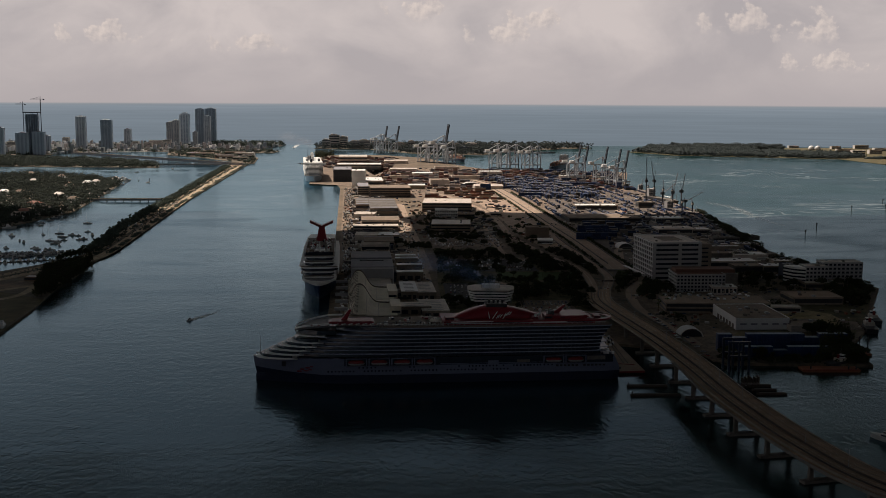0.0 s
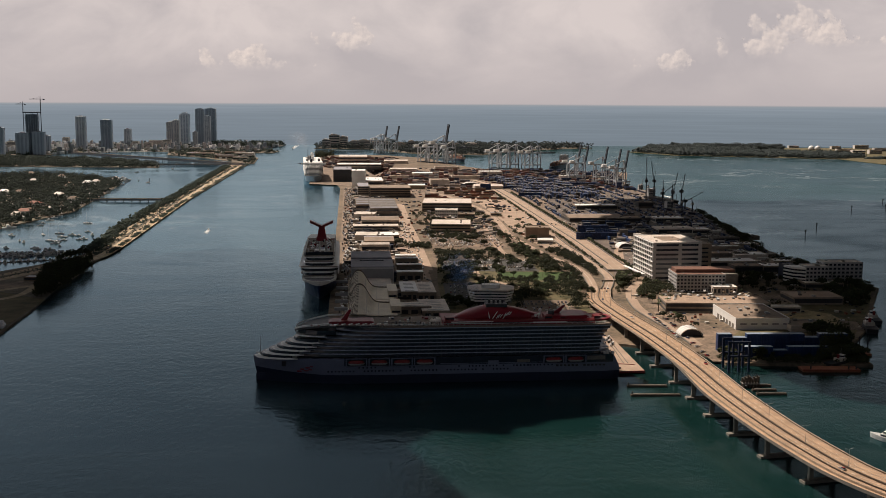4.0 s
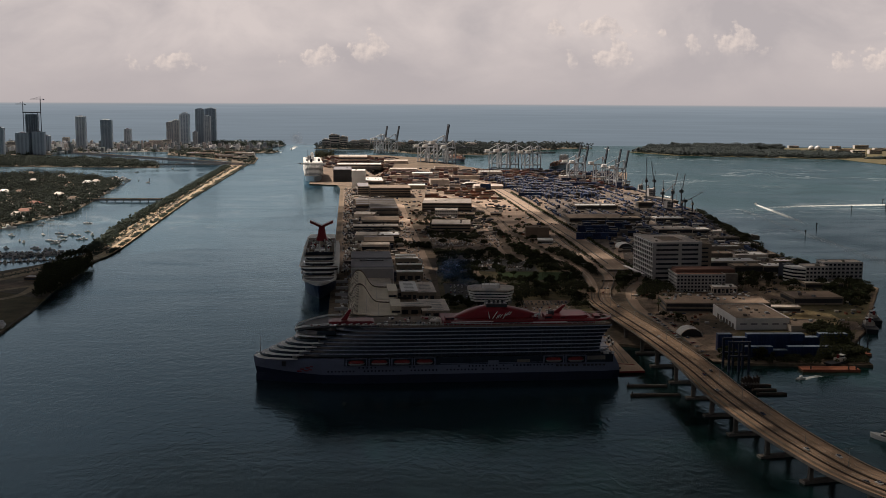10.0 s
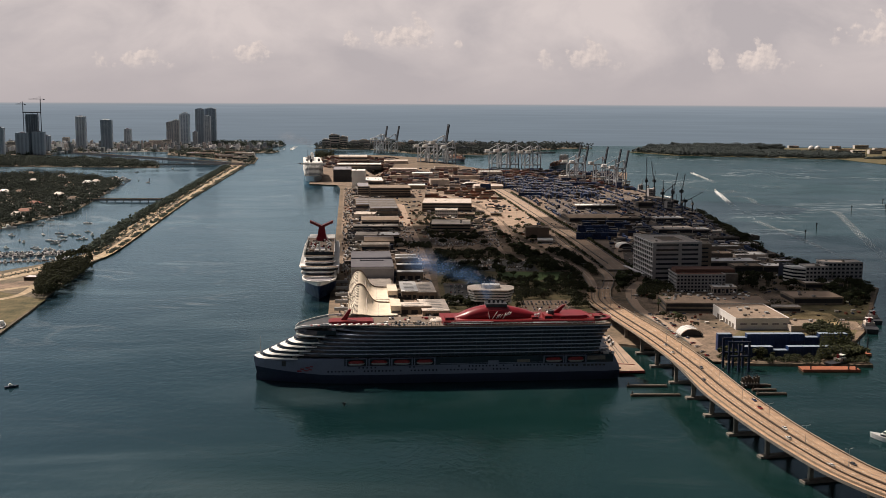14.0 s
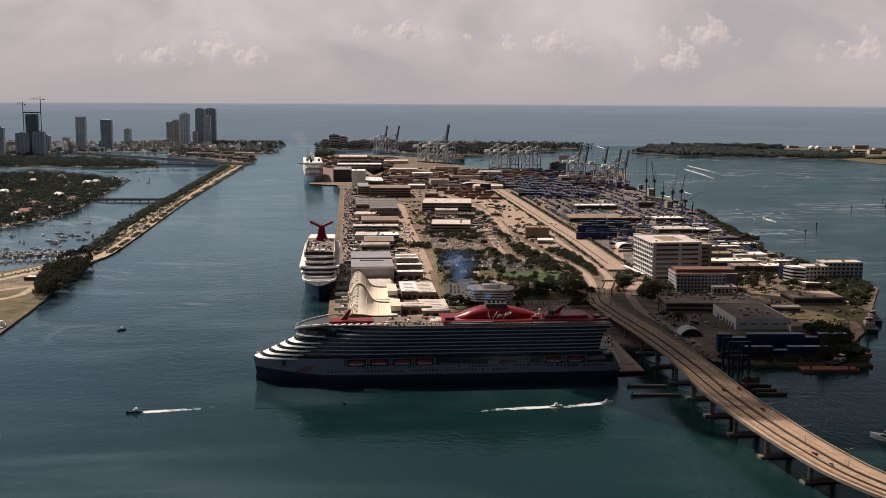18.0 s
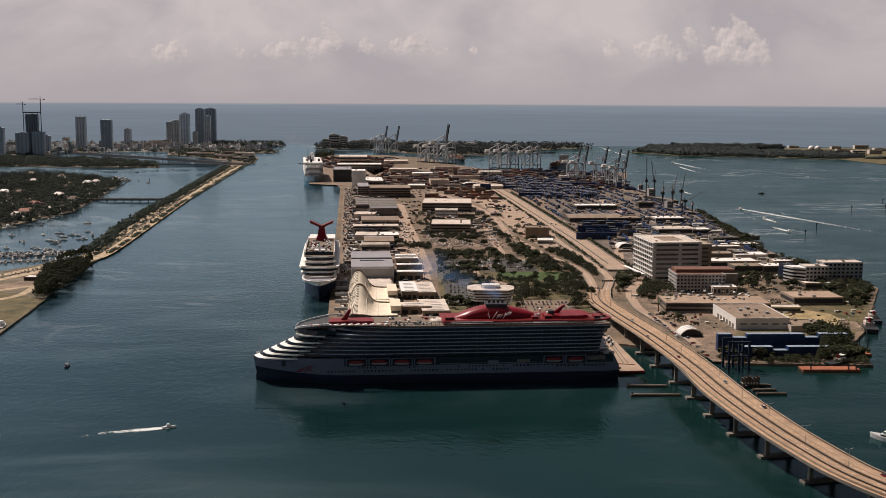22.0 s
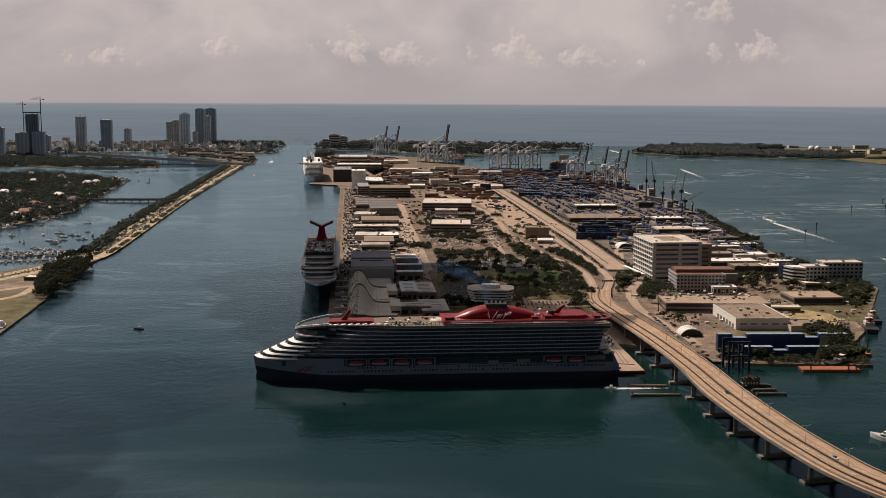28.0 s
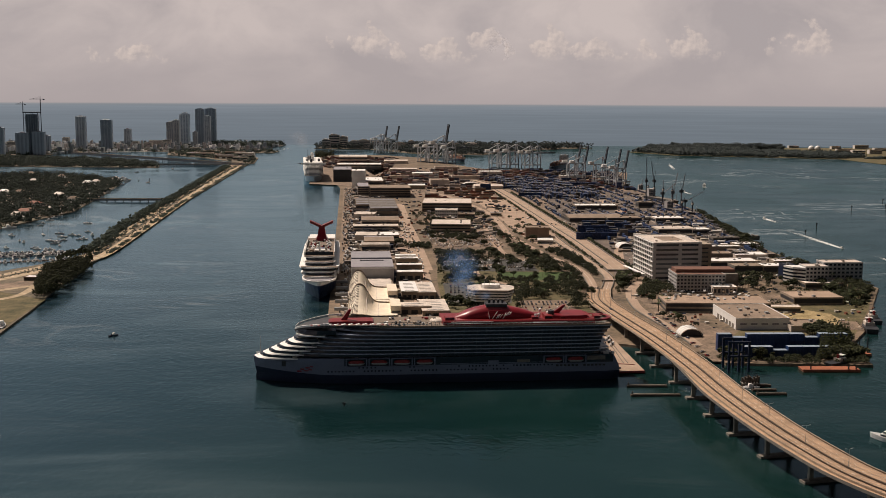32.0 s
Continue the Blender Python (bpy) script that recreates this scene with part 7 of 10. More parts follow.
def low_town():
    rnd = random.Random(33)
    mb = MB()
    for _ in range(3600):
        x, y = rnd.uniform(-2500, -720), rnd.uniform(4020, 4850)
        if not inside(ISLES[2][1], x, y):
            continue
        w, d, h = rnd.uniform(4, 13), rnd.uniform(6, 14), rnd.choice([4, 5, 5, 6, 7, 8, 9, 10, 12, 16, 24])
        mb.box(x, y, 1.2, x + w, y + d, 1.5 + h)
    solo("town_buildings", mb, palette("town_walls", [(0.62, 0.64, 0.67), (0.30, 0.33, 0.37), (0.92, 0.92, 0.92), (0.15, 0.18, 0.2), (0.40, 0.37, 0.36), (0.2, 0.24, 0.28)], 0.8, "island"), "distant low pale houses and apartment blocks", "town", kind="stuff")
    for (x, y), w, h in (((-1191.5, 4588.4), 60, 30), ((-1137.8, 4542.5), 34, 34), ((-1212.3, 4534.1), 30, 24), ((-971.2, 4317.0), 40, 14), ((-1695.1, 4333.1), 34, 32), ((-1626.4, 4756.6), 26, 34), ((-1304.4, 4682.7), 24, 22)):
        building("distant pale mid-rise hotel", x - w / 2, y, w, 22, h, 2, M_TOWER_TAN, M_CREAM, 7, 8, "front", "hotel", z=1.5, units=2, side_cols=0, group="hotels on the beach")
    # marina sheds and a white-roofed hall by the cut
    building("white-roofed harbour hall by the cut", -749.3, 3958.7, 70, 30, 12, 0, M_CREAM, M_WHITE, 1, 1, "band", "harbour_hall", z=1.5)
    building("tan harbour shed with grey roof", -926.5, 3980.5, 90, 40, 10, 0, M_CREAM, M_GREYROOF, 1, 1, "band", "harbour_shed", z=1.5)
    building("tan harbour shed with grey roof", -779.1, 3806.8, 60, 30, 8, 0, M_BROWNROOF, M_GREYROOF, 1, 1, "band", "harbour_shed", z=1.5)


low_town()


def harbour_isle():
    """Sheds, moored boats and gear on the harbour islet."""
    rnd = random.Random(57)
    for k, (x, y, w, d, h) in enumerate(((-935.3, 4018.4, 60, 22, 9), (-882.4, 3983.8, 50, 26, 10), (-786.2, 3841.4, 54, 24, 11), (-707.7, 3707.8, 50, 24, 10), (-798.1, 4031.9, 70, 26, 12), (-703, 3849.2, 44, 24, 10), (-910.2, 4187.9, 60, 20, 8))):
        building("long harbour shed with a pale sheet roof", x, y, w, d, h, 6, M_CREAM if k % 2 else M_CONC, (M_WHITE, M_BROWNROOF, M_GREYROOF)[k % 3], 1, 1, "band", "harbour_shed", z=1.6, units=2, seed=120 + k, group="sheds on the harbour islet")
    mb = MB()
    for _ in range(420):
        x, y = rnd.uniform(-1090.5, -609.3), rnd.uniform(3520.3, 4397.6)
        if inside(HARBOUR, x - 3, y) and inside(HARBOUR, x + 12, y):
            s_ = rnd.uniform(2, 6)
            mb.box(x, y, 1.4, x + s_ * rnd.uniform(0.8, 2), y + s_, 1.6 + rnd.uniform(2, 6))
    solo("harbour_gear", mb, palette("harbour_gear_paint", [(0.5, 0.46, 0.4), (0.7, 0.68, 0.65), (0.07, 0.07, 0.075), (0.16, 0.12, 0.09), (0.3, 0.26, 0.22), (0.25, 0.1, 0.07)], 0.7, "island"), "packed cabins, trailers and gear on the harbour islet", "harbour gear", kind="stuff")
    # white pleasure craft packed along the town's shore
    mb = MB()
    for _ in range(260):
        f = rnd.random()
        x, y = -1369.6 + 293.7 * f + rnd.uniform(-8, 8), 4217 + 121.5 * f + rnd.uniform(-50, 40)
        L_ = rnd.uniform(8, 18)
        mb.box(x, y, -0.4, x + L_, y + L_ * 0.3, 1.8).box(x + L_ * 0.25, y + 0.6, 1.8, x + L_ * 0.7, y + L_ * 0.24, 4.2)
    solo("shore_boats", mb, M_WHITE, "white pleasure craft packed along the town shore", "boats", kind="stuff")


harbour_isle()


def channel_isle_buildings():
    for k, ((x, y), w, h) in enumerate((((-493.7, 4667.4), 36, 34), ((-460.6, 4671.1), 44, 54), ((-422.8, 4675.4), 34, 46), ((-371.3, 4628.3), 40, 30), ((-331.3, 4632.8), 50, 34), ((-277.2, 4638.8), 44, 28), ((-236.8, 4591.4), 30, 30),
                                        ((-180.7, 4597.6), 50, 24), ((-133.9, 4602.8), 30, 32), ((-58.7, 4611.1), 50, 26), ((35.7, 4621.6), 50, 24), ((118.6, 4630.8), 60, 22), ((225.7, 4642.6), 50, 18), ((321.4, 4653.2), 40, 16))):
        b = building("distant tan condominium block with stepped roofs", x - w / 2, y - 10, w, 26, h, 0, M_TOWER_TAN, M_BROWNROOF, 5, 7, "front", "condominium", z=1.5, units=2, seed=80 + k, side_cols=0, group="condominiums on the wooded island")
        part("penthouse", MB().box(w * 0.2, 4, h, w * 0.7, 20, h + 5), M_TOWER_TAN, b)


channel_isle_buildings()
for (x, y) in ((1577.3, 4739.3), (1605.0, 4742.3)):
    d_ = thing("storage_dome", x, y, 1.5, 0, "large white treatment-plant dome", "dome", "white domes on the key")
    mb = MB().ball(0, 0, 3, 13, 13, 14, 18, 7, 0.0)
    mb.smooth = True
    part("shell", mb, M_WHITE, d_)
    part("base_ring", MB().cyl(0, 0, -0.5, 4, 13.4, 18), M_CONC, d_)
for k, ((x, y), w, h) in enumerate((((1632.8, 4496.7), 60, 9), ((1622.3, 4314.6), 50, 12), ((1709.0, 4367.2), 50, 12), ((1828.3, 4613.7), 60, 9), ((1707.7, 4806.7), 40, 8), ((1826.9, 4830.1), 60, 12), ((1552.5, 4899.0), 44, 5))):
    building("distant tan plant building", x - w / 2, y, w, 26, h + 3, 0, M_TOWER_TAN, M_CREAM if k % 2 else M_REDROOF, 2, 6, "front", "plant_building", z=1.5, units=2, seed=90 + k, side_cols=0, group="plant buildings on the key")


def isle_houses():
    spots = [(-784.4, 2108.5, M_REDROOF), (-745.3, 1955.5, M_REDROOF), (-735.7, 1891.0, M_CREAM), (-840.3, 2598.1, M_WHITE), (-841.8, 2667.2, M_CREAM), (-905.8, 2350.0, M_BROWNROOF), (-988.9, 2657.5, M_CREAM),
             (-795.6, 2275.9, M_CREAM), (-841.9, 2116.6, M_CREAM), (-1094.1, 2922.5, M_BROWNROOF), (-815.9, 2741.8, M_CREAM), (-734.4, 2180.1, M_BROWNROOF), (-722.9, 2005.7, M_CREAM), (-943.1, 2361.7, M_WHITE), (-972.3, 2807.9, M_BROWNROOF)]
    for k, (x, y, rf) in enumerate(spots):
        w, d, h = 26 + (k * 7) % 14, 18 + (k * 5) % 9, 7 + k % 4
        w, d = (w * 0.95, d) if rf is M_REDROOF else (w * 0.6, d * 0.6)
        b = thing("villa", x, y, 1.5, (k * 23) % 40 - 20, "waterside villa with pale walls and a hipped roof", "house", "villas on the residential island")
        part("wall", MB().box(-w / 2, -d / 2, -0.5, w / 2, d / 2, h), M_WHITE, b)
        part("roof", MB().rings([[(-w / 2 - 1, -d / 2 - 1, h), (w / 2 + 1, -d / 2 - 1, h), (w / 2 + 1, d / 2 + 1, h), (-w / 2 - 1, d / 2 + 1, h)], [(-w * 0.25, -0.5, h + 4.5), (w * 0.25, -0.5, h + 4.5), (w * 0.25, 0.5, h + 4.5), (-w * 0.25, 0.5, h + 4.5)]]), rf, b)
        part("wing", MB().box(w / 2 - 2, -d / 2 + 2, -0.5, w / 2 + 9, d / 2 - 3, h * 0.6), M_WHITE, b)
        for i in range(4):
            part("window", MB().box(-w / 2 + 2 + i * w / 4.4, -d / 2 - 0.1, 1.5, -w / 2 + 4.6 + i * w / 4.4, -d / 2 + 0.1, h * 0.7), M_GLASS, b)


isle_houses()


def low_bridge(p, q, w, z, label):
    b = thing("low_bridge", 0, 0, 0, 0, label, "bridge", "low bridges to the islands")
    (x0, y0), (x1, y1) = p, q
    ln = math.hypot(x1 - x0, y1 - y0)
    n = max(10, int(ln / 24))
    ux, uy = (x1 - x0) / ln, (y1 - y0) / ln
    part("deck", MB().beam((x0, y0, z), (x1, y1, z), w * 0.5), M_GREYROOF, b)
    for s in (-1, 1):
        ox, oy = -uy * s * w * 0.34, ux * s * w * 0.34
        part("parapet", MB().beam((x0 + ox, y0 + oy, z + w * 0.25), (x1 + ox, y1 + oy, z + w * 0.25), 1.3), M_CONC, b)
    for k in range(n + 1):
        f = k / n
        cx, cy = x0 + (x1 - x0) * f, y0 + (y1 - y0) * f
        bent = MB()
        for s in (-1, 1):
            bent.cyl(cx - uy * s * w * 0.22, cy + ux * s * w * 0.22, -6, z, 1.0, 6)
        part("pile_bent", bent, M_CONC_DK, b)


low_bridge((-734.7, 2232.4), (-568.0, 2241.4), 8, 4.0, "low dark bridge to the residential island")
low_bridge((-889.8, 3406.7), (-688.9, 3423.4), 8, 4.0, "low dark bridge to the wooded island")
low_bridge((-1341.8, 3992.9), (-612, 3367.6), 14, 9.0, "long low causeway bridge to the beach")

# causeway road and sand
M_SANDROAD = mat("sun_bleached_sandy_road", (0.24, 0.18, 0.115), 0.95, size=10, grain=8, col2=(0.52, 0.41, 0.28))
CAUSE_LINE = [(-570.7, 1174.4), (-536.6, 1223.0), (-517.6, 1271.0), (-489.8, 1341.0), (-467.8, 1423.8), (-468.0, 1522.1), (-506, 1900), (-546, 2300), (-592, 2800), (-645, 3450)]
for off, w_ in ((-11, 13), (10, 16)):
    m_, l_, r_ = ribbon([(x, y, 0) for x, y in CAUSE_LINE], abs(off) * 2)
    road("road_causeway", [(p.x, p.y) for p in (l_ if off < 0 else r_)[::4]], w_, 1.95, M_SANDROAD, "tan causeway carriageway", 2)
hd = MB()
rh = random.Random(15)
for p in ribbon([(x, y, 1.8) for x, y in CAUSE_LINE], 2)[0]:
    for _ in range(6):
        hd.clump(p.x + rh.uniform(-0.8, 0.8), p.y + rh.uniform(-25, 25), 2.0 + rh.uniform(0, 1.2), rh.uniform(0.8, 1.5), rh)
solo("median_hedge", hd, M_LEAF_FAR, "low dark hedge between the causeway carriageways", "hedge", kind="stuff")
road("road_causeway_lower", [(-482.9, 1097.9), (-461.4, 1130.2), (-450.6, 1164.0), (-457.7, 1236.9)], 9, 1.97, M_SANDROAD, "pale service lane")
road("road_causeway_path", [(-498.5, 1162.6), (-474.8, 1195.1), (-452.1, 1218.0)], 10, 1.96, M_SANDROAD, "sandy lane on the point")
flat("pavement_point", [(-522.4, 1190.1), (-498.9, 1224.2), (-470.4, 1268.4), (-455.1, 1237.0), (-480.1, 1177.1), (-504.7, 1148.8)], 1.93, M_PAVING, "sandy lot on the causeway point")
building("flat white-roofed pavilion on the point", -481.1, 1248.0, 22, 14, 4, -4, M_BROWNROOF, M_WHITE, 1, 1, "open", "pavilion", z=1.8, units=0)
flat("lawn_causeway", [(-400, 965), (-414, 1130), (-500, 1190), (-700, 1130), (-860, 970)], 1.9, M_GRASS, "dry grass on the causeway point", "lawn")

# ---- trees ----


def tree_meshes(seed, r, h):
    """Trunk with limbs and an uneven crown of many leaf clumps."""
    rnd = random.Random(seed)
    tr = MB().cyl(0, 0, -0.3, h * 0.45, 0.35, 6, 0.22)
    for k in range(4):
        a = k * 1.57 + rnd.uniform(-0.4, 0.4)
        tr.beam((0, 0, h * 0.38), (math.cos(a) * r * 0.6, math.sin(a) * r * 0.6, h * 0.7), 0.22)
    cr = MB()
    for _ in range(240):
        a, q = rnd.uniform(0, 6.28), rnd.uniform(0, 1) ** 0.5
        lob = 0.75 + 0.35 * math.sin(a * 3 + seed)
        z = h * 0.62 + rnd.uniform(-0.42, 0.5) * h * 0.6 * math.sqrt(max(0.05, 1 - q * q))
        cr.clump(math.cos(a) * q * r * lob, math.sin(a) * q * r * lob, z, rnd.uniform(0.4, 1.05) * r * 0.175, rnd)
    return tr.mesh("trunk", M_BARK), cr.mesh("crown", M_LEAF)


def palm_meshes(seed, h):
    rnd = random.Random(seed)
    tr = MB().cyl(0, 0, -0.3, h, 0.24, 6, 0.16)
    cr = MB()
    for k in range(16):
        a = k * 0.393 * 2 + rnd.uniform(-0.2, 0.2)
        dr = rnd.uniform(0.1, 0.9)
        p = [Vector((0, 0, h))]
        for j in range(1, 4):
            q = j / 3
            p.append(Vector((math.cos(a) * q * 2.6, math.sin(a) * q * 2.6, h + 0.9 * math.sin(q * 2.2) - dr * q * q * 2.0)))
        s = Vector((-math.sin(a), math.cos(a), 0))
        wd = (0.12, 0.6, 0.5, 0.04)
        cr.strip([v - s * w for v, w in zip(p, wd)], [v + s * w for v, w in zip(p, wd)])
    return tr.mesh("trunk", M_BARK), cr.mesh("crown", M_PALM)


KINDS = [tree_meshes(5, 4.6, 9.0), tree_meshes(9, 5.6, 10.5), tree_meshes(14, 3.8, 8.0), tree_meshes(22, 6.4, 11.5)]
PALMS = [palm_meshes(3, 9), palm_meshes(7, 11)]


def plant(x, y, rnd, palm=False, z=2.0, grp="trees in the port park"):
    tm, cm = rnd.choice(PALMS if palm else KINDS)
    nm = "palm_tree" if palm else "tree"
    t = thing(nm, x, y, z, rnd.uniform(0, 360), "tall palm with drooping fronds beside the road" if palm else "dark green broadleaf tree with a dense uneven crown", "palm" if palm else "tree", grp)
    piece("trunk", tm, t)
    piece("crown", cm, t)
    return t


ROADS_OFF = [(PORT_ROAD, 18), (CURVED_ROAD, 9), (MID_ROAD, 10), (LOCAL_ROAD, 9), (LINK_ROAD, 12), ([(-2, 880), (-8, 980), (-20, 1150), (-28, 1330), (-50, 1600)], 15),
             ([(150, 1200), (100, 1215), (60, 1260), (40, 1330), (60, 1390)], 5)]


def clear(x, y):
    for pts, m in ROADS_OFF:
        for (x1, y1), (x2, y2) in zip(pts, pts[1:]):
            dx, dy = x2 - x1, y2 - y1
            t = max(0, min(1, ((x - x1) * dx + (y - y1) * dy) / (dx * dx + dy * dy)))
            if math.hypot(x - x1 - t * dx, y - y1 - t * dy) < m:
                return False
    return True


def groves():
    rnd = random.Random(77)
    areas = [([(0, 1250), (130, 1225), (150, 1400), (90, 1420), (-6, 1428)], 62, 0.25), ([(75, 1145), (148, 1140), (146, 1215), (75, 1215)], 24, 0.35), ([(5, 1090), (30, 1090), (30, 1125), (5, 1125)], 8, 0),
             ([(-8, 1440), (105, 1440), (100, 1490), (-10, 1490)], 26, 0.1), ([(-14, 1560), (90, 1560), (80, 1690), (-24, 1690)], 16, 0.0), ([(0, 1340), (115, 1340), (110, 1430), (-2, 1430)], 8, 0.3), ([(208, 1000), (222, 1000), (236, 1120), (216, 1130)], 12, 0.3), ([(85, 1450), (150, 1440), (135, 1700), (75, 1700)], 26, 0.3), ([(196, 1200), (240, 1190), (236, 1290), (200, 1300)], 20, 0.3),
             ([(310, 1200), (400, 1210), (400, 1300), (320, 1300)], 32, 0.2), ([(345, 930), (366, 960), (352, 1000), (325, 975)], 16, 0), ([(430, 1110), (480, 1215), (440, 1300), (410, 1150)], 34, 0.2),
             ([(225, 868), (345, 864), (350, 884), (225, 886)], 6, 0.1), ([(322, 876), (352, 880), (350, 935), (325, 930)], 26, 0), ([(452, 1280), (480, 1260), (462, 1420), (448, 1500)], 22, 0.2), ([(-60, 1545), (-30, 1540), (-40, 1580), (-70, 1580)], 10, 0.0),
             ([(455, 1560), (440, 1650), (462, 1800), (470, 1700)], 14, 0.1), ([(30, 1130), (72, 1130), (72, 1245), (30, 1245)], 10, 0.2)]
    for poly, n, palm in areas:
        xs, ys = [p[0] for p in poly], [p[1] for p in poly]
        k = tries = 0
        while k < n and tries < 4000:
            tries += 1
            x, y = rnd.uniform(min(xs), max(xs)), rnd.uniform(min(ys), max(ys))
            if inside(poly, x, y) and clear(x, y) and inside(PORT, x, y):
                plant(x, y, rnd, rnd.random() < palm)
                k += 1


groves()


def woods(name, poly, n, r, h, z, label, seed, keep=None, fine=False):
    rnd = random.Random(seed)
    mb = MB()
    xs, ys = [p[0] for p in poly], [p[1] for p in poly]
    k = tries = 0
    while k < n and tries < n * 12:
        tries += 1
        x, y = rnd.uniform(min(xs), max(xs)), rnd.uniform(min(ys), max(ys))
        if not inside(poly, x, y) or (keep and not keep(x, y)):
            continue
        k += 1
        hh, rr = h * rnd.uniform(0.6, 1.25), r * rnd.uniform(0.7, 1.2)
        if fine:        # near groves: a domed crown of many small clumps
            for _ in range(46):
                a, q = rnd.uniform(0, 6.28), rnd.random() ** 0.5
                zz = 0.2 + (0.8 * math.sqrt(1 - 0.8 * q * q)) * rnd.random() ** 0.5
                mb.clump(x + math.cos(a) * q * rr, y + math.sin(a) * q * rr, z + hh * zz, rr * rnd.uniform(0.12, 0.25), rnd, 0.9)
            continue
        for _ in range(13):
            mb.clump(x + rnd.uniform(-1, 1) * rr * 0.85, y + rnd.uniform(-1, 1) * rr * 0.85, z + hh * rnd.uniform(0.15, 1.0), rr * rnd.uniform(0.2, 0.44), rnd, 0.9)
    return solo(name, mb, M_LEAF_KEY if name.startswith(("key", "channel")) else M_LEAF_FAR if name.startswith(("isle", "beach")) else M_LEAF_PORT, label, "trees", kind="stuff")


def row_woods():
    rnd = random.Random(5)
    mb = MB()
    line = [(-485.3, 1477.8), (-530, 1800), (-567, 2270), (-610, 2750), (-662, 3330)]
    for (x1, y1), (x2, y2) in zip(line, line[1:]):
        n = int(math.hypot(x2 - x1, y2 - y1) / 2.0)
        for k in range(n):
            f = k / n
            if rnd.random() < 0.06:
                continue
            x, y, h = x1 + (x2 - x1) * f + rnd.choice((rnd.uniform(1, 11), rnd.uniform(1, 19))), y1 + (y2 - y1) * f + rnd.uniform(-3, 3), rnd.uniform(5, 11)
            for _ in range(6):
                mb.clump(x + rnd.uniform(-3, 3), y + rnd.uniform(-3, 3), 1.8 + h * rnd.uniform(0.25, 1), rnd.uniform(1.4, 2.6), rnd, 0.9)
    # sparse scrub along the channel edge
    edge = [(-446, 1467), (-517, 2163), (-621, 3514)]
    for (x1, y1), (x2, y2) in zip(edge, edge[1:]):
        for k in range(520):
            f = rnd.random()
            if math.sin(f * 47) < -0.6:
                continue
            x, y = x1 + (x2 - x1) * f - rnd.choice((rnd.uniform(0, 5), rnd.uniform(0, 9), rnd.uniform(20, 25))), y1 + (y2 - y1) * f
            for _ in range(5):
                mb.clump(x + rnd.uniform(-2.5, 2.5), y + rnd.uniform(-4, 4), 1.8 + rnd.uniform(0.3, 2.2), rnd.uniform(0.7, 1.5), rnd, 0.8)
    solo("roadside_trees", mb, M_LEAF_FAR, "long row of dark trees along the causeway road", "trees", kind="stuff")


row_woods()


def road_hedge():
    """Dark hedge and low trees along the outer edge of the port road."""
    rnd = random.Random(19)
    mb = MB()
    m_, l_, r_ = ribbon([(x, y, 2.0) for x, y in PORT_ROAD[0:7]], 37)
    for edge, keep in ((l_, 0.45), (r_, 0.95)):
        for a, b in zip(edge, edge[1:]):
            for k in range(int((b - a).length / 2.2)):
                if rnd.random() > keep:
                    continue
                p = a.lerp(b, rnd.random())
                for _ in range(3):
                    mb.clump(p.x + rnd.uniform(-2, 2), p.y + rnd.uniform(-2, 2), 2.3 + rnd.uniform(0.4, 3.2), rnd.uniform(0.9, 1.7), rnd, 0.9)
    solo("road_hedge", mb, M_LEAF_PORT, "dark hedge and low trees along the port road", "hedge", kind="stuff")


road_hedge()
woods("junction_trees", [(178.4, 1511.5), (201.8, 1547.1), (194.5, 1377.7), (177.1, 1280.4), (167.5, 1367.4)], 70, 3.2, 6.0, 2.0, "dark trees between the port roads", 62, clear, True)
woods("junction_trees", [(120, 1490), (178, 1560), (186, 1430), (184, 1300), (168, 1380), (150, 1445)], 90, 3.0, 5.5, 2.0, "dark trees between the port roads", 65, clear, True)
woods("junction_trees", [(212, 1322), (230, 1338), (222, 1278), (206, 1225), (191, 1175), (186, 1200), (202, 1262)], 46, 2.6, 5.5, 2.0, "dark trees beside the bridge approach", 66, clear, True)
woods("junction_trees", [(221, 1238), (260, 1240), (250, 1177), (212, 1165)], 46, 3.6, 8, 2.0, "dark trees round the offices", 67, clear, True)
woods("junction_trees", [(132, 1470), (160, 1390), (166, 1300), (160, 1200), (140, 1200), (140, 1330), (110, 1450)], 90, 3.6, 7, 2.0, "dark trees along the curved approach", 68, clear, True)
woods("point_trees", [(-420.2, 1123.8), (-412.9, 1177.6), (-428.3, 1318.2), (-448.7, 1391.3), (-466.0, 1352.8), (-473.6, 1299.5), (-444.7, 1187.3)], 300, 4.6, 15, 1.8, "dense dark trees on the causeway point", 3, None, True)
woods("marina_trees", [(-499.7, 1409.3), (-481.5, 1477.9), (-484.4, 1511.4), (-502.9, 1439.7)], 60, 3.6, 7, 1.8, "dark trees behind the marina", 4)
woods("isle_trees", ISLES[0][1], 3200, 6.5, 12, 1.0, "dense garden trees on the residential island", 6)
woods("isle_trees", ISLES[1][1], 1700, 8, 13, 1.0, "dense trees on the wooded island", 7)
woods("isle_trees", HARBOUR, 170, 8, 9, 1.0, "trees among the sheds of the harbour islet", 64)
woods("beach_town_trees", ISLES[2][1], 1900, 9, 10, 1.0, "scattered trees in the distant town", 8)
woods("beach_park_trees", [(-1010, 4720), (-730, 4700), (-700, 4900), (-1000, 4920)], 260, 9, 20, 1.0, "park trees on the distant point", 9)
woods("channel_isle_trees", ISLES[3][1], 1500, 9, 22, 1.0, "dense trees on the small island", 10)
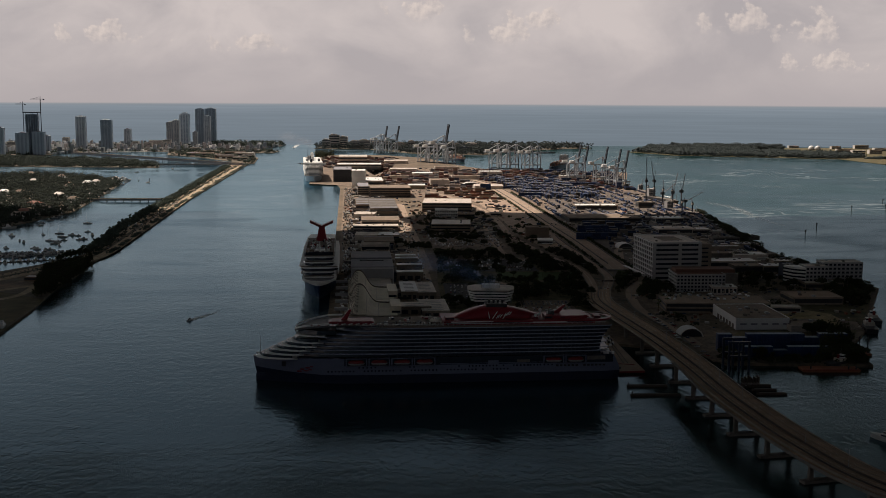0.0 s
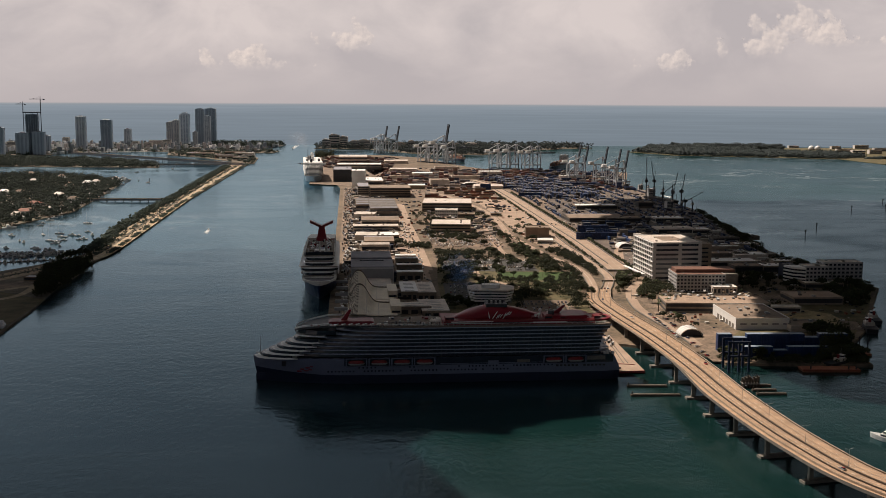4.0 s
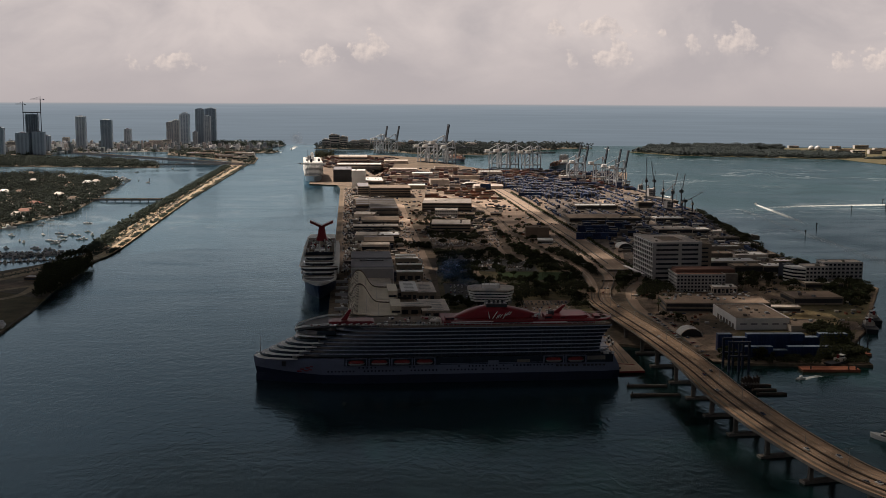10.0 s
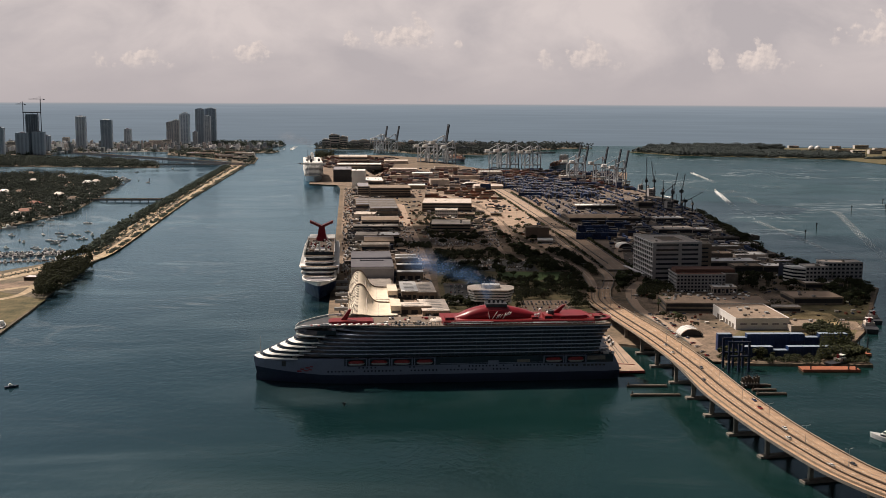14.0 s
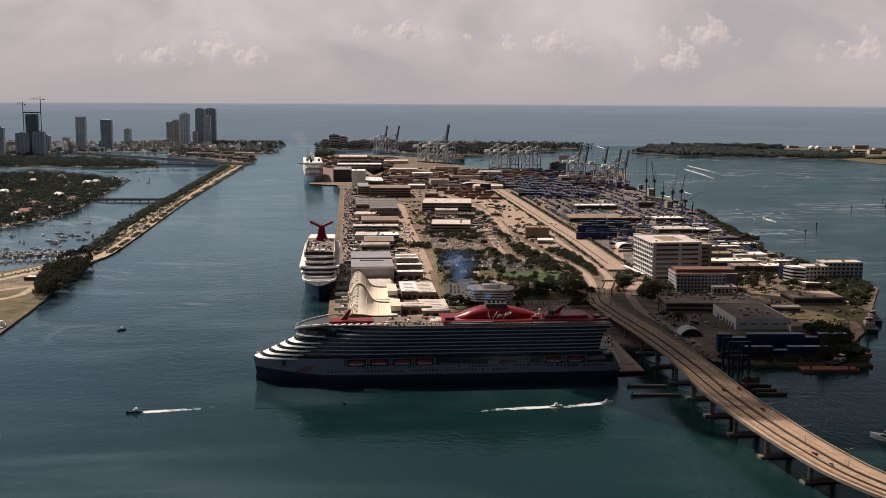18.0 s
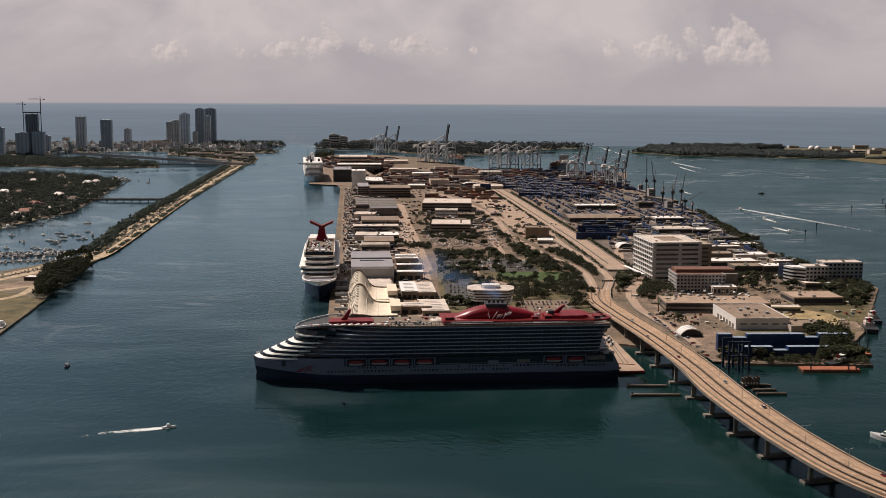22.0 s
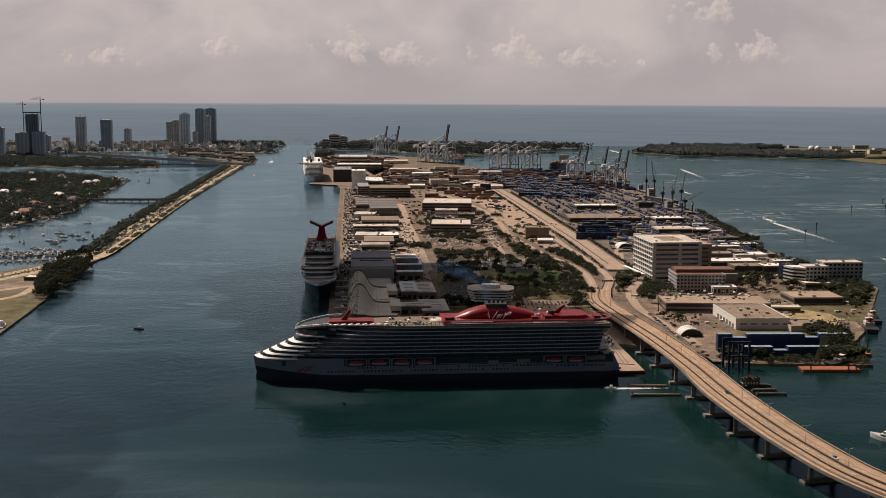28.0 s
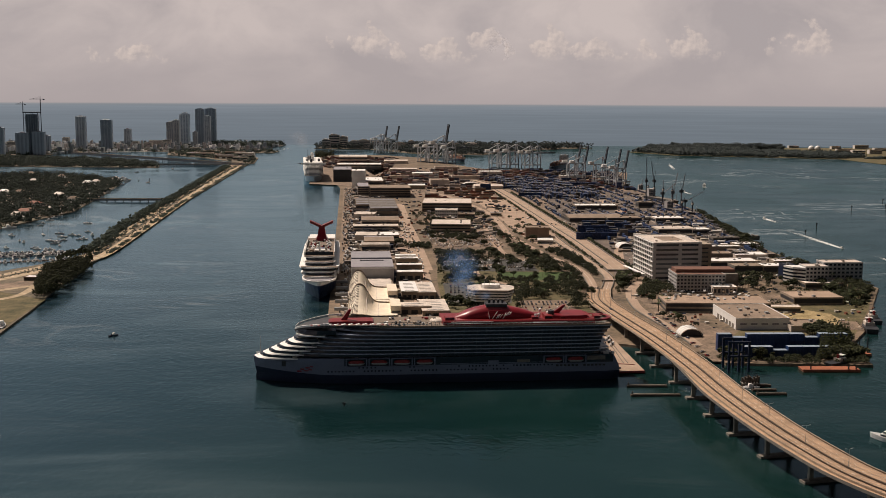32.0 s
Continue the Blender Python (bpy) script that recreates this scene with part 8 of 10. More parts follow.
woods("key_mangroves", [(760, 4440), (895, 4200), (1150, 4115), (1425, 4000), (1560, 4080), (1530, 4300), (1300, 4420), (1150, 4850), (900, 4850), (820, 4560)], 2300, 11, 15, 0.5, "dense mangroves on the low key", 11)
woods("key_mangroves", [(1478, 3690), (1700, 3575), (2300, 3520), (2300, 3640), (1700, 3720)], 420, 10, 11, 0.5, "dense mangroves on the low key", 12)
woods("key_trees", [(1000, 4700), (1430, 4650), (1480, 4860), (1000, 4890)], 330, 12, 20, 0.5, "taller trees behind the key's shore", 13)
woods("key_trees", [(1520, 3985), (2300, 3890), (2300, 3960), (1560, 4040)], 220, 9, 9, 0.5, "mixed trees round the plant", 14)
woods("port_scrub", [(445, 1560), (452, 1480), (490, 1230), (478, 1215), (430, 1110), (415, 1110), (440, 1300), (430, 1500)], 160, 3.0, 5, 2.0, "low scrub on the south shore", 15)
woods("south_shore_trees", [(442, 1500), (456, 1560), (468, 1800), (484, 2060), (474, 2062), (452, 1800), (440, 1600)], 170, 3.8, 8, 2.0, "dark trees along the south shore", 71, lambda x, y: inside(PORT, x, y), True)
woods("far_point_scrub", [(-470, 4070), (-400, 4060), (-420, 3900), (-452, 3900)], 50, 8, 16, 2.0, "dark scrub at the island's far tip", 16)


def in_lot(x, y):
    return (80 < x < 132 and 1062 < y < 1140) or (2 < x < 74 and 1118 < y < 1250) or (66 < x < 150 and 1268 < y < 1332) or (-2 < x < 114 and 1338 < y < 1432) or (-26 < x < 95 and 1492 < y < 1692) or (-2 < x < 66 and 1285 < y < 1340)


woods("park_trees", [(2, 1095), (150, 1085), (165, 1200), (200, 1420), (160, 1470), (125, 1560), (95, 1700), (-26, 1700), (-8, 1430), (0, 1255)], 330, 4.4, 8.0, 2.0, "continuous dark crowns of the port park", 51, lambda x, y: clear(x, y) and not in_lot(x, y), True)
woods("verge_trees", [(85, 1560), (140, 1540), (150, 1800), (110, 2000), (60, 2050), (80, 1800)], 60, 3.2, 5, 2.0, "small dark trees on the road verges", 52, lambda x, y: clear(x, y), True)
woods("office_trees", [(205, 1150), (245, 1200), (240, 1260), (205, 1300), (196, 1220)], 46, 3.6, 7, 2.0, "dark trees round the offices", 53, clear, True)
woods("office_trees", [(300, 1190), (400, 1195), (440, 1300), (400, 1340), (330, 1320), (310, 1250)], 70, 3.6, 6.5, 2.0, "dark trees round the offices", 54, None, True)
woods("shore_trees", [(228, 868), (345, 864), (352, 930), (330, 935), (318, 884), (228, 884)], 120, 3.2, 4.6, 2.0, "dense dark trees along the shore", 55, None, True)
woods("lot_trees", [(217, 1062), (233, 1052), (240, 1010), (228, 1000)], 12, 2.2, 4.5, 2.0, "small dark trees at the parking lot", 72, clear, True)
woods("lot_trees", [(300, 1085), (345, 1100), (352, 1140), (300, 1130)], 16, 2.6, 5, 2.0, "small dark trees behind the garage", 73, clear, True)
woods("shore_pines", [(303.4, 869.1), (326.8, 873.5), (360.4, 949.8), (349.5, 972.8)], 60, 3.6, 17, 2.0, "tall dark feathery trees on the shore", 61, lambda x, y: inside(PORT, x, y), True)
woods("shore_trees", [(425, 1100), (485, 1222), (476, 1330), (452, 1500), (438, 1330), (412, 1150)], 150, 4.0, 7, 2.0, "dense dark trees along the shore", 56, None, True)
woods("garage_trees", [(-20, 1650), (10, 1640), (0, 2000), (-60, 2000)], 90, 3.4, 6.5, 2.0, "dark trees round the parking buildings", 57, clear, True)
woods("garage_trees", [(0, 1640), (80, 1640), (75, 1680), (0, 1690)], 50, 3.4, 6.5, 2.0, "dark trees round the parking buildings", 58, clear, True)
woods("garage_trees", [(70, 1690), (92, 1690), (60, 1990), (30, 1990)], 60, 3.4, 6.5, 2.0, "dark trees round the parking buildings", 59, clear, True)
woods("quay_trees", [(-45, 1530), (-15, 1530), (-20, 1570), (-60, 1570)], 40, 3.6, 7, 2.0, "dark trees beside the quay sheds", 60, None, True)

# ---- small craft ----
M_BOATWHITE = mat("white_gelcoat", (0.5, 0.5, 0.5), 0.3, var=0.06, size=2)
BHULL = [(0.0, 0.86), (0.25, 1.0), (0.55, 0.98), (0.8, 0.62), (0.93, 0.3), (1.0, 0.03)]


def boat_hull(L, B, h):
    """Hull with the bow at +x, centred on the origin at the waterline."""
    rg = []
    for z, l, b in ((-0.5, 0.90, 0.6), (0.15, 0.96, 0.9), (h, 1.0, 1.0)):
        r = [(L * l * (f - 0.5), -B / 2 * b * w, z + (0.25 * h * f if z == h else 0)) for f, w in BHULL] + [(L * l * (f - 0.5), B / 2 * b * w, z + (0.25 * h * f if z == h else 0)) for f, w in reversed(BHULL)]
        rg.append(r)
    return MB().rings(rg)


def sailboat_parts(b, L, mast=True):
    part("hull", boat_hull(L, L * 0.29, L * 0.085), M_BOATWHITE, b)
    part("cabin", MB().rings([[(-L * .12, -L * .08, L * .08), (L * .2, -L * .07, L * .09), (L * .2, L * .07, L * .09), (-L * .12, L * .08, L * .08)], [(-L * .1, -L * .07, L * .15), (L * .14, -L * .05, L * .14), (L * .14, L * .05, L * .14), (-L * .1, L * .07, L * .15)]]), M_WHITE, b)
    part("cockpit", MB().box(-L * .36, -L * .08, L * .085, -L * .14, L * .08, L * .1), M_WOOD, b)
    if mast:
        part("mast", MB().cyl(L * .08, 0, L * .1, L * 1.25, 0.16, 5, 0.1), M_STEEL, b)
        part("boom_spar", MB().beam((L * .08, 0, L * .24), (-L * .34, 0, L * .25), 0.4), M_BLUE, b, "boom with furled blue sail")
    return b


def motorboat_parts(b, L, dark=False):
    part("hull", boat_hull(L, L * 0.32, L * 0.11), M_NAVY if dark else M_BOATWHITE, b)
    part("deckhouse", MB().rings([[(-L * .22, -L * .11, L * .1), (L * .16, -L * .1, L * .12), (L * .16, L * .1, L * .12), (-L * .22, L * .11, L * .1)], [(-L * .2, -L * .1, L * .24), (L * .04, -L * .08, L * .24), (L * .04, L * .08, L * .24), (-L * .2, L * .1, L * .24)]]), M_WHITE, b)
    part("windscreen", MB().rings([[(L * .165, -L * .085, L * .13), (L * .165, L * .085, L * .13)], [(L * .055, -L * .07, L * .23), (L * .055, L * .07, L * .23)]], cap=False), M_GLASS, b)
    part("flybridge", MB().box(-L * .18, -L * .09, L * .25, -L * .02, L * .09, L * .31), M_WHITE, b)
    return b


def ferry_parts(b, L):
    part("hull", boat_hull(L, L * 0.36, L * 0.09), M_BOATWHITE, b)
    for k in range(2):
        part("deck_level", MB().box(-L * .42 + k * 1.5, -L * .15, L * (.09 + .1 * k), L * (.28 - .1 * k), L * .15, L * (.17 + .1 * k)), M_GLASS, b)
        part("deck_roof", MB().box(-L * .45 + k * 1.5, -L * .165, L * (.17 + .1 * k), L * (.31 - .1 * k), L * .165, L * (.19 + .1 * k)), M_WHITE, b)
    part("wheelhouse", MB().box(L * .02, -L * .07, L * .29, L * .14, L * .07, L * .36), M_WHITE, b)
    part("mast", MB().cyl(0, 0, L * .36, L * .5, 0.12, 5), M_STEEL, b)
    return b


def tug_parts(b, L):
    part("hull", boat_hull(L, L * 0.36, L * 0.13), M_DARK, b)
    part("deckhouse", MB().box(-L * .1, -L * .12, L * .13, L * .22, L * .12, L * .24), M_CREAM, b)
    part("wheelhouse", MB().box(L * .02, -L * .09, L * .24, L * .18, L * .09, L * .34), M_WHITE, b)
    part("window_band", MB().box(L * .01, -L * .092, L * .28, L * .185, L * .092, L * .32), M_GLASS, b)
    part("funnel", MB().cyl(-L * .04, 0, L * .24, L * .36, L * .04, 8), M_DKRED, b)
    part("mast", MB().cyl(L * .08, 0, L * .34, L * .55, 0.15, 5), M_STEEL, b)
    part("fender", MB().beam((L * .42, -L * .1, L * .12), (L * .42, L * .1, L * .12), 0.8), M_DARK, b)
    return b


def moored_boats():
    rnd = random.Random(41)
    masts = [(-617.0, 1685.9), (-596.9, 1701.0), (-597.9, 1841.2), (-566.1, 1606.8), (-580.6, 1612.7), (-578.3, 1659.5)]
    plain = [(-659.6, 1670.1), (-624.2, 1611.0), (-611.3, 1592.3), (-570.8, 1680.7), (-559.1, 1674.2), (-560.5, 1724.4), (-539.9, 1682.0), (-538.3, 1634.1), (-542.0, 1627.4), (-562.2, 1620.0), (-562.2, 1581.6), (-547.4, 1557.6), (-566.4, 1521.4),
             (-574.5, 1532.7), (-550.6, 1510.5), (-548.5, 1522.0), (-535.1, 1499.7), (-613.6, 1531.3), (-771.1, 2783.7), (-732.6, 2730.0), (-926.1, 3115.5), (-861.8, 3096.5), (-799.3, 3250.3)]
    for x, y in masts:
        L = rnd.uniform(13, 18)
        b = thing("sailboat", x, y, 0, rnd.uniform(100, 200), "white sailing yacht with bare mast at anchor", "sailboat", "yachts at anchor")
        sailboat_parts(b, L)
    for x, y in plain:
        L = rnd.uniform(9, 15)
        b = thing("moored_boat", x, y, 0, rnd.uniform(90, 220), "white motor cruiser lying at anchor", "boat", "cruisers at anchor")
        motorboat_parts(b, L)
    # yachts along the residential island
    for (x, y) in ((-792.6, 2672.0), (-760.6, 2447.5), (-760.2, 2347.9), (-733.0, 2149.1), (-733.6, 2184.0), (-714.3, 2062.1), (-712.3, 1961.6), (-713.9, 2000.6), (-705.2, 1763.7), (-811.6, 2800.2)):
        b = thing("moored_boat", x + 6, y, 0, rnd.uniform(20, 60), "white motor yacht at a garden jetty", "boat", "yachts along the residential island")
        motorboat_parts(b, rnd.uniform(18, 28))
    # marina at the causeway: berths with pontoons
    m = thing("marina_pontoon", -535.0, 1409.8, 0, 22, "long grey marina pontoon with finger piers", "pontoon")
    part("walkway", MB().box(-110, -1.5, 0.1, 60, 1.5, 0.9), M_WOOD, m)
    for k in range(20):
        part("finger_pier", MB().box(-108 + k * 8.5, -13, 0.1, -107 + k * 8.5, 13, 0.8), M_WOOD, m)
    for k in range(19):
        for s in (-1, 1):
            a = radians(22)
            lx, ly = -103.6 + k * 8.5 + rnd.uniform(-2.2, 2.2), s * rnd.uniform(6.5, 9.5)
            bx, by = m.location.x + lx * math.cos(a) - ly * math.sin(a), m.location.y + lx * math.sin(a) + ly * math.cos(a)
            b = thing("moored_boat", bx, by, 0, 24 + 90 * s, "white motor yacht berthed at the marina", "boat", "yachts in the marina")
            motorboat_parts(b, rnd.uniform(7, 17), rnd.random() < 0.2)
    m2 = thing("marina_pontoon", -565.0, 1465.7, 0, 20, "outer marina pontoon with finger piers", "pontoon")
    part("walkway", MB().box(-80, -1.5, 0.1, 90, 1.5, 0.9), M_WOOD, m2)
    for k in range(17):
        for s in (-1, 1):
            a = radians(20)
            lx, ly = -76 + k * 9.6 + rnd.uniform(-3.5, 3.5), s * rnd.uniform(6, 11)
            bx, by = m2.location.x + lx * math.cos(a) - ly * math.sin(a), m2.location.y + lx * math.sin(a) + ly * math.cos(a)
            b = thing("moored_boat", bx, by, 0, 20 + 90 * s + rnd.uniform(-14, 14), "white motor yacht berthed at the marina", "boat", "yachts in the marina")
            motorboat_parts(b, rnd.uniform(11, 15))


moored_boats()


def packed_berths():
    """Small craft and boat trailers crowded between the marina and the causeway road."""
    rnd = random.Random(73)
    area = [(-640, 1418), (-560, 1436), (-500, 1470), (-492, 1500), (-545, 1492), (-640, 1478)]
    mb, cab = MB(), MB()
    k = 0
    while k < 190:
        x, y = rnd.uniform(-640, -490), rnd.uniform(1416, 1502)
        if not inside(area, x, y):
            continue
        k += 1
        L_, a = rnd.uniform(5, 11), radians(rnd.choice([20, 25, 110, 115, 200]) + rnd.uniform(-8, 8))
        c_, s_ = math.cos(a), math.sin(a)
        low = [(-0.5, -0.16), (0.2, -0.17), (0.5, 0.0), (0.2, 0.17), (-0.5, 0.16)]
        mb.rings([[(x + (u * c_ - v * s_) * L_ * q, y + (u * s_ + v * c_) * L_ * q, z) for u, v in low] for q, z in ((0.8, -0.3), (1.0, 1.3))])
        low = [(-0.2, -0.1), (0.2, -0.1), (0.2, 0.1), (-0.2, 0.1)]
        cab.rings([[(x + (u * c_ - v * s_) * L_ * q, y + (u * s_ + v * c_) * L_ * q, z) for u, v in low] for q, z in ((1.0, 1.3), (0.7, 2.6 + L_ * 0.08))])
    solo("small_craft", mb, palette("small_craft_paint", [(0.6, 0.6, 0.58), (0.7, 0.7, 0.7), (0.3, 0.32, 0.35), (0.05, 0.07, 0.12), (0.65, 0.63, 0.6), (0.2, 0.16, 0.13)], 0.4, "island"), "small white and dark craft crowded in the marina", "boats", kind="stuff")
    solo("small_craft_cabins", cab, palette("small_cabin_paint", [(0.7, 0.7, 0.7), (0.06, 0.07, 0.09), (0.5, 0.5, 0.5), (0.12, 0.12, 0.13)], 0.4, "island"), "cabins of the small craft in the marina", "boats", kind="stuff")


packed_berths()


def work_craft():
    bg = thing("deck_barge", 305.9, 851.0, 0, 1, "long rusty orange deck barge", "barge")
    part("pontoon", MB().rings([[(-22, -6, -1), (22, -6, -1), (22, 6, -1), (-22, 6, -1)], [(-23, -6.5, 2.0), (23, -6.5, 2.0), (23, 6.5, 2.0), (-23, 6.5, 2.0)]]), M_BARGE, bg)
    for x in (-16, 14, 20):
        part("bollard", MB().cyl(x, -4, 2.0, 4.6, 0.6, 8), M_DARK, bg)
    part("deck_edge", MB().box(-23, -6.6, 1.7, 23, -6.4, 2.4), M_DKRED, bg)
    tg = thing("tugboat", 319.5, 868.1, 0, 30, "small white workboat moored behind the barge", "tugboat")
    tug_parts(tg, 26)
    tg = thing("tugboat", 340.6, 906.1, 0, 80, "dark workboat with a tall mast", "tugboat")
    tug_parts(tg, 18)
    pl = thing("pile_barge", 350.2, 906.3, 0, 0, "small barge with upright spud piles", "barge")
    part("pontoon", MB().box(-9, -5, -1, 9, 5, 1.8), M_BARGE, pl)
    for x in (-7, 0, 7):
        part("spud_pile", MB().cyl(x, 0, -6, 16, 0.5, 6), M_DARK, pl)
    tg = thing("tugboat", 396.6, 1005.3, 0, 80, "white and dark workboat at the shore", "tugboat")
    tug_parts(tg, 34)
    tg = thing("tugboat", 415.6, 1044.9, 0, 84, "dark workboat moored at the shore", "tugboat")
    tug_parts(tg, 30)
    dk = thing("timber_dock", 383.6, 1010.0, 0, 80, "tan timber dock on the shore", "dock")
    part("deck", MB().box(-14, -8, 1.6, 26, 10, 2.4), M_PAVING, dk)
    for k in range(6):
        part("pile", MB().cyl(-13 + k * 7.5, -7.5, -6, 3.2, 0.5, 6), M_WOOD, dk)
    # landing stage under the bridge at the ship's stern
    ld = thing("landing_stage", 147.0, 900.0, 0, 0, "tan concrete pier beside the ship's stern", "pier")
    part("deck", MB().prism([(-9.6, -64), (10.6, -61), (2.4, 66), (-6, 62)], 0.8, 2.4), M_ROAD, ld, "pale tan concrete deck")
    part("fender", MB().beam((-9.9, -64.4, 1.6), (10.9, -61.4, 1.6), 1.5), M_DKRED, ld, "dark red fender")
    part("fender", MB().beam((-9.0, -40.0, 2.5), (6.0, -43.0, 2.5), 0.7), M_DKRED, ld)
    part("fender", MB().beam((-9.9, -64, 1.6), (-6.6, 40, 1.6), 1.2), M_WOOD, ld, "dark timber fender")
    part("kerb", MB().beam((-2.0, -38, 2.6), (-2.2, 50, 2.6), 0.5), M_CONC_DK, ld)
    part("kerb", MB().beam((1.5, -38, 2.6), (-0.4, 50, 2.6), 0.5), M_CONC_DK, ld)
    for k in range(7):
        part("bollard", MB().cyl(-7.6 + k * 0.3, -56 + k * 15, 2.4, 3.6, 0.6, 8), M_DARK, ld)
    for k in range(9):
        part("crate", MB().cbox(-3 + (k % 3) * 1.6, 24 + k * 4.0, 2.4, 1.8, 2.6, 1.8), M_DARK if k % 2 else M_WHITE, ld)
    for (x, y), L in (((152.2, 798.1), 30), ((153.8, 773.0), 36), ((238.7, 777.7), 22), ((237.2, 801.4), 16), ((236.5, 788.5), 18)):
        f = thing("floating_boom", x, y, 0, 2, "dark floating timber fender boom", "fender")
        part("log", MB().box(-L / 2, -1.4, -0.6, L / 2, 1.4, 1.4), M_WOOD, f)
        part("walkway", MB().box(-L / 2 + 2, -0.5, 1.4, L / 2 - 2, 0.5, 1.9), M_CONC_DK, f)
        part("post", MB().cyl(-L / 2 + 1, 0, -4, 3.4, 0.4, 6), M_WOOD, f)
    y_ = thing("motor_yacht", 279.5, 669.4, 0, 128, "large white motor yacht near the bridge", "yacht")
    motorboat_parts(y_, 24)
    part("main_deck", MB().box(-9, -2.5, 2.4, 3.5, 2.5, 4.6), M_WHITE, y_)
    part("saloon_window", MB().box(-8, -2.62, 3.1, 3.0, 2.62, 4.1), M_GLASS, y_, "long dark saloon window")
    part("bridge_deck", MB().box(-7.5, -2.2, 4.6, 1.5, 2.2, 6.4), M_WHITE, y_)
    part("bridge_window", MB().box(-4.0, -2.3, 5.2, 1.6, 2.3, 6.0), M_GLASS, y_)
    part("hardtop", MB().box(-6.5, -2.0, 7.6, 0.0, 2.0, 7.9), M_WHITE, y_)
    for px_, py_ in ((-6, -1.8), (-6, 1.8), (-0.5, -1.8), (-0.5, 1.8)):
        part("hardtop_post", MB().cyl(px_, py_, 6.4, 7.6, 0.12, 5), M_STEEL, y_)
    part("radar_arch", MB().box(-5.2, -1.6, 7.9, -4.4, 1.6, 9.2), M_WHITE, y_)
    y_ = thing("motor_yacht", -406.3, 995.8, 0, 100, "white and blue motor yacht at the causeway quay", "yacht")
    motorboat_parts(y_, 24)
    for k, (x, y) in enumerate(((795.7, 2138.0), (623.8, 1829.1), (913.9, 2284.2), (872.0, 2164.0), (572.0, 1727.6), (-68.2, 743.9), (-116.1, 1366.3), (-1088.3, 8891.3), (-738.1, 2766.9))):
        if y > 4900:
            continue
        c = thing("channel_marker", x, y, 0, 0, "dark channel marker post in the bay", "marker", "channel markers")
        part("pile", MB().cyl(0, 0, -6, 9 if y > 1000 else 2, 0.6, 6), M_DARK, c)
        part("board", MB().box(-1.2, -0.8, 6 if y > 1000 else 1, 1.2, -0.5, 8.6 if y > 1000 else 2.4), M_DARK, c)


work_craft()

def isle_dock_boats():
    """Boats at the private docks round the residential island."""
    rnd = random.Random(44)
    line = [(-667.1, 1789.0), (-694.0, 1981.8), (-717.4, 2196.8), (-752.7, 2462.9), (-798.1, 2762.9), (-848.6, 2897.9)]
    for (x1, y1), (x2, y2) in zip(line, line[1:]):
        for k in range(5):
            f = (k + rnd.uniform(0.2, 0.8)) / 5
            b = thing("motorboat", x1 + (x2 - x1) * f + rnd.uniform(2, 8), y1 + (y2 - y1) * f, 0, rnd.uniform(-30, 30), "white motorboat at a private dock of the island", "boat", "boats at the island docks")
            motorboat_parts(b, rnd.uniform(9, 17))


isle_dock_boats()

# ---- lamps, cars ----


def street_lamp_meshes(h, arm):
    p = MB().cyl(0, 0, 0, h, 0.16, 6, 0.09)
    a = MB()
    for s in (-1, 1):
        a.beam((0, 0, h - 0.2), (s * arm, 0, h + 0.3), 0.14)
    l = MB()
    for s in (-1, 1):
        l.cbox(s * (arm + 0.3), 0, h + 0.2, 0.9, 0.35, 0.2)
    return p.mesh("pole", M_STEEL), a.mesh("arm", M_STEEL), l.mesh("lamp_head", M_GREYROOF)


def lamps():
    pm, am, lm = street_lamp_meshes(11, 2.2)
    cum, nxt = 0, 15
    for i in range(1, len(B_MID)):
        cum += (B_MID[i] - B_MID[i - 1]).length
        if cum > nxt:
            nxt = cum + 38
            s = B_RIGHT[i] - B_LEFT[i]
            c = B_LEFT[i].lerp(B_RIGHT[i], 0.5)
            t = thing("street_lamp", c.x, c.y, c.z, math.degrees(math.atan2(s.y, s.x)), "slim grey double-armed lamp on the bridge median", "street lamp", "lamps on the bridge")
            for n_, m_ in (("pole", pm), ("arm", am), ("lamp_head", lm)):
                piece(n_, m_, t)
    for (x, y) in ((172, 1330), (178, 1460), (168, 1580), (150, 1720), (140, 1860), (134, 2000), (130, 2160), (-15, 1050), (-22, 1190), (-30, 1340), (-46, 1520), (-66, 1720), (60, 1820), (250, 1100), (300, 1160), (200, 1150)):
        t = thing("street_lamp", x, y, 2.0, 5, "slim grey double-armed street lamp", "street lamp", "lamps along the port roads")
        for n_, m_ in (("pole", pm), ("arm", am), ("lamp_head", lm)):
            piece(n_, m_, t)
    pm, am, lm = street_lamp_meshes(30, 1.4)
    rnd = random.Random(6)
    for k in range(26):
        x, y = rnd.uniform(-130, 420), rnd.uniform(1900, 3150)
        if inside(PORT, x, y):
            t = thing("light_mast", x, y, 2.0, rnd.uniform(0, 90), "tall slim floodlight mast in the container yard", "light mast", "masts in the yard")
            for n_, m_ in (("pole", pm), ("arm", am), ("lamp_head", lm)):
                piece(n_, m_, t)


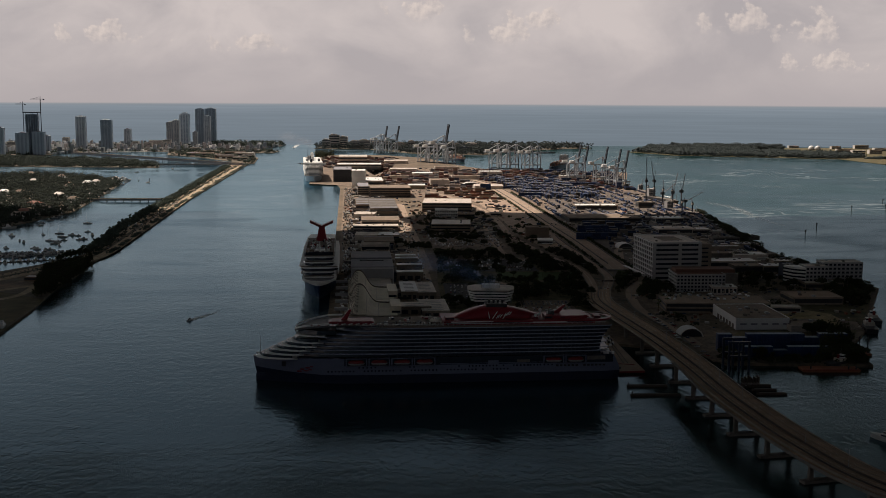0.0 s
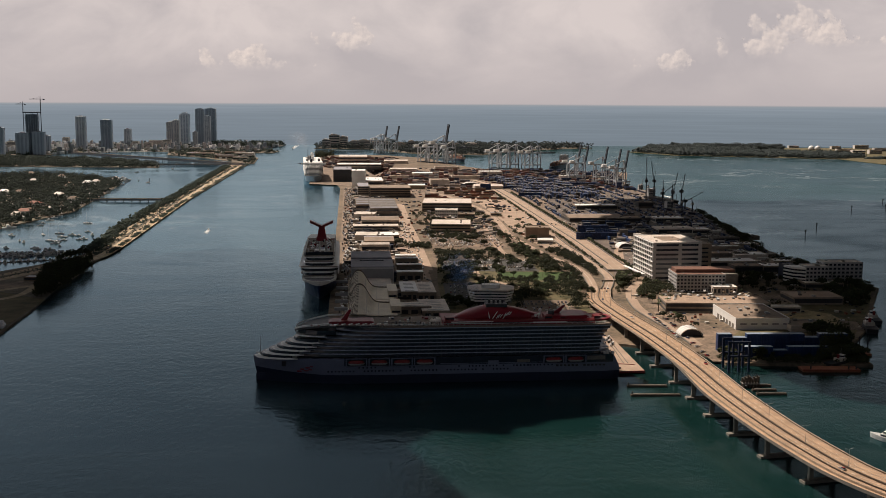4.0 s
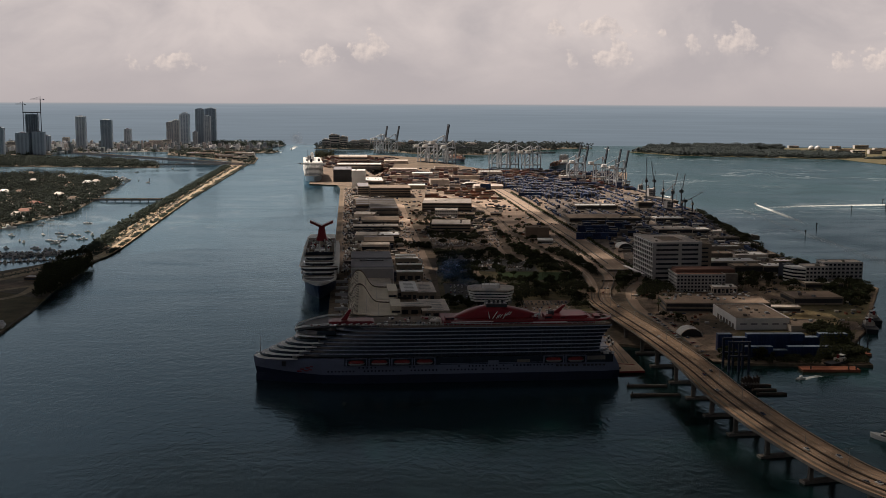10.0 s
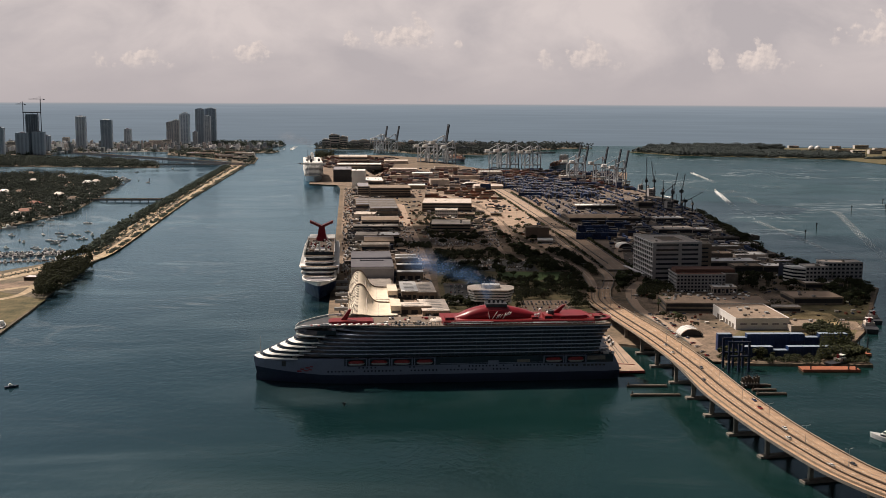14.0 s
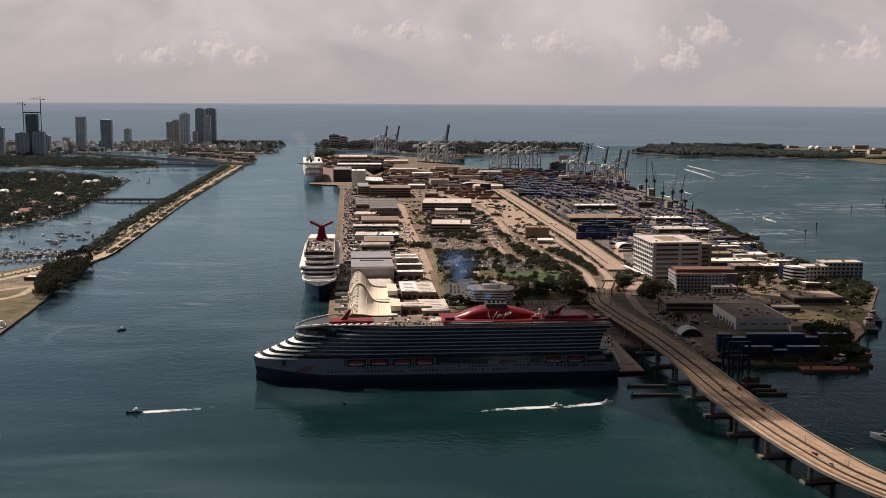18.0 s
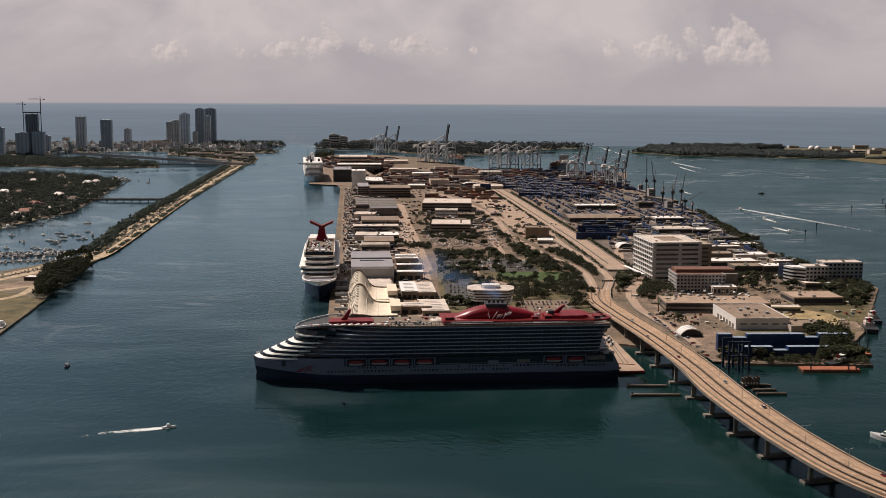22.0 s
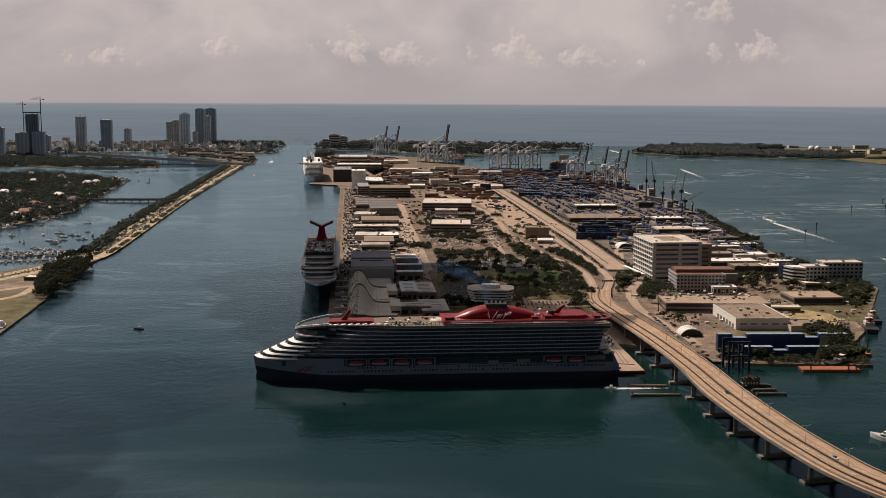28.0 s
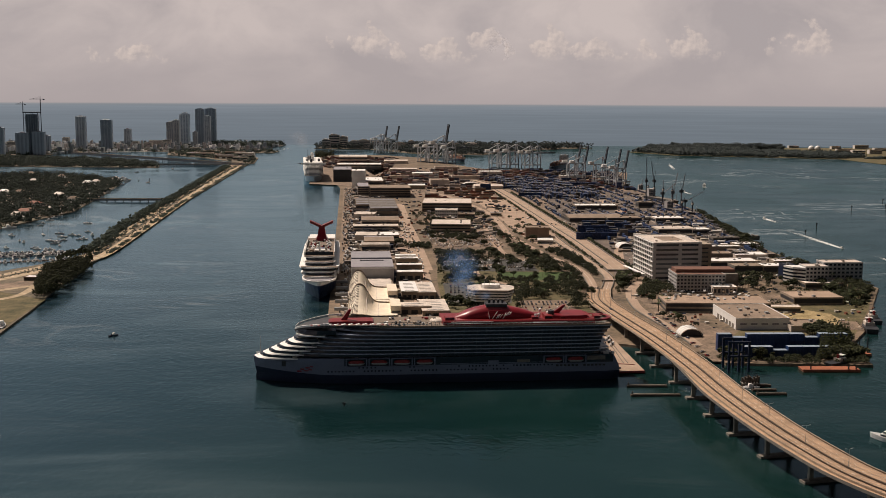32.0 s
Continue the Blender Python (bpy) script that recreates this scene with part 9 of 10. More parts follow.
lamps()
CAR_BODY = MB().rings([[(-2.2, -0.88, 0.3), (2.2, -0.85, 0.3), (2.2, 0.85, 0.3), (-2.2, 0.88, 0.3)], [(-2.25, -0.9, 0.75), (2.3, -0.86, 0.7), (2.3, 0.86, 0.7), (-2.25, 0.9, 0.75)], [(-2.1, -0.86, 1.0), (1.9, -0.8, 0.9), (1.9, 0.8, 0.9), (-2.1, 0.86, 1.0)]]).mesh("car_body", M_CARS)
CAR_GLASS = MB().rings([[(-1.8, -0.78, 0.98), (1.0, -0.76, 0.94), (1.0, 0.76, 0.94), (-1.8, 0.78, 0.98)], [(-1.3, -0.62, 1.42), (0.3, -0.62, 1.42), (0.3, 0.62, 1.42), (-1.3, 0.62, 1.42)]]).mesh("car_windows", M_GLASS)
CAR_ROOF = MB().box(-1.3, -0.62, 1.42, 0.3, 0.62, 1.48).mesh("car_roof", M_CARS)


def make_car(x, y, z, rz, label, grp):
    c = thing("car", x, y, z, rz, label, "car", grp)
    piece("car_body", CAR_BODY, c)
    piece("car_windows", CAR_GLASS, c)
    piece("car_roof", CAR_ROOF, c)
    return c


def parked_cars():
    rnd = random.Random(9)
    for r in range(7):
        for k in range(15):
            if rnd.random() < 0.75:
                make_car(9 + k * 4.2 + rnd.uniform(-.2, .2), 1132 + r * 16 + (r % 2) * 4, 2.12, 88 + rnd.uniform(-3, 3), "parked car in the asphalt car park", "cars in the car park")
    for (x0, y0), (x1, y1), n in (((203.9, 1065.8), (209.9, 950.8), 14), ((215.6, 1040.9), (219.0, 871.2), 10), ((231.7, 1092.9), (283.0, 1070.7), 10)):
        for k in range(n):
            f = (k + rnd.uniform(-0.15, 0.15)) / n
            make_car(x0 + (x1 - x0) * f, y0 + (y1 - y0) * f, 2.12, rnd.choice([20, 22, 112]) + rnd.uniform(-4, 4), "parked car on the service yard", "cars on the service yard")
    for r in range(5):
        for k in range(12):
            if rnd.random() < 0.8:
                make_car(84 + k * 4.0 + rnd.uniform(-.2, .2), 1068 + r * 15 + (r % 2) * 3, 2.1, 88 + rnd.uniform(-3, 3), "parked car behind the port office", "cars in the lower car park")
    far = MB()
    for r in range(12):
        for k in range(30):
            if rnd.random() < 0.5:
                x, y = -14 + k * 3.5 - r * 0.9, 1556 + r * 11.5
                far.box(x, y, 2.3, x + 1.9, y + 4.4, 3.7)
    for r in range(6):
        for k in range(30):
            if rnd.random() < 0.6:
                x, y = 2 + k * 3.6, 1342 + r * 15 + (r % 2) * 3
                far.box(x, y, 2.3, x + 1.9, y + 4.4, 3.7)
    for k in range(260):
        x, y = rnd.uniform(220, 330), rnd.uniform(1062, 1180)
        if k % 3 == 0:
            x, y = rnd.uniform(330, 420), rnd.uniform(1290, 1500)
        elif k % 3 == 1:
            x, y = rnd.uniform(60, 440), rnd.uniform(1720, 2000)
        if inside(PORT, x, y) and k % 2:
            far.box(x, y, 2.0, x + 2.0, y + 4.6, 3.6)
    for k in range(500):
        y = rnd.uniform(900, 2550)
        x = -88 + (y - 865) * -0.086 + rnd.uniform(3, 19)
        s = rnd.uniform(1, 3)
        far.box(x, y, 2.0, x + s, y + s * 1.8, 2.0 + rnd.uniform(1, 3.2))
    for k in range(300):
        y = rnd.uniform(900, 2300)
        x = np.interp(y, [880, 980, 1150, 1330, 1600, 1850, 2200, 2600], [-2, -8, -20, -28, -50, -75, -110, -150]) + rnd.uniform(-10, 10)
        far.box(x, y, 2.14, x + 1.9, y + 4.5, 3.6)
    for k in range(45):     # on the roof decks
        x, y = rnd.uniform(225, 315), rnd.uniform(1092, 1145)
        far.box(x, y, 11.2, x + 1.9, y + 4.4, 12.6)
    for k in range(90):
        f = rnd.random()
        x, y = np.interp(f, [0, 0.2, 1], [-474, -512, -645]) + rnd.uniform(-12, 12), np.interp(f, [0, 0.2, 1], [1480, 1900, 3400])
        far.box(x, y, 1.95, x + 2.2, y + 5.0, 3.6)
    solo("parked_vehicles", far, M_CARBITS, "many small parked cars, trucks and dockside gear", "vehicles", kind="stuff")


parked_cars()

# ---- moving boats ----


def wake(b, L, length, spread):
    """Broken white water trailing behind a boat: a churned middle and two thin arms."""
    n = 14
    a, c = [], []
    for k in range(n + 1):
        f = k / n
        w = L * 0.16 + spread * 0.30 * f ** 0.7
        a.append((-L * 0.42 - length * f, -w, 0.06))
        c.append((-L * 0.42 - length * f, w, 0.06))
    part("wake", MB().strip(c, a), M_FOAM_LONG if length > 150 else M_FOAM, b, "white churned wake")
    for s in (-1, 1):
        a, c = [], []
        for k in range(n + 1):
            f = k / n
            y = s * (L * 0.15 + spread * 0.7 * f)
            t = 0.25 + 0.7 * f
            a.append((L * 0.3 - length * 0.7 * f, y - t, 0.10))
            c.append((L * 0.3 - length * 0.7 * f, y + t, 0.10))
        part("bow_wave", MB().strip(c, a), M_FOAM, b)


MOVERS = []


def heading_rows(rows):
    """Poses along a track, bow forwards, with turns split below 80 degrees."""
    pts = [(t, Vector((x, y, 0))) for t, x, y in rows]
    heads = []
    for i in range(len(pts)):
        d = pts[min(i + 1, len(pts) - 1)][1] - pts[max(i - 1, 0)][1]
        if i + 1 < len(pts) and i > 0:
            a, b = pts[i][1] - pts[i - 1][1], pts[i + 1][1] - pts[i][1]
            d = (a.normalized() if a.length > 1 else Vector()) + (b.normalized() if b.length > 1 else Vector())
        if d.length < 0.2:
            heads.append(heads[-1] if heads else None)
        else:
            heads.append(math.degrees(math.atan2(d.y, d.x)))
    if heads[0] is None:
        heads[0] = next((h for h in heads if h is not None), 0.0)
    for i in range(1, len(heads)):
        if heads[i] is None:
            heads[i] = heads[i - 1]
        while heads[i] - heads[i - 1] > 180:
            heads[i] -= 360
        while heads[i] - heads[i - 1] < -180:
            heads[i] += 360
    out = []
    for i, (t, p) in enumerate(pts):
        if i:
            n = int(abs(heads[i] - heads[i - 1]) / 75)
            t0, p0 = pts[i - 1]
            for k in range(1, n + 1):
                f = k / (n + 1)
                q = p0.lerp(p, f)
                out.append((t0 + (t - t0) * f, pose(q.x, q.y, 0, 0, 0, heads[i - 1] + (heads[i] - heads[i - 1]) * f)))
        out.append((t, pose(p.x, p.y, 0, 0, 0, heads[i])))
    return out


def passing(kind, L, length, spread, rows, label):
    fn = {"motor": motorboat_parts, "ferry": ferry_parts, "tug": tug_parts, "dark": lambda b, l: motorboat_parts(b, l, True)}[kind]
    nm = {"motor": "motorboat", "ferry": "ferry", "tug": "tugboat", "dark": "motorboat"}[kind]
    b = thing(nm, rows[0][1], rows[0][2], 0, 0, label, {"motor": "boat", "ferry": "ferry", "tug": "tugboat", "dark": "boat"}[kind], "boats under way")
    fn(b, L * 0.8 if kind == "motor" else L)
    if length:
        wake(b, L, length, spread)
    if length > 100:
        rows = sail_off(rows)
    MOVERS.append((b, rows))


def sail_off(rows):
    """Boats with long wakes come from and go on to open water, well past the bay."""
    t1, x1, y1 = rows[1]
    if x1 > 0 and y1 > 2000:
        rows = [(0, 720, 6400), (max(0.1, t1 - 2.2), 690, 4450)] + rows[1:]
    t0, x0, y0 = rows[-3]
    t, x, y = rows[-2]
    d = Vector((x - x0, y - y0, 0)).normalized()
    if x > 0 and y > 3000:
        return rows[:-1] + [(min(t + 2.0, 31.9), 690, 4450), (32, 730, 6400)]
    if y > 4000:
        return rows[:-1] + [(32, x * 1.35, y * 1.35)]
    if t < 31.4:
        return rows[:-1] + [(t + 0.5, x + d.x * 900, y + d.y * 900), (32, x + d.x * 900, y + d.y * 900)]
    return rows


def foam_trail(line, w0, w1, t0, t1, foam, label):
    """A wake left on the water: the foam comes up behind the boat that made it and sinks away."""
    mid, l, r = ribbon([(x, y, 0.08) for x, y in line], 2.0)
    left, right = [], []
    for k, (c, e) in enumerate(zip(mid, l)):
        f = k / (len(mid) - 1)
        d = (e - c).normalized() * 0.5 * (w0 * (1 - f) + w1 * f)
        left.append(c + d)
        right.append(c - d)
    w = thing("wake", 0, 0, 0, 0, label, "wake", "foam trails on the water")
    part("foam", MB().strip(left, right), foam, w)
    rows = [(0.0, 0.0 if t0 <= 0 else -2.0)]
    if t0 > 0:
        rows += [(t0 - 0.3, -2.0), (t0, 0.0)]
    TRAILS.append((w, rows + [(t1, 0.0), (t1 + 0.3, -2.0), (32.0, -2.0)]))


TRAILS = []
BAY = "thin white foam trail on the open bay"
LINE = "thin white foam line behind a passing boat"
foam_trail([(-230.0, 1082.0), (-221.6, 1085.2), (-214.2, 1065.0), (-212.5, 1029.1), (-219.2, 990.4), (-230.3, 949.6), (-247.3, 901.4), (-268.8, 863.2), (-294.2, 831.5), (-321.4, 800.2), (-346.6, 780.5)], 7.2, 3.0, 18.9, 19.25, M_FOAM_LONG, "long bent white foam wake on the channel water")
foam_trail([(546.9, 2280.7), (575.7, 2160.1), (568.1, 2008.9), (576.3, 1860.4)], 22, 12, -1, 0.8, M_FOAM_OLD, BAY)
foam_trail([(708.8, 2614), (808.8, 2570.5)], 26, 22, 5.4, 6.6, M_FOAM, BAY)
foam_trail([(752.1, 2535.1), (766.3, 2401.1), (810.4, 2308), (902, 2236.6), (935.7, 2226.2)], 24, 18, 5.4, 6.8, M_FOAM, BAY)
foam_trail([(580.4, 2093), (613.2, 2150.5), (649.1, 2175.5), (743.3, 2216.1), (907, 2249.3), (951.4, 2264.1)], 22, 26, 9.6, 10.5, M_FOAM_LONG, BAY)
foam_trail([(578.9, 2137.3), (577.5, 1932.1), (579, 1747.1), (579, 1544.6), (582.6, 1374.1)], 10, 26, 9.6, 10.6, M_FOAM_OLD, BAY)
foam_trail([(564.5, 3033.9), (613.2, 2608.1), (683, 2579.2), (616.7, 2465.5), (662.9, 2395.2), (641.8, 2223), (697.4, 2189.8), (714.4, 2121.7), (750, 2101.4), (708.6, 1919.6), (647.2, 1676.8), (585.7, 1418.4)], 11, 14, 13.7, 14.6, M_FOAM_OLD, BAY)
foam_trail([(551.5, 1930.9), (550.4, 1687), (541.6, 1442.6)], 14, 10, 13.7, 14.6, M_FOAM_OLD, BAY)
foam_trail([(626.8, 2898.9), (667.7, 2645.2), (753.5, 2478.1), (845.4, 2398.3), (968.9, 2338.4)], 22, 26, 19.6, 20.5, M_FOAM, BAY)
foam_trail([(589.8, 2937), (736.9, 2649.5), (859.3, 2607.7), (1038.9, 2509.6)], 16, 16, 19.6, 20.5, M_FOAM_OLD, BAY)
foam_trail([(708, 2718.9), (798.5, 2636.5), (911.5, 2560.6), (1058.2, 2521.9)], 22, 18, 20.7, 21.6, M_FOAM, BAY)
foam_trail([(592.1, 2675.7), (608.8, 2542.4), (615, 2406.8)], 22, 22, 20.7, 21.6, M_FOAM, BAY)
foam_trail([(544.0, 2222.0), (564.8, 2126.7), (584.5, 2004.4), (592.2, 1804.0), (597.1, 1469.7), (598, 1380)], 14, 40, 22.75, 23.3, M_FOAM_LONG, "broad white foam wake on the open bay")
foam_trail([(544.0, 2222.0), (558.8, 2126.7), (566.5, 2004.4), (560.2, 1804.0), (550.1, 1469.7)], 8, 14, 22.75, 23.3, M_FOAM_OLD, BAY)
foam_trail([(575.6, 2804.1), (563.8, 2462.4), (558.2, 2136.3), (551.2, 1859.3), (559.5, 1687.4), (572.4, 1526.6), (590.7, 1393.7)], 12, 12, 23.6, 24.5, M_FOAM_OLD, BAY)
foam_trail([(563.8, 2462.4), (592.7, 2138), (610.8, 1844.9), (595, 1588.2), (580.6, 1369.3)], 12, 14, 23.6, 24.5, M_FOAM_OLD, BAY)
foam_trail([(582.5, 1885.8), (676.4, 1970.7), (745.8, 2021.8), (825.1, 2086.4), (861.4, 2245), (871.9, 2386.1), (809.1, 2438.1), (711.1, 2490.4)], 14, 10, 24.6, 25.5, M_FOAM_OLD, BAY)
foam_trail([(582.5, 1885.8), (578.4, 1706.6), (573.1, 1546.2), (590.9, 1413.8)], 12, 26, 24.6, 25.5, M_FOAM_OLD, BAY)
foam_trail([(632.9, 2807.9), (630, 2466.3), (615.7, 2139.2), (625.1, 1888.8), (614.3, 1689.6), (590.7, 1393.7)], 14, 24, 29.6, 30.6, M_FOAM_OLD, BAY)
foam_trail([(631.7, 1764.7), (620.8, 1634.7), (611.9, 1445)], 22, 30, 29.6, 30.6, M_FOAM_OLD, BAY)
foam_trail([(-36.2, 740.3), (-85.5, 726.9), (-132.6, 711.4), (-186.5, 701.5), (-243, 693), (-298.2, 684.6)], 4, 7, 7.7, 8.25, M_FOAM_LONG, LINE)
foam_trail([(-129.5, 737.2), (-196.4, 740.2), (-251.7, 742), (-320.2, 746.4)], 3, 3, 7.7, 8.4, M_FOAM_OLD, LINE)
foam_trail([(-116.8, 697.6), (-145.4, 682.4), (-173.1, 663.1), (-214.3, 638.2), (-260.1, 601.4)], 4, 7, 7.7, 8.4, M_FOAM_OLD, LINE)
foam_trail([(-111.4, 623.2), (-147.4, 612.7), (-181.6, 602.5), (-209.4, 593.7), (-251, 579.5)], 3, 3, 11.6, 12.6, M_FOAM_OLD, LINE)
foam_trail([(-237, 583.3), (-174.5, 604.5)], 2, 2, 11.6, 12.4, M_FOAM, LINE)


WHITE_RUN = "white motorboat under way with a white wake"
passing("motor", 11, 70, 7, [(0, -242.1, 1033.8), (0.5, -257.1, 996.9), (0.8, -270.3, 939.6), (1.0, -264.4, 872.9), (1.2, -251.1, 841.3), (1.6, -242.7, 850.7), (2.0, -272.3, 1017.1), (2.4, -301.2, 1204.4), (2.8, -322.5, 1336.8), (3.5, -350.2, 1541.1), (5.5, -480.8, 2640.0), (8, -579.5, 3713.2), (12, -659.8, 4577.5), (32, -659.8, 4577.5)], WHITE_RUN)
passing("tug", 17, 40, 8, [(0, 439.2, 864.9), (2.6, 407.7, 845.9), (2.72, -9.2, 771.5), (2.85, -95.4, 777.5), (3.0, -181.9, 763.7), (3.1, -236.4, 750.8), (3.2, -288.4, 727.3), (3.35, -365.0, 702.2), (32, -365.0, 702.2)], "dark harbour tug under way")
passing("motor", 13, 120, 5, [(0, -365.0, 702.2), (7.6, -368.2, 708.6), (7.8, -154.9, 728.4), (8.0, -36.3, 741.6), (8.1, 25.9, 751.4), (8.2, 87.6, 764.2), (8.4, 215.6, 791.3), (8.7, 430.1, 846.3), (32, 430.1, 846.3)], WHITE_RUN)
passing("motor", 10, 60, 4, [(0, 430.1, 846.3), (8.7, 419.7, 825.0), (9.0, 266.1, 795.5), (9.15, 215.6, 791.3), (9.5, -134.9, 703.6), (9.8, -364.4, 665.7), (32, -364.4, 665.7)], WHITE_RUN)
passing("ferry", 20, 30, 8, [(0, 313.6, 643.4), (8.4, 315.1, 646.6), (9.0, 252.1, 685.4), (9.7, 360.6, 728.1), (32, 360.6, 728.1)], "white double-decked ferry under way")
passing("motor", 11, 95, 4, [(0, 430.1, 846.3), (10.5, 399.4, 828.1), (10.8, 88.9, 776.4), (11.0, -46.4, 747.1), (11.1, -96.8, 722.6), (11.3, -211.6, 686.1), (11.5, -355.5, 648.9), (32, -355.5, 648.9)], WHITE_RUN)
passing("motor", 12, 30, 4, [(0, 448.7, 884.3), (11.5, 190.5, 790.8), (12.6, 126.9, 710.7), (13.0, 113.2, 670.1), (13.1, 110.0, 656.4), (13.5, 89.8, 593.5), (13.9, 67.8, 507.6), (32, 67.8, 507.6)], WHITE_RUN)
passing("motor", 16, 420, 16, [(0, 710.1, 1417.7), (12.7, 669.9, 1493.5), (13.0, 583.8, 1877.1), (13.3, 592.0, 2106.2), (13.6, 616.6, 2371.5), (14.5, 665.2, 2713.2), (16, 787.6, 3375.8), (22, 774.5, 3733.0), (32, 774.5, 3733.0)], WHITE_RUN)
passing("motor", 14, 260, 12, [(0, 717.2, 3370.2), (12.5, 536.5, 2314.4), (12.8, 506.0, 2000.5), (13.0, 525.7, 1793.1), (13.3, 567.4, 1575.5), (13.7, 664.6, 1324.7), (32, 664.6, 1324.7)], WHITE_RUN)
passing("motor", 22, 440, 24, [(0, -634.5, 4685.1), (15.5, -618.5, 4481.8), (16.5, -527.8, 3271.8), (16.8, -378.3, 1859.6), (17.0, -341.8, 1396.7), (17.1, -308.8, 1110.1), (17.2, -284.1, 868.6), (17.5, -367.4, 671.5), (32, -367.4, 671.5)], WHITE_RUN)
passing("motor", 13, 190, 6, [(0, -390.2, 714.8), (16.6, -390.2, 714.8), (17.0, -91.1, 752.1), (17.1, -35.2, 760.5), (17.3, 80.4, 773.2), (17.7, 430.1, 846.3), (32, 430.1, 846.3)], WHITE_RUN)
passing("motor", 11, 70, 4, [(0, -390.2, 714.8), (17.3, -390.2, 714.8), (17.5, -223.5, 734.0), (17.75, -70.8, 734.0), (18.0, 79.9, 743.8), (18.1, 107.8, 752.9), (18.5, 215.6, 791.3), (18.9, 430.1, 846.3), (32, 430.1, 846.3)], WHITE_RUN)
passing("motor", 11, 50, 4, [(0, -319.4, 580.3), (16.7, -319.4, 580.3), (17.0, -193.8, 624.0), (17.1, -170.2, 636.8), (17.5, -65.4, 684.9), (17.8, 44.9, 722.5), (18.2, 215.6, 791.3), (18.6, 430.1, 846.3), (32, 430.1, 846.3)], WHITE_RUN)
passing("dark", 11, 60, 4, [(0, 430.1, 846.3), (17.4, 430.1, 846.3), (17.6, 129.5, 774.1), (17.9, -156.6, 736.6), (18.0, -208.2, 723.3), (18.1, -249.0, 712.0), (18.4, -376.8, 689.4), (32, -376.8, 689.4)], "small dark patrol boat in the channel")
passing("motor", 15, 12, 6, [(0, -393.7, 721.4), (18.3, -397.2, 728.1), (18.6, -308.3, 810.5), (18.8, -258.9, 926.6), (18.93, -223.2, 1020.9), (19.0, -231.2, 1087.9), (19.08, -256.9, 1124.1), (19.14, -271.0, 1173.4), (19.2, -257.7, 1243.3), (19.3, -187.3, 1226.3), (19.6, -169.8, 1238.2), (19.85, -176.6, 1269.4), (20.0, -178.1, 1238.0), (20.2, -205.8, 1345.1), (20.3, -244.0, 1471.8), (20.5, -301.0, 1727.9), (20.8, -428.4, 2119.9), (21.0, -472.7, 2378.2), (22, -572.8, 3552.5), (26, -650.8, 4630.3), (32, -650.8, 4630.3)], WHITE_RUN)
passing("motor", 11, 60, 4, [(0, -341.7, 622.7), (19.1, -344.4, 627.8), (19.5, -240.4, 657.5), (20.0, -68.5, 717.8), (20.1, -35.6, 736.1), (20.5, 95.9, 773.5), (21.0, 249.8, 808.2), (21.4, 430.1, 846.3), (32, 430.1, 846.3)], WHITE_RUN)
passing("motor", 16, 420, 16, [(0, 643.9, 1282.5), (20.2, 664.6, 1324.7), (20.7, 625.9, 1821.1), (21.0, 607.0, 1976.6), (22.0, 581.7, 2149.3), (23.0, 540.8, 2227.8), (24, 582.9, 2467.8), (25.5, 666.0, 2901.0), (28, 726.0, 3370.9), (32, 751.6, 3603.6)], WHITE_RUN)
passing("motor", 11, 60, 4, [(0, -349.9, 638.2), (21.5, -352.7, 643.5), (21.8, -241.5, 667.7), (22.0, -176.3, 690.3), (22.1, -146.0, 699.6), (22.6, 6.9, 749.6), (23.0, 127.7, 778.7), (23.4, 434.6, 855.5), (32, 434.6, 855.5)], WHITE_RUN)
passing("motor", 20, 160, 16, [(0, -373.6, 683.3), (22.0, -380.1, 695.6), (22.5, -326.7, 871.6), (23.0, -340.0, 1137.9), (23.5, -368.0, 1405.6), (24.0, -384.9, 1614.0), (24.5, -411.5, 1858.1), (26, -513.4, 2820.6), (30, -662.4, 4629.0), (32, -662.4, 4629.0)], WHITE_RUN)
passing("motor", 10, 90, 3, [(0, 425.7, 837.3), (22.5, 425.7, 837.3), (22.7, 173.7, 790.5), (22.9, -33.6, 771.0), (23.0, -113.6, 762.0), (23.1, -159.4, 758.1), (23.4, -393.7, 721.4), (32, -393.7, 721.4)], WHITE_RUN)
passing("ferry", 26, 26, 6, [(0, 425.7, 837.3), (23.6, 425.7, 837.3), (24.2, 194.7, 790.9), (24.6, -41.7, 770.8), (25.0, -187.3, 746.0), (25.1, -225.0, 728.5), (25.2, -261.0, 711.8), (25.6, -370.5, 677.3), (32, -370.5, 677.3)], "white double-decked ferry under way")
passing("motor", 14, 80, 5, [(0, 430.1, 846.3), (24.8, 425.7, 837.3), (25.0, 141.7, 797.9), (25.1, 81.4, 791.9), (25.2, 30.7, 784.6), (25.5, -144.0, 752.6), (25.9, -383.4, 701.8), (32, -383.4, 701.8)], WHITE_RUN)
passing("motor", 9, 25, 3, [(0, -349.9, 638.2), (24.2, -355.5, 648.9), (24.6, -266.8, 751.7), (25.0, -274.0, 853.7), (25.2, -282.6, 921.7), (25.5, -250.8, 1007.2), (26.5, -310.9, 1485.7), (28, -520.1, 3029.6), (32, -643.6, 4579.3)], WHITE_RUN)
passing("motor", 11, 55, 4, [(0, 430.1, 846.3), (27.6, 425.7, 837.3), (28.0, 124.1, 792.7), (28.1, 86.5, 792.0), (28.2, 39.0, 784.7), (28.4, -37.5, 775.5), (28.7, -164.8, 761.0), (29.0, -279.5, 734.4), (29.3, -386.8, 708.2), (32, -386.8, 708.2)], WHITE_RUN)
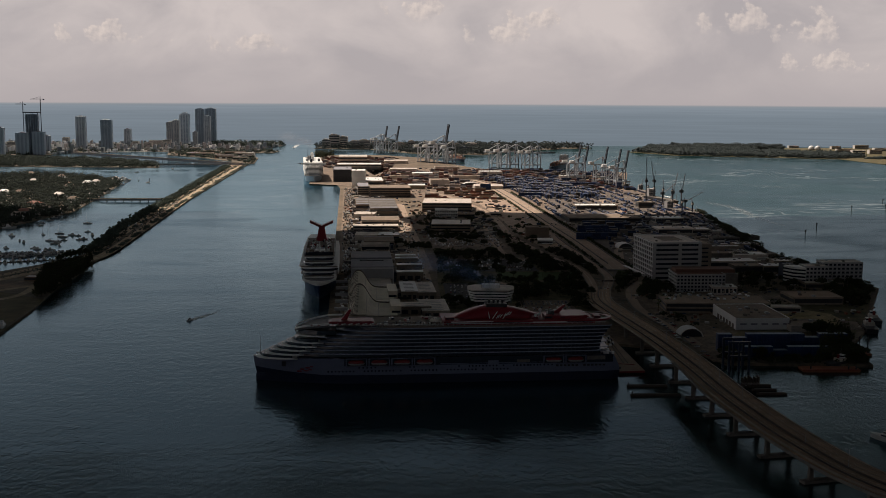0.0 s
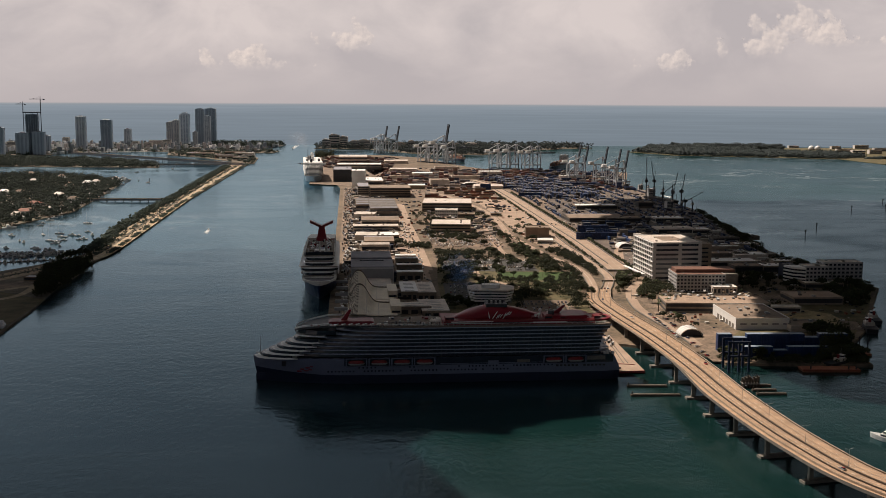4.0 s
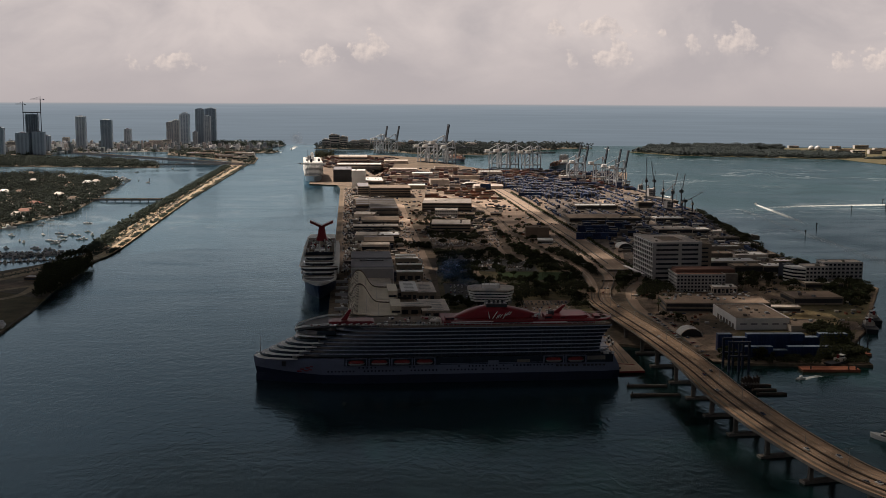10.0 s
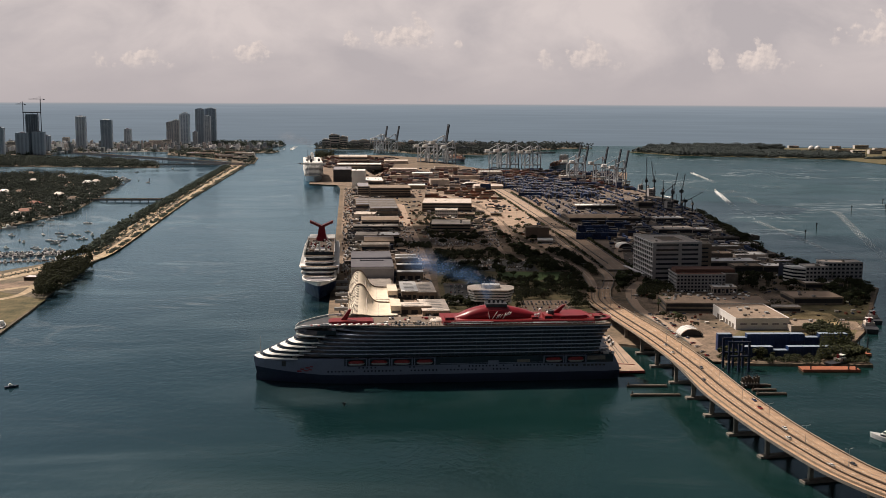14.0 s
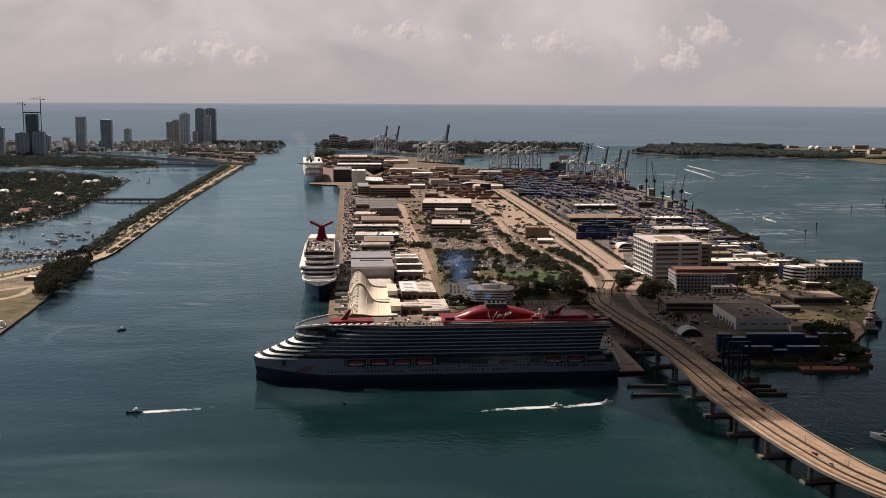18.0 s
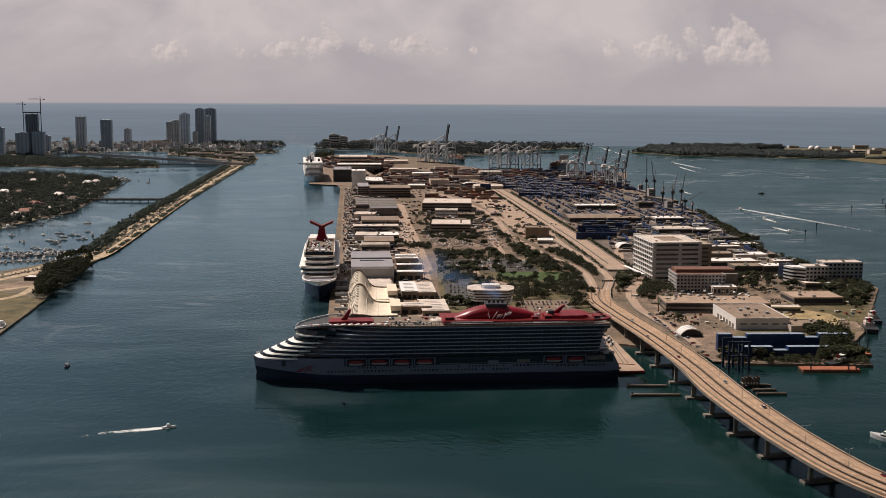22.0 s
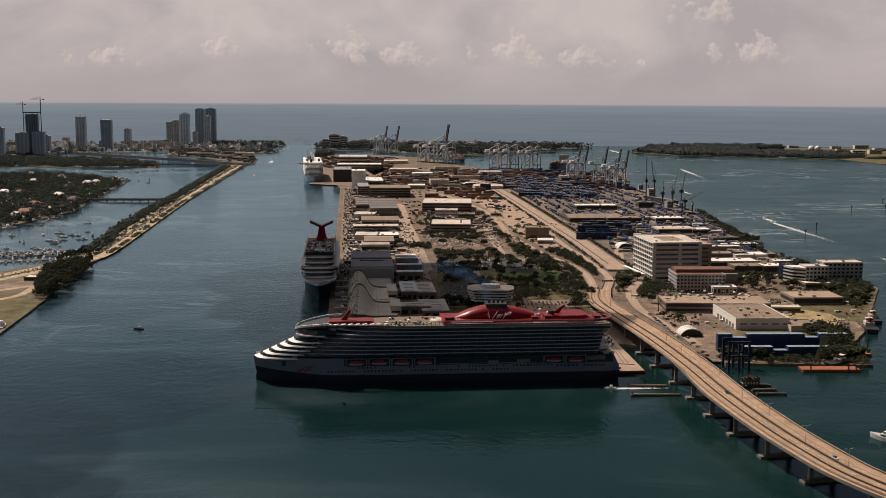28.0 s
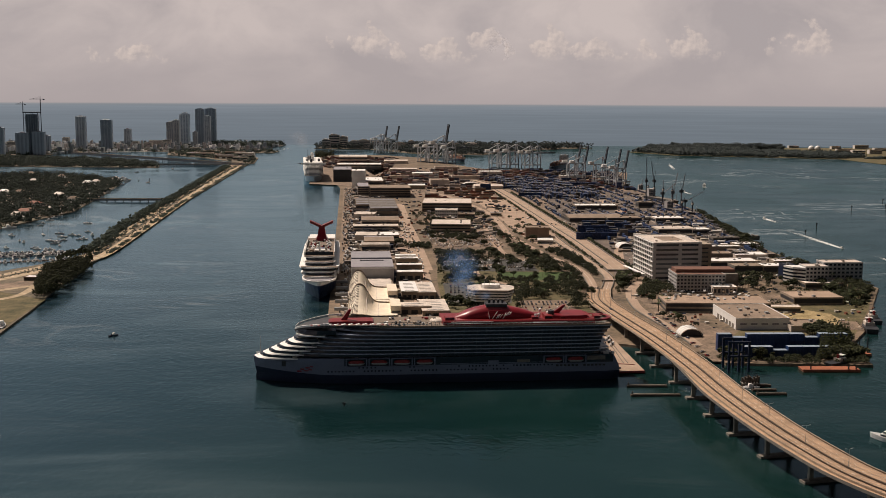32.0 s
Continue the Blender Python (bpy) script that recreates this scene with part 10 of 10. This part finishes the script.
passing("motor", 18, 60, 8, [(0, -361.4, 660.0), (27.9, -364.4, 665.7), (28.2, -269.2, 701.3), (28.4, -173.1, 739.1), (28.7, -22.6, 771.2), (29.0, 134.6, 788.2), (29.2, 238.9, 799.8), (29.6, 430.1, 846.3), (32, 430.1, 846.3)], WHITE_RUN)
passing("motor", 14, 300, 13, [(0, 643.9, 1282.5), (27.3, 664.6, 1324.7), (27.8, 594.0, 1803.9), (28.0, 573.5, 1911.3), (28.1, 579.2, 2003.9), (28.5, 567.2, 2368.7), (29, 614.3, 2709.9), (32, 726.6, 3570.9)], WHITE_RUN)
passing("motor", 16, 380, 16, [(0, 708.4, 3369.5), (29.2, 708.9, 3290.5), (29.5, 613.8, 2469.6), (29.9, 617.0, 1577.4), (30.2, 699.5, 1325.8), (32, 699.5, 1325.8)], WHITE_RUN)
passing("motor", 13, 40, 6, [(0, 202.7, 483.3), (29.5, 200.8, 505.9), (29.9, 167.8, 573.3), (30.4, 97.5, 491.5), (32, 97.5, 491.5)], WHITE_RUN)
passing("motor", 16, 60, 8, [(0, -355.5, 648.9), (29.9, -358.4, 654.4), (30.2, -263.5, 688.8), (30.5, -126.4, 744.2), (30.8, 41.5, 769.4), (31.1, 144.5, 789.9), (31.4, 262.6, 808.5), (31.8, 430.1, 846.3), (32, 430.1, 846.3)], WHITE_RUN)
passing("motor", 16, 55, 6, [(0, -355.5, 648.9), (30.7, -358.4, 654.4), (31.0, -250.8, 695.3), (31.1, -204.8, 711.4), (31.4, -75.7, 761.2), (31.7, 83.5, 779.4), (32.0, 229.1, 794.8), (32, 229.1, 794.8)], WHITE_RUN)
passing("motor", 13, 240, 12, [(0, 729.1, 3601.7), (30.3, 589.5, 2623.3), (31.0, 540.4, 2082.5), (31.4, 563.8, 1802.6), (32.0, 575.6, 1575.8), (32, 575.6, 1575.8)], WHITE_RUN)
passing("motor", 12, 90, 4, [(0, 430.1, 846.3), (0.45, 403.5, 836.9), (0.8, 8.6, 761.3), (1.0, -72.8, 746.7), (1.1, -124.1, 740.0), (1.2, -169.4, 736.4), (1.6, -381.4, 698.1), (32, -381.4, 698.1)], WHITE_RUN)
passing("motor", 14, 60, 5, [(0, 359.4, 702.0), (1.6, 349.7, 721.2), (2.0, 295.5, 760.7), (2.2, 267.6, 805.3), (2.4, 25.4, 786.1), (2.6, -73.5, 762.7), (2.8, -206.1, 745.6), (3.1, -388.1, 710.8), (32, -388.1, 710.8)], WHITE_RUN)
passing("motor", 11, 60, 4, [(0, 430.1, 846.3), (3.2, 403.5, 836.9), (3.5, 77.8, 788.7), (3.7, -145.4, 719.1), (4.0, -376.8, 689.4), (32, -376.8, 689.4)], WHITE_RUN)
passing("motor", 15, 380, 15, [(0, 686.6, 1369.6), (9.3, 696.7, 1467.8), (9.6, 639.9, 1862.7), (10.0, 638.5, 2245.0), (11, 677.3, 2804.8), (20, 744.1, 3602.9), (32, 744.1, 3602.9)], WHITE_RUN)
passing("motor", 13, 320, 12, [(0, 857.2, 1717.7), (11.5, 885.2, 1873.5), (12.0, 739.6, 2191.3), (12.6, 710.1, 2630.8), (16, 734.8, 3371.6), (24, 746.8, 3634.2), (32, 746.8, 3634.2)], WHITE_RUN)
passing("dark", 10, 0, 0, [(0, -360.6, 757.3), (9.5, -364.0, 764.7), (10.5, -313.5, 784.2), (11, -311.9, 781.1), (13, -321.6, 792.1), (14.5, -307.6, 786.0), (16.5, -239.6, 1061.5), (17, -253.1, 1041.6), (18, -293.8, 988.5), (19, -320.3, 931.8), (20, -351.2, 907.4), (21, -339.3, 858.0), (22, -296.8, 849.5), (23, -341.9, 839.5), (24, -309.4, 831.2), (25, -388.1, 866.4), (27.5, -279.3, 986.4), (28, -279.7, 993.9), (29, -287.7, 976.5), (30, -301.5, 988.4), (31, -285.7, 976.5), (32, -294.4, 964.4)], "small dark patrol boat in the channel")

passing("motor", 14, 95, 10, [(0, 569.7, 1280.4), (16.5, 569.7, 1280.4), (17, 562.2, 2070.6), (17.3, 557.7, 2544.7), (32, 557.7, 2544.7)], WHITE_RUN)
passing("motor", 14, 98, 12, [(0, 606.1, 1301.9), (16.6, 606.1, 1301.9), (17, 589.2, 1724.9), (17.24, 579.1, 1978.7), (32, 579.1, 1978.7)], WHITE_RUN)
passing("motor", 15, 98, 10, [(0, 495.9, 2385.8), (21.5, 495.9, 2385.8), (22, 562.3, 1777.4), (22.3, 602.1, 1412.4), (32, 602.1, 1412.4)], WHITE_RUN)
passing("dark", 16, 0, 0, [(0, 900, 2000), (21.6, 900, 2000), (22, 723.9, 2502.2), (23, 689.3, 2275.5), (24, 696.2, 2250.6), (25, 574.4, 2071.2), (26.5, 700, 1300), (32, 760, 1300)], "small dark workboat on the bay")
passing("ferry", 22, 26, 8, [(0, 760, 1350), (29.3, 760, 1400), (30, 528.6, 1686.2), (30.8, 560, 2300), (32, 640, 2700)], "white double-decked tour boat on the bay")

# ---- cars crossing the bridge ----
CROSSERS = []


def bridge_traffic():
    rnd = random.Random(17)
    for k in range(26):
        c = make_car(0, 0, 0, 0, "car driving over the curved bridge", "cars on the bridge")
        lane = (0.12, 0.25, 0.40, 0.57, 0.67, 0.76)[k % 6]
        CROSSERS.append((c, lane, k % 6 < 3, (k * 1.37) % 21, rnd.uniform(8.0, 14.0)))


bridge_traffic()


def lane_pose(lane, f):
    """Place on the bridge at fraction f of its length, in the given lane."""
    n = len(B_MID) - 1
    q = min(max(f, 0.0), 0.9999) * n
    i = int(q)
    a = B_LEFT[i].lerp(B_RIGHT[i], lane)
    b = B_LEFT[i + 1].lerp(B_RIGHT[i + 1], lane)
    p = a.lerp(b, q - i)
    d = b - a
    return p, math.degrees(math.atan2(d.y, d.x)), -math.degrees(math.atan2(d.z, math.hypot(d.x, d.y)))


# ---- smoke from the moored ship's funnel ----
PUFFS = []


def funnel_smoke(seed, at, drift, size, material, label, n=8):
    """Thin haze drifting off a funnel, wider with distance."""
    rnd = random.Random(seed)
    s = thing("funnel_smoke", 0, 0, 0, 0, label, "smoke")
    for k in range(n):
        f = k / (n - 1)
        ww, hh = size * (10 + 18 * f + rnd.uniform(-2, 2)), size * (7 + 8 * f)
        mb = MB()
        for j in range(7):
            for i in range(11):
                u, v = i / 5 - 1, j / 3 - 1
                mb.v.append((u * ww, -6 * (1 - u * u) * (1 - v * v) + rnd.uniform(-1, 1), v * hh))
        for j in range(6):
            for i in range(10):
                q = j * 11 + i
                mb.f.append((q, q + 1, q + 12, q + 11))
        mb.smooth = True
        p = part("puff", mb, material, s)
        p.location = (at[0] + drift[0] * f + rnd.uniform(-3, 3), at[1] + drift[1] * f, at[2] + drift[2] * f)
        PUFFS.append((p, f))


funnel_smoke(31, (37, 838, 64), (-44, 120, 9), 1.0, M_SMOKE, "thin blue-grey smoke drifting from the ship's funnel")
funnel_smoke(32, (-352, 2960, 78), (-90, 240, 26), 1.7, M_SMOKE_GREY, "thin grey smoke drifting over the far channel", 6)

# ---- clouds ----


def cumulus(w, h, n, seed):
    """A far heaped cloud: a bulging sheet of glowing vapour with n columns."""
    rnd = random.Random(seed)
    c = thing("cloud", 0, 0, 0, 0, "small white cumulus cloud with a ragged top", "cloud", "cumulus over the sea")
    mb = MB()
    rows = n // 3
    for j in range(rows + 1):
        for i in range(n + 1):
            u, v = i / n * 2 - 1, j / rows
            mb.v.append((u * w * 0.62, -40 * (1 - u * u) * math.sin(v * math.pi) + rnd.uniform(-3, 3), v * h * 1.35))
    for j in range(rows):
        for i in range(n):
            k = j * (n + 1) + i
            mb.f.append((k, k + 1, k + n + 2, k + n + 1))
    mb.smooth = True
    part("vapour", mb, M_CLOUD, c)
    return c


def sky_at(x, y):
    """A place in the cloud bank over the sea, from a bearing and a height in metres."""
    return (x, 4920, y)


def overhead(w, d, seed, label, vapour=None):
    """A low thick cloud above the bay, which shades what lies under it."""
    rnd = random.Random(seed)
    c = thing("cloud", 0, 0, 0, 0, label, "cloud", "thick clouds over the bay")
    mb = MB()
    nx, ny = max(2, int(w / 130)), max(2, int(d / 130))
    for i in range(nx + 1):
        for j in range(ny + 1):
            x, y = (i / nx - 0.5) * w, (j / ny - 0.5) * d
            e = max(abs(x) / (w / 2), abs(y) / (d / 2))
            if e > 0.85 and rnd.random() < 0.35:
                continue
            r = rnd.uniform(108, 140)
            mb.ball(x + rnd.uniform(-25, 25), y + rnd.uniform(-25, 25), rnd.uniform(-15, 25), r, r, rnd.uniform(35, 70), 10, 6, -0.6, rnd)
    mb.smooth = True
    part("vapour_bank", mb, vapour or M_CLOUD_THICK, c)
    return c


BASE = 650.0


def above(x, y):
    """Where a cloud must drift to shade the ground at (x, y)."""
    k = BASE / sdir.z
    return (x + sdir.x * k, y + sdir.y * k, BASE)


SHADE = [
    (overhead(3000, 1900, 3, "broad thick grey cloud bank over the bay"),
     [(0, 350, 950), (0.8, 600, 850), (2.0, 1150, 860), (3, 1380, 1230), (3.6, 1400, 1230), (5.3, 5000, 1600), (13, 5000, 2000), (17, 5000, 2000), (32, 5000, 2000)]),
    (overhead(260, 520, 13, "tall grey cloud over the bay", M_CLOUD_THIN),
     [(0, 2000, 1000), (10.4, 900, 1100), (10.8, 10, 1190), (11.3, 10, 1160), (11.7, 60, 1230), (12.0, 80, 1330), (12.6, -20, 1380), (13, -40, 1420), (13.6, 70, 1440), (14.2, 75, 1420), (15, -1200, 2300), (17, -1700, 2500), (26, -1500, 1500), (27.4, -480, 540), (28.3, -440, 500), (29.3, -1300, -300), (32, -1700, -600)]),
    (overhead(330, 1000, 5, "long grey cloud over the bay", M_CLOUD_MID),
     [(0, 1400, 2300), (10.5, 900, 1500), (10.9, 370, 1450), (11.4, 370, 1450), (11.8, 800, 1900), (12.2, 620, 1900), (12.9, 430, 1900), (13.6, 430, 1780), (14.2, 420, 1650), (15, 410, 1780), (17, 350, 1950), (17.6, 700, 2150), (18.2, 1500, 2400), (20, 2400, 2600), (32, 2600, 2600)]),
    (overhead(130, 260, 8, "ragged grey cloud over the bay", M_CLOUD_MID),
     [(0, 1700, 900), (17.4, 1200, 950), (18, 230, 930), (18.6, 900, 600), (18.9, 1200, 400), (19.5, 205, 600), (20, -500, 150), (21.5, 500, -500), (23, 900, 500), (23.5, 215, 560), (24, 310, 650), (24.5, 320, 900), (25, 300, 830), (25.5, 280, 850), (27.5, -30, 950), (28, -60, 1140), (28.4, 190, 640),
      (28.9, 800, 300), (29.4, 1200, 900), (30, 1700, 1200), (32, 2600, 1600)]),
]
SHADE.append((overhead(3000, 1900, 17, "broad thin grey cloud bank over the bay", M_CLOUD_THIN),
              [(0, -4600, 700), (3.5, -4000, 800), (5.2, 1400, 1050), (9.5, 1330, 1050), (10.25, 1300, 1080), (10.6, 1730, 0), (11.2, 1740, -130), (11.6, 1240, 230), (12.15, 1240, 260), (12.45, 4200, -400), (32, 5000, -1500)]))
SHADE.append((overhead(1300, 1000, 21, "grey cloud over the causeway point"),
              [(0, -640, 920), (9.0, -660, 900), (10.2, -700, 920), (10.7, -1260, 1300), (12.1, -1260, 1300), (12.7, -2200, 600), (32, -3000, 300)]))
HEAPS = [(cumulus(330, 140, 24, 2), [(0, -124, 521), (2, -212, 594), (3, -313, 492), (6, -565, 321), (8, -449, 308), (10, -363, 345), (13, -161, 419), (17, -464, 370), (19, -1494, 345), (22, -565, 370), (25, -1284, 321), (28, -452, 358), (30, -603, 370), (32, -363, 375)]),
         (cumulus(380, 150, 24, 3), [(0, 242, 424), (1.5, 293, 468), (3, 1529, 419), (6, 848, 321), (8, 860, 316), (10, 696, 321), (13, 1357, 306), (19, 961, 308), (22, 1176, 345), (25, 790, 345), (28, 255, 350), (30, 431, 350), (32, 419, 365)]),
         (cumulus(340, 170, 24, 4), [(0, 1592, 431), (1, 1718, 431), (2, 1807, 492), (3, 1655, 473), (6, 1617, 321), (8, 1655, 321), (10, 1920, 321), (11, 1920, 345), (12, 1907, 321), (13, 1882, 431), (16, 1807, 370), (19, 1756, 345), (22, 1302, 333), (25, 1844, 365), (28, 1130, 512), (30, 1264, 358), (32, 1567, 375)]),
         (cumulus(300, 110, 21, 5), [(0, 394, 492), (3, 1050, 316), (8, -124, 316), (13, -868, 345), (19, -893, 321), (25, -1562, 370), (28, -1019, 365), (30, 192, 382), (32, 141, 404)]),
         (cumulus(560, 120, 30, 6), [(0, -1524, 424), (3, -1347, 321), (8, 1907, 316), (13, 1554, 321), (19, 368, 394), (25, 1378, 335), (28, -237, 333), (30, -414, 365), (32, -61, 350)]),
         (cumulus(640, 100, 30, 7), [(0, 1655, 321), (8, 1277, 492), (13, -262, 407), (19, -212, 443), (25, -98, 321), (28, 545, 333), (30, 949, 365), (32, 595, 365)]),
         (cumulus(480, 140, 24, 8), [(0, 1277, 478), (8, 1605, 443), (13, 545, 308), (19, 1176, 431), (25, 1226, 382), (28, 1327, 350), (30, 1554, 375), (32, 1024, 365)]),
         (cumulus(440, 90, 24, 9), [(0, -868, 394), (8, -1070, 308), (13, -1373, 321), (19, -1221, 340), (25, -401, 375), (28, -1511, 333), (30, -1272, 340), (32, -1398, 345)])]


def motions():
    for b, rows in MOVERS:
        walk(b, heading_rows(rows))
    for c, lane, away, t0, dur in CROSSERS:
        # lanes on the left side drive towards the city, the others to the port
        rows = []
        steps = 12
        for k in range(steps + 1):
            f = k / steps
            p, rz, ry = lane_pose(lane, f if away else 1 - f)
            rows.append((t0 + dur * f, pose(p.x, p.y, p.z + 0.02, 0, ry if away else -ry, rz if away else rz + 180)))
        if t0 > 0.05:
            rows.insert(0, (0.0, rows[0][1]))
        end = rows[-1][1]
        rows = [r for r in rows if r[0] < 31.95]
        rows.append((32.0, end if t0 + dur < 31.95 else rows[-1][1]))
        walk(c, rows)
    for w, rows in TRAILS:
        walk(w, [(t, pose(0, 0, z)) for t, z in rows])
    for p, f in PUFFS:
        x, y, z = p.location
        walk(p, [(t, pose(x + (6 + 12 * f) * math.sin(t * 0.9 + f * 5), y + 16 * f * math.sin(t * 0.7 + f * 3), z + 1.5 * math.sin(t * 1.3 + f * 4), 0, 0, 35 * math.sin(t * 0.4 + f))) for t in range(0, 33, 1)])
    for c, rows in SHADE:
        walk(c, [(t, pose(*above(x, y))) for t, x, y in rows])
    for c, rows in HEAPS:
        if rows[-1][0] < 32:
            rows = rows + [(32, *rows[-1][1:])]
        walk(c, [(t, pose(*sky_at(x, z))) for t, x, z in rows])
    # tower-crane jibs slew over the unfinished tower
    for j, base in ((JIB_A, 200), (JIB_B, 170)):
        o = j.location.copy()
        walk(j, [(t, pose(o.x, o.y, o.z, 0, 0, base + a)) for t, a in ((0, 0), (6, 8), (9, -6), (13, 14), (19, 4), (23, 30), (28, -8), (32, 6))])


motions()
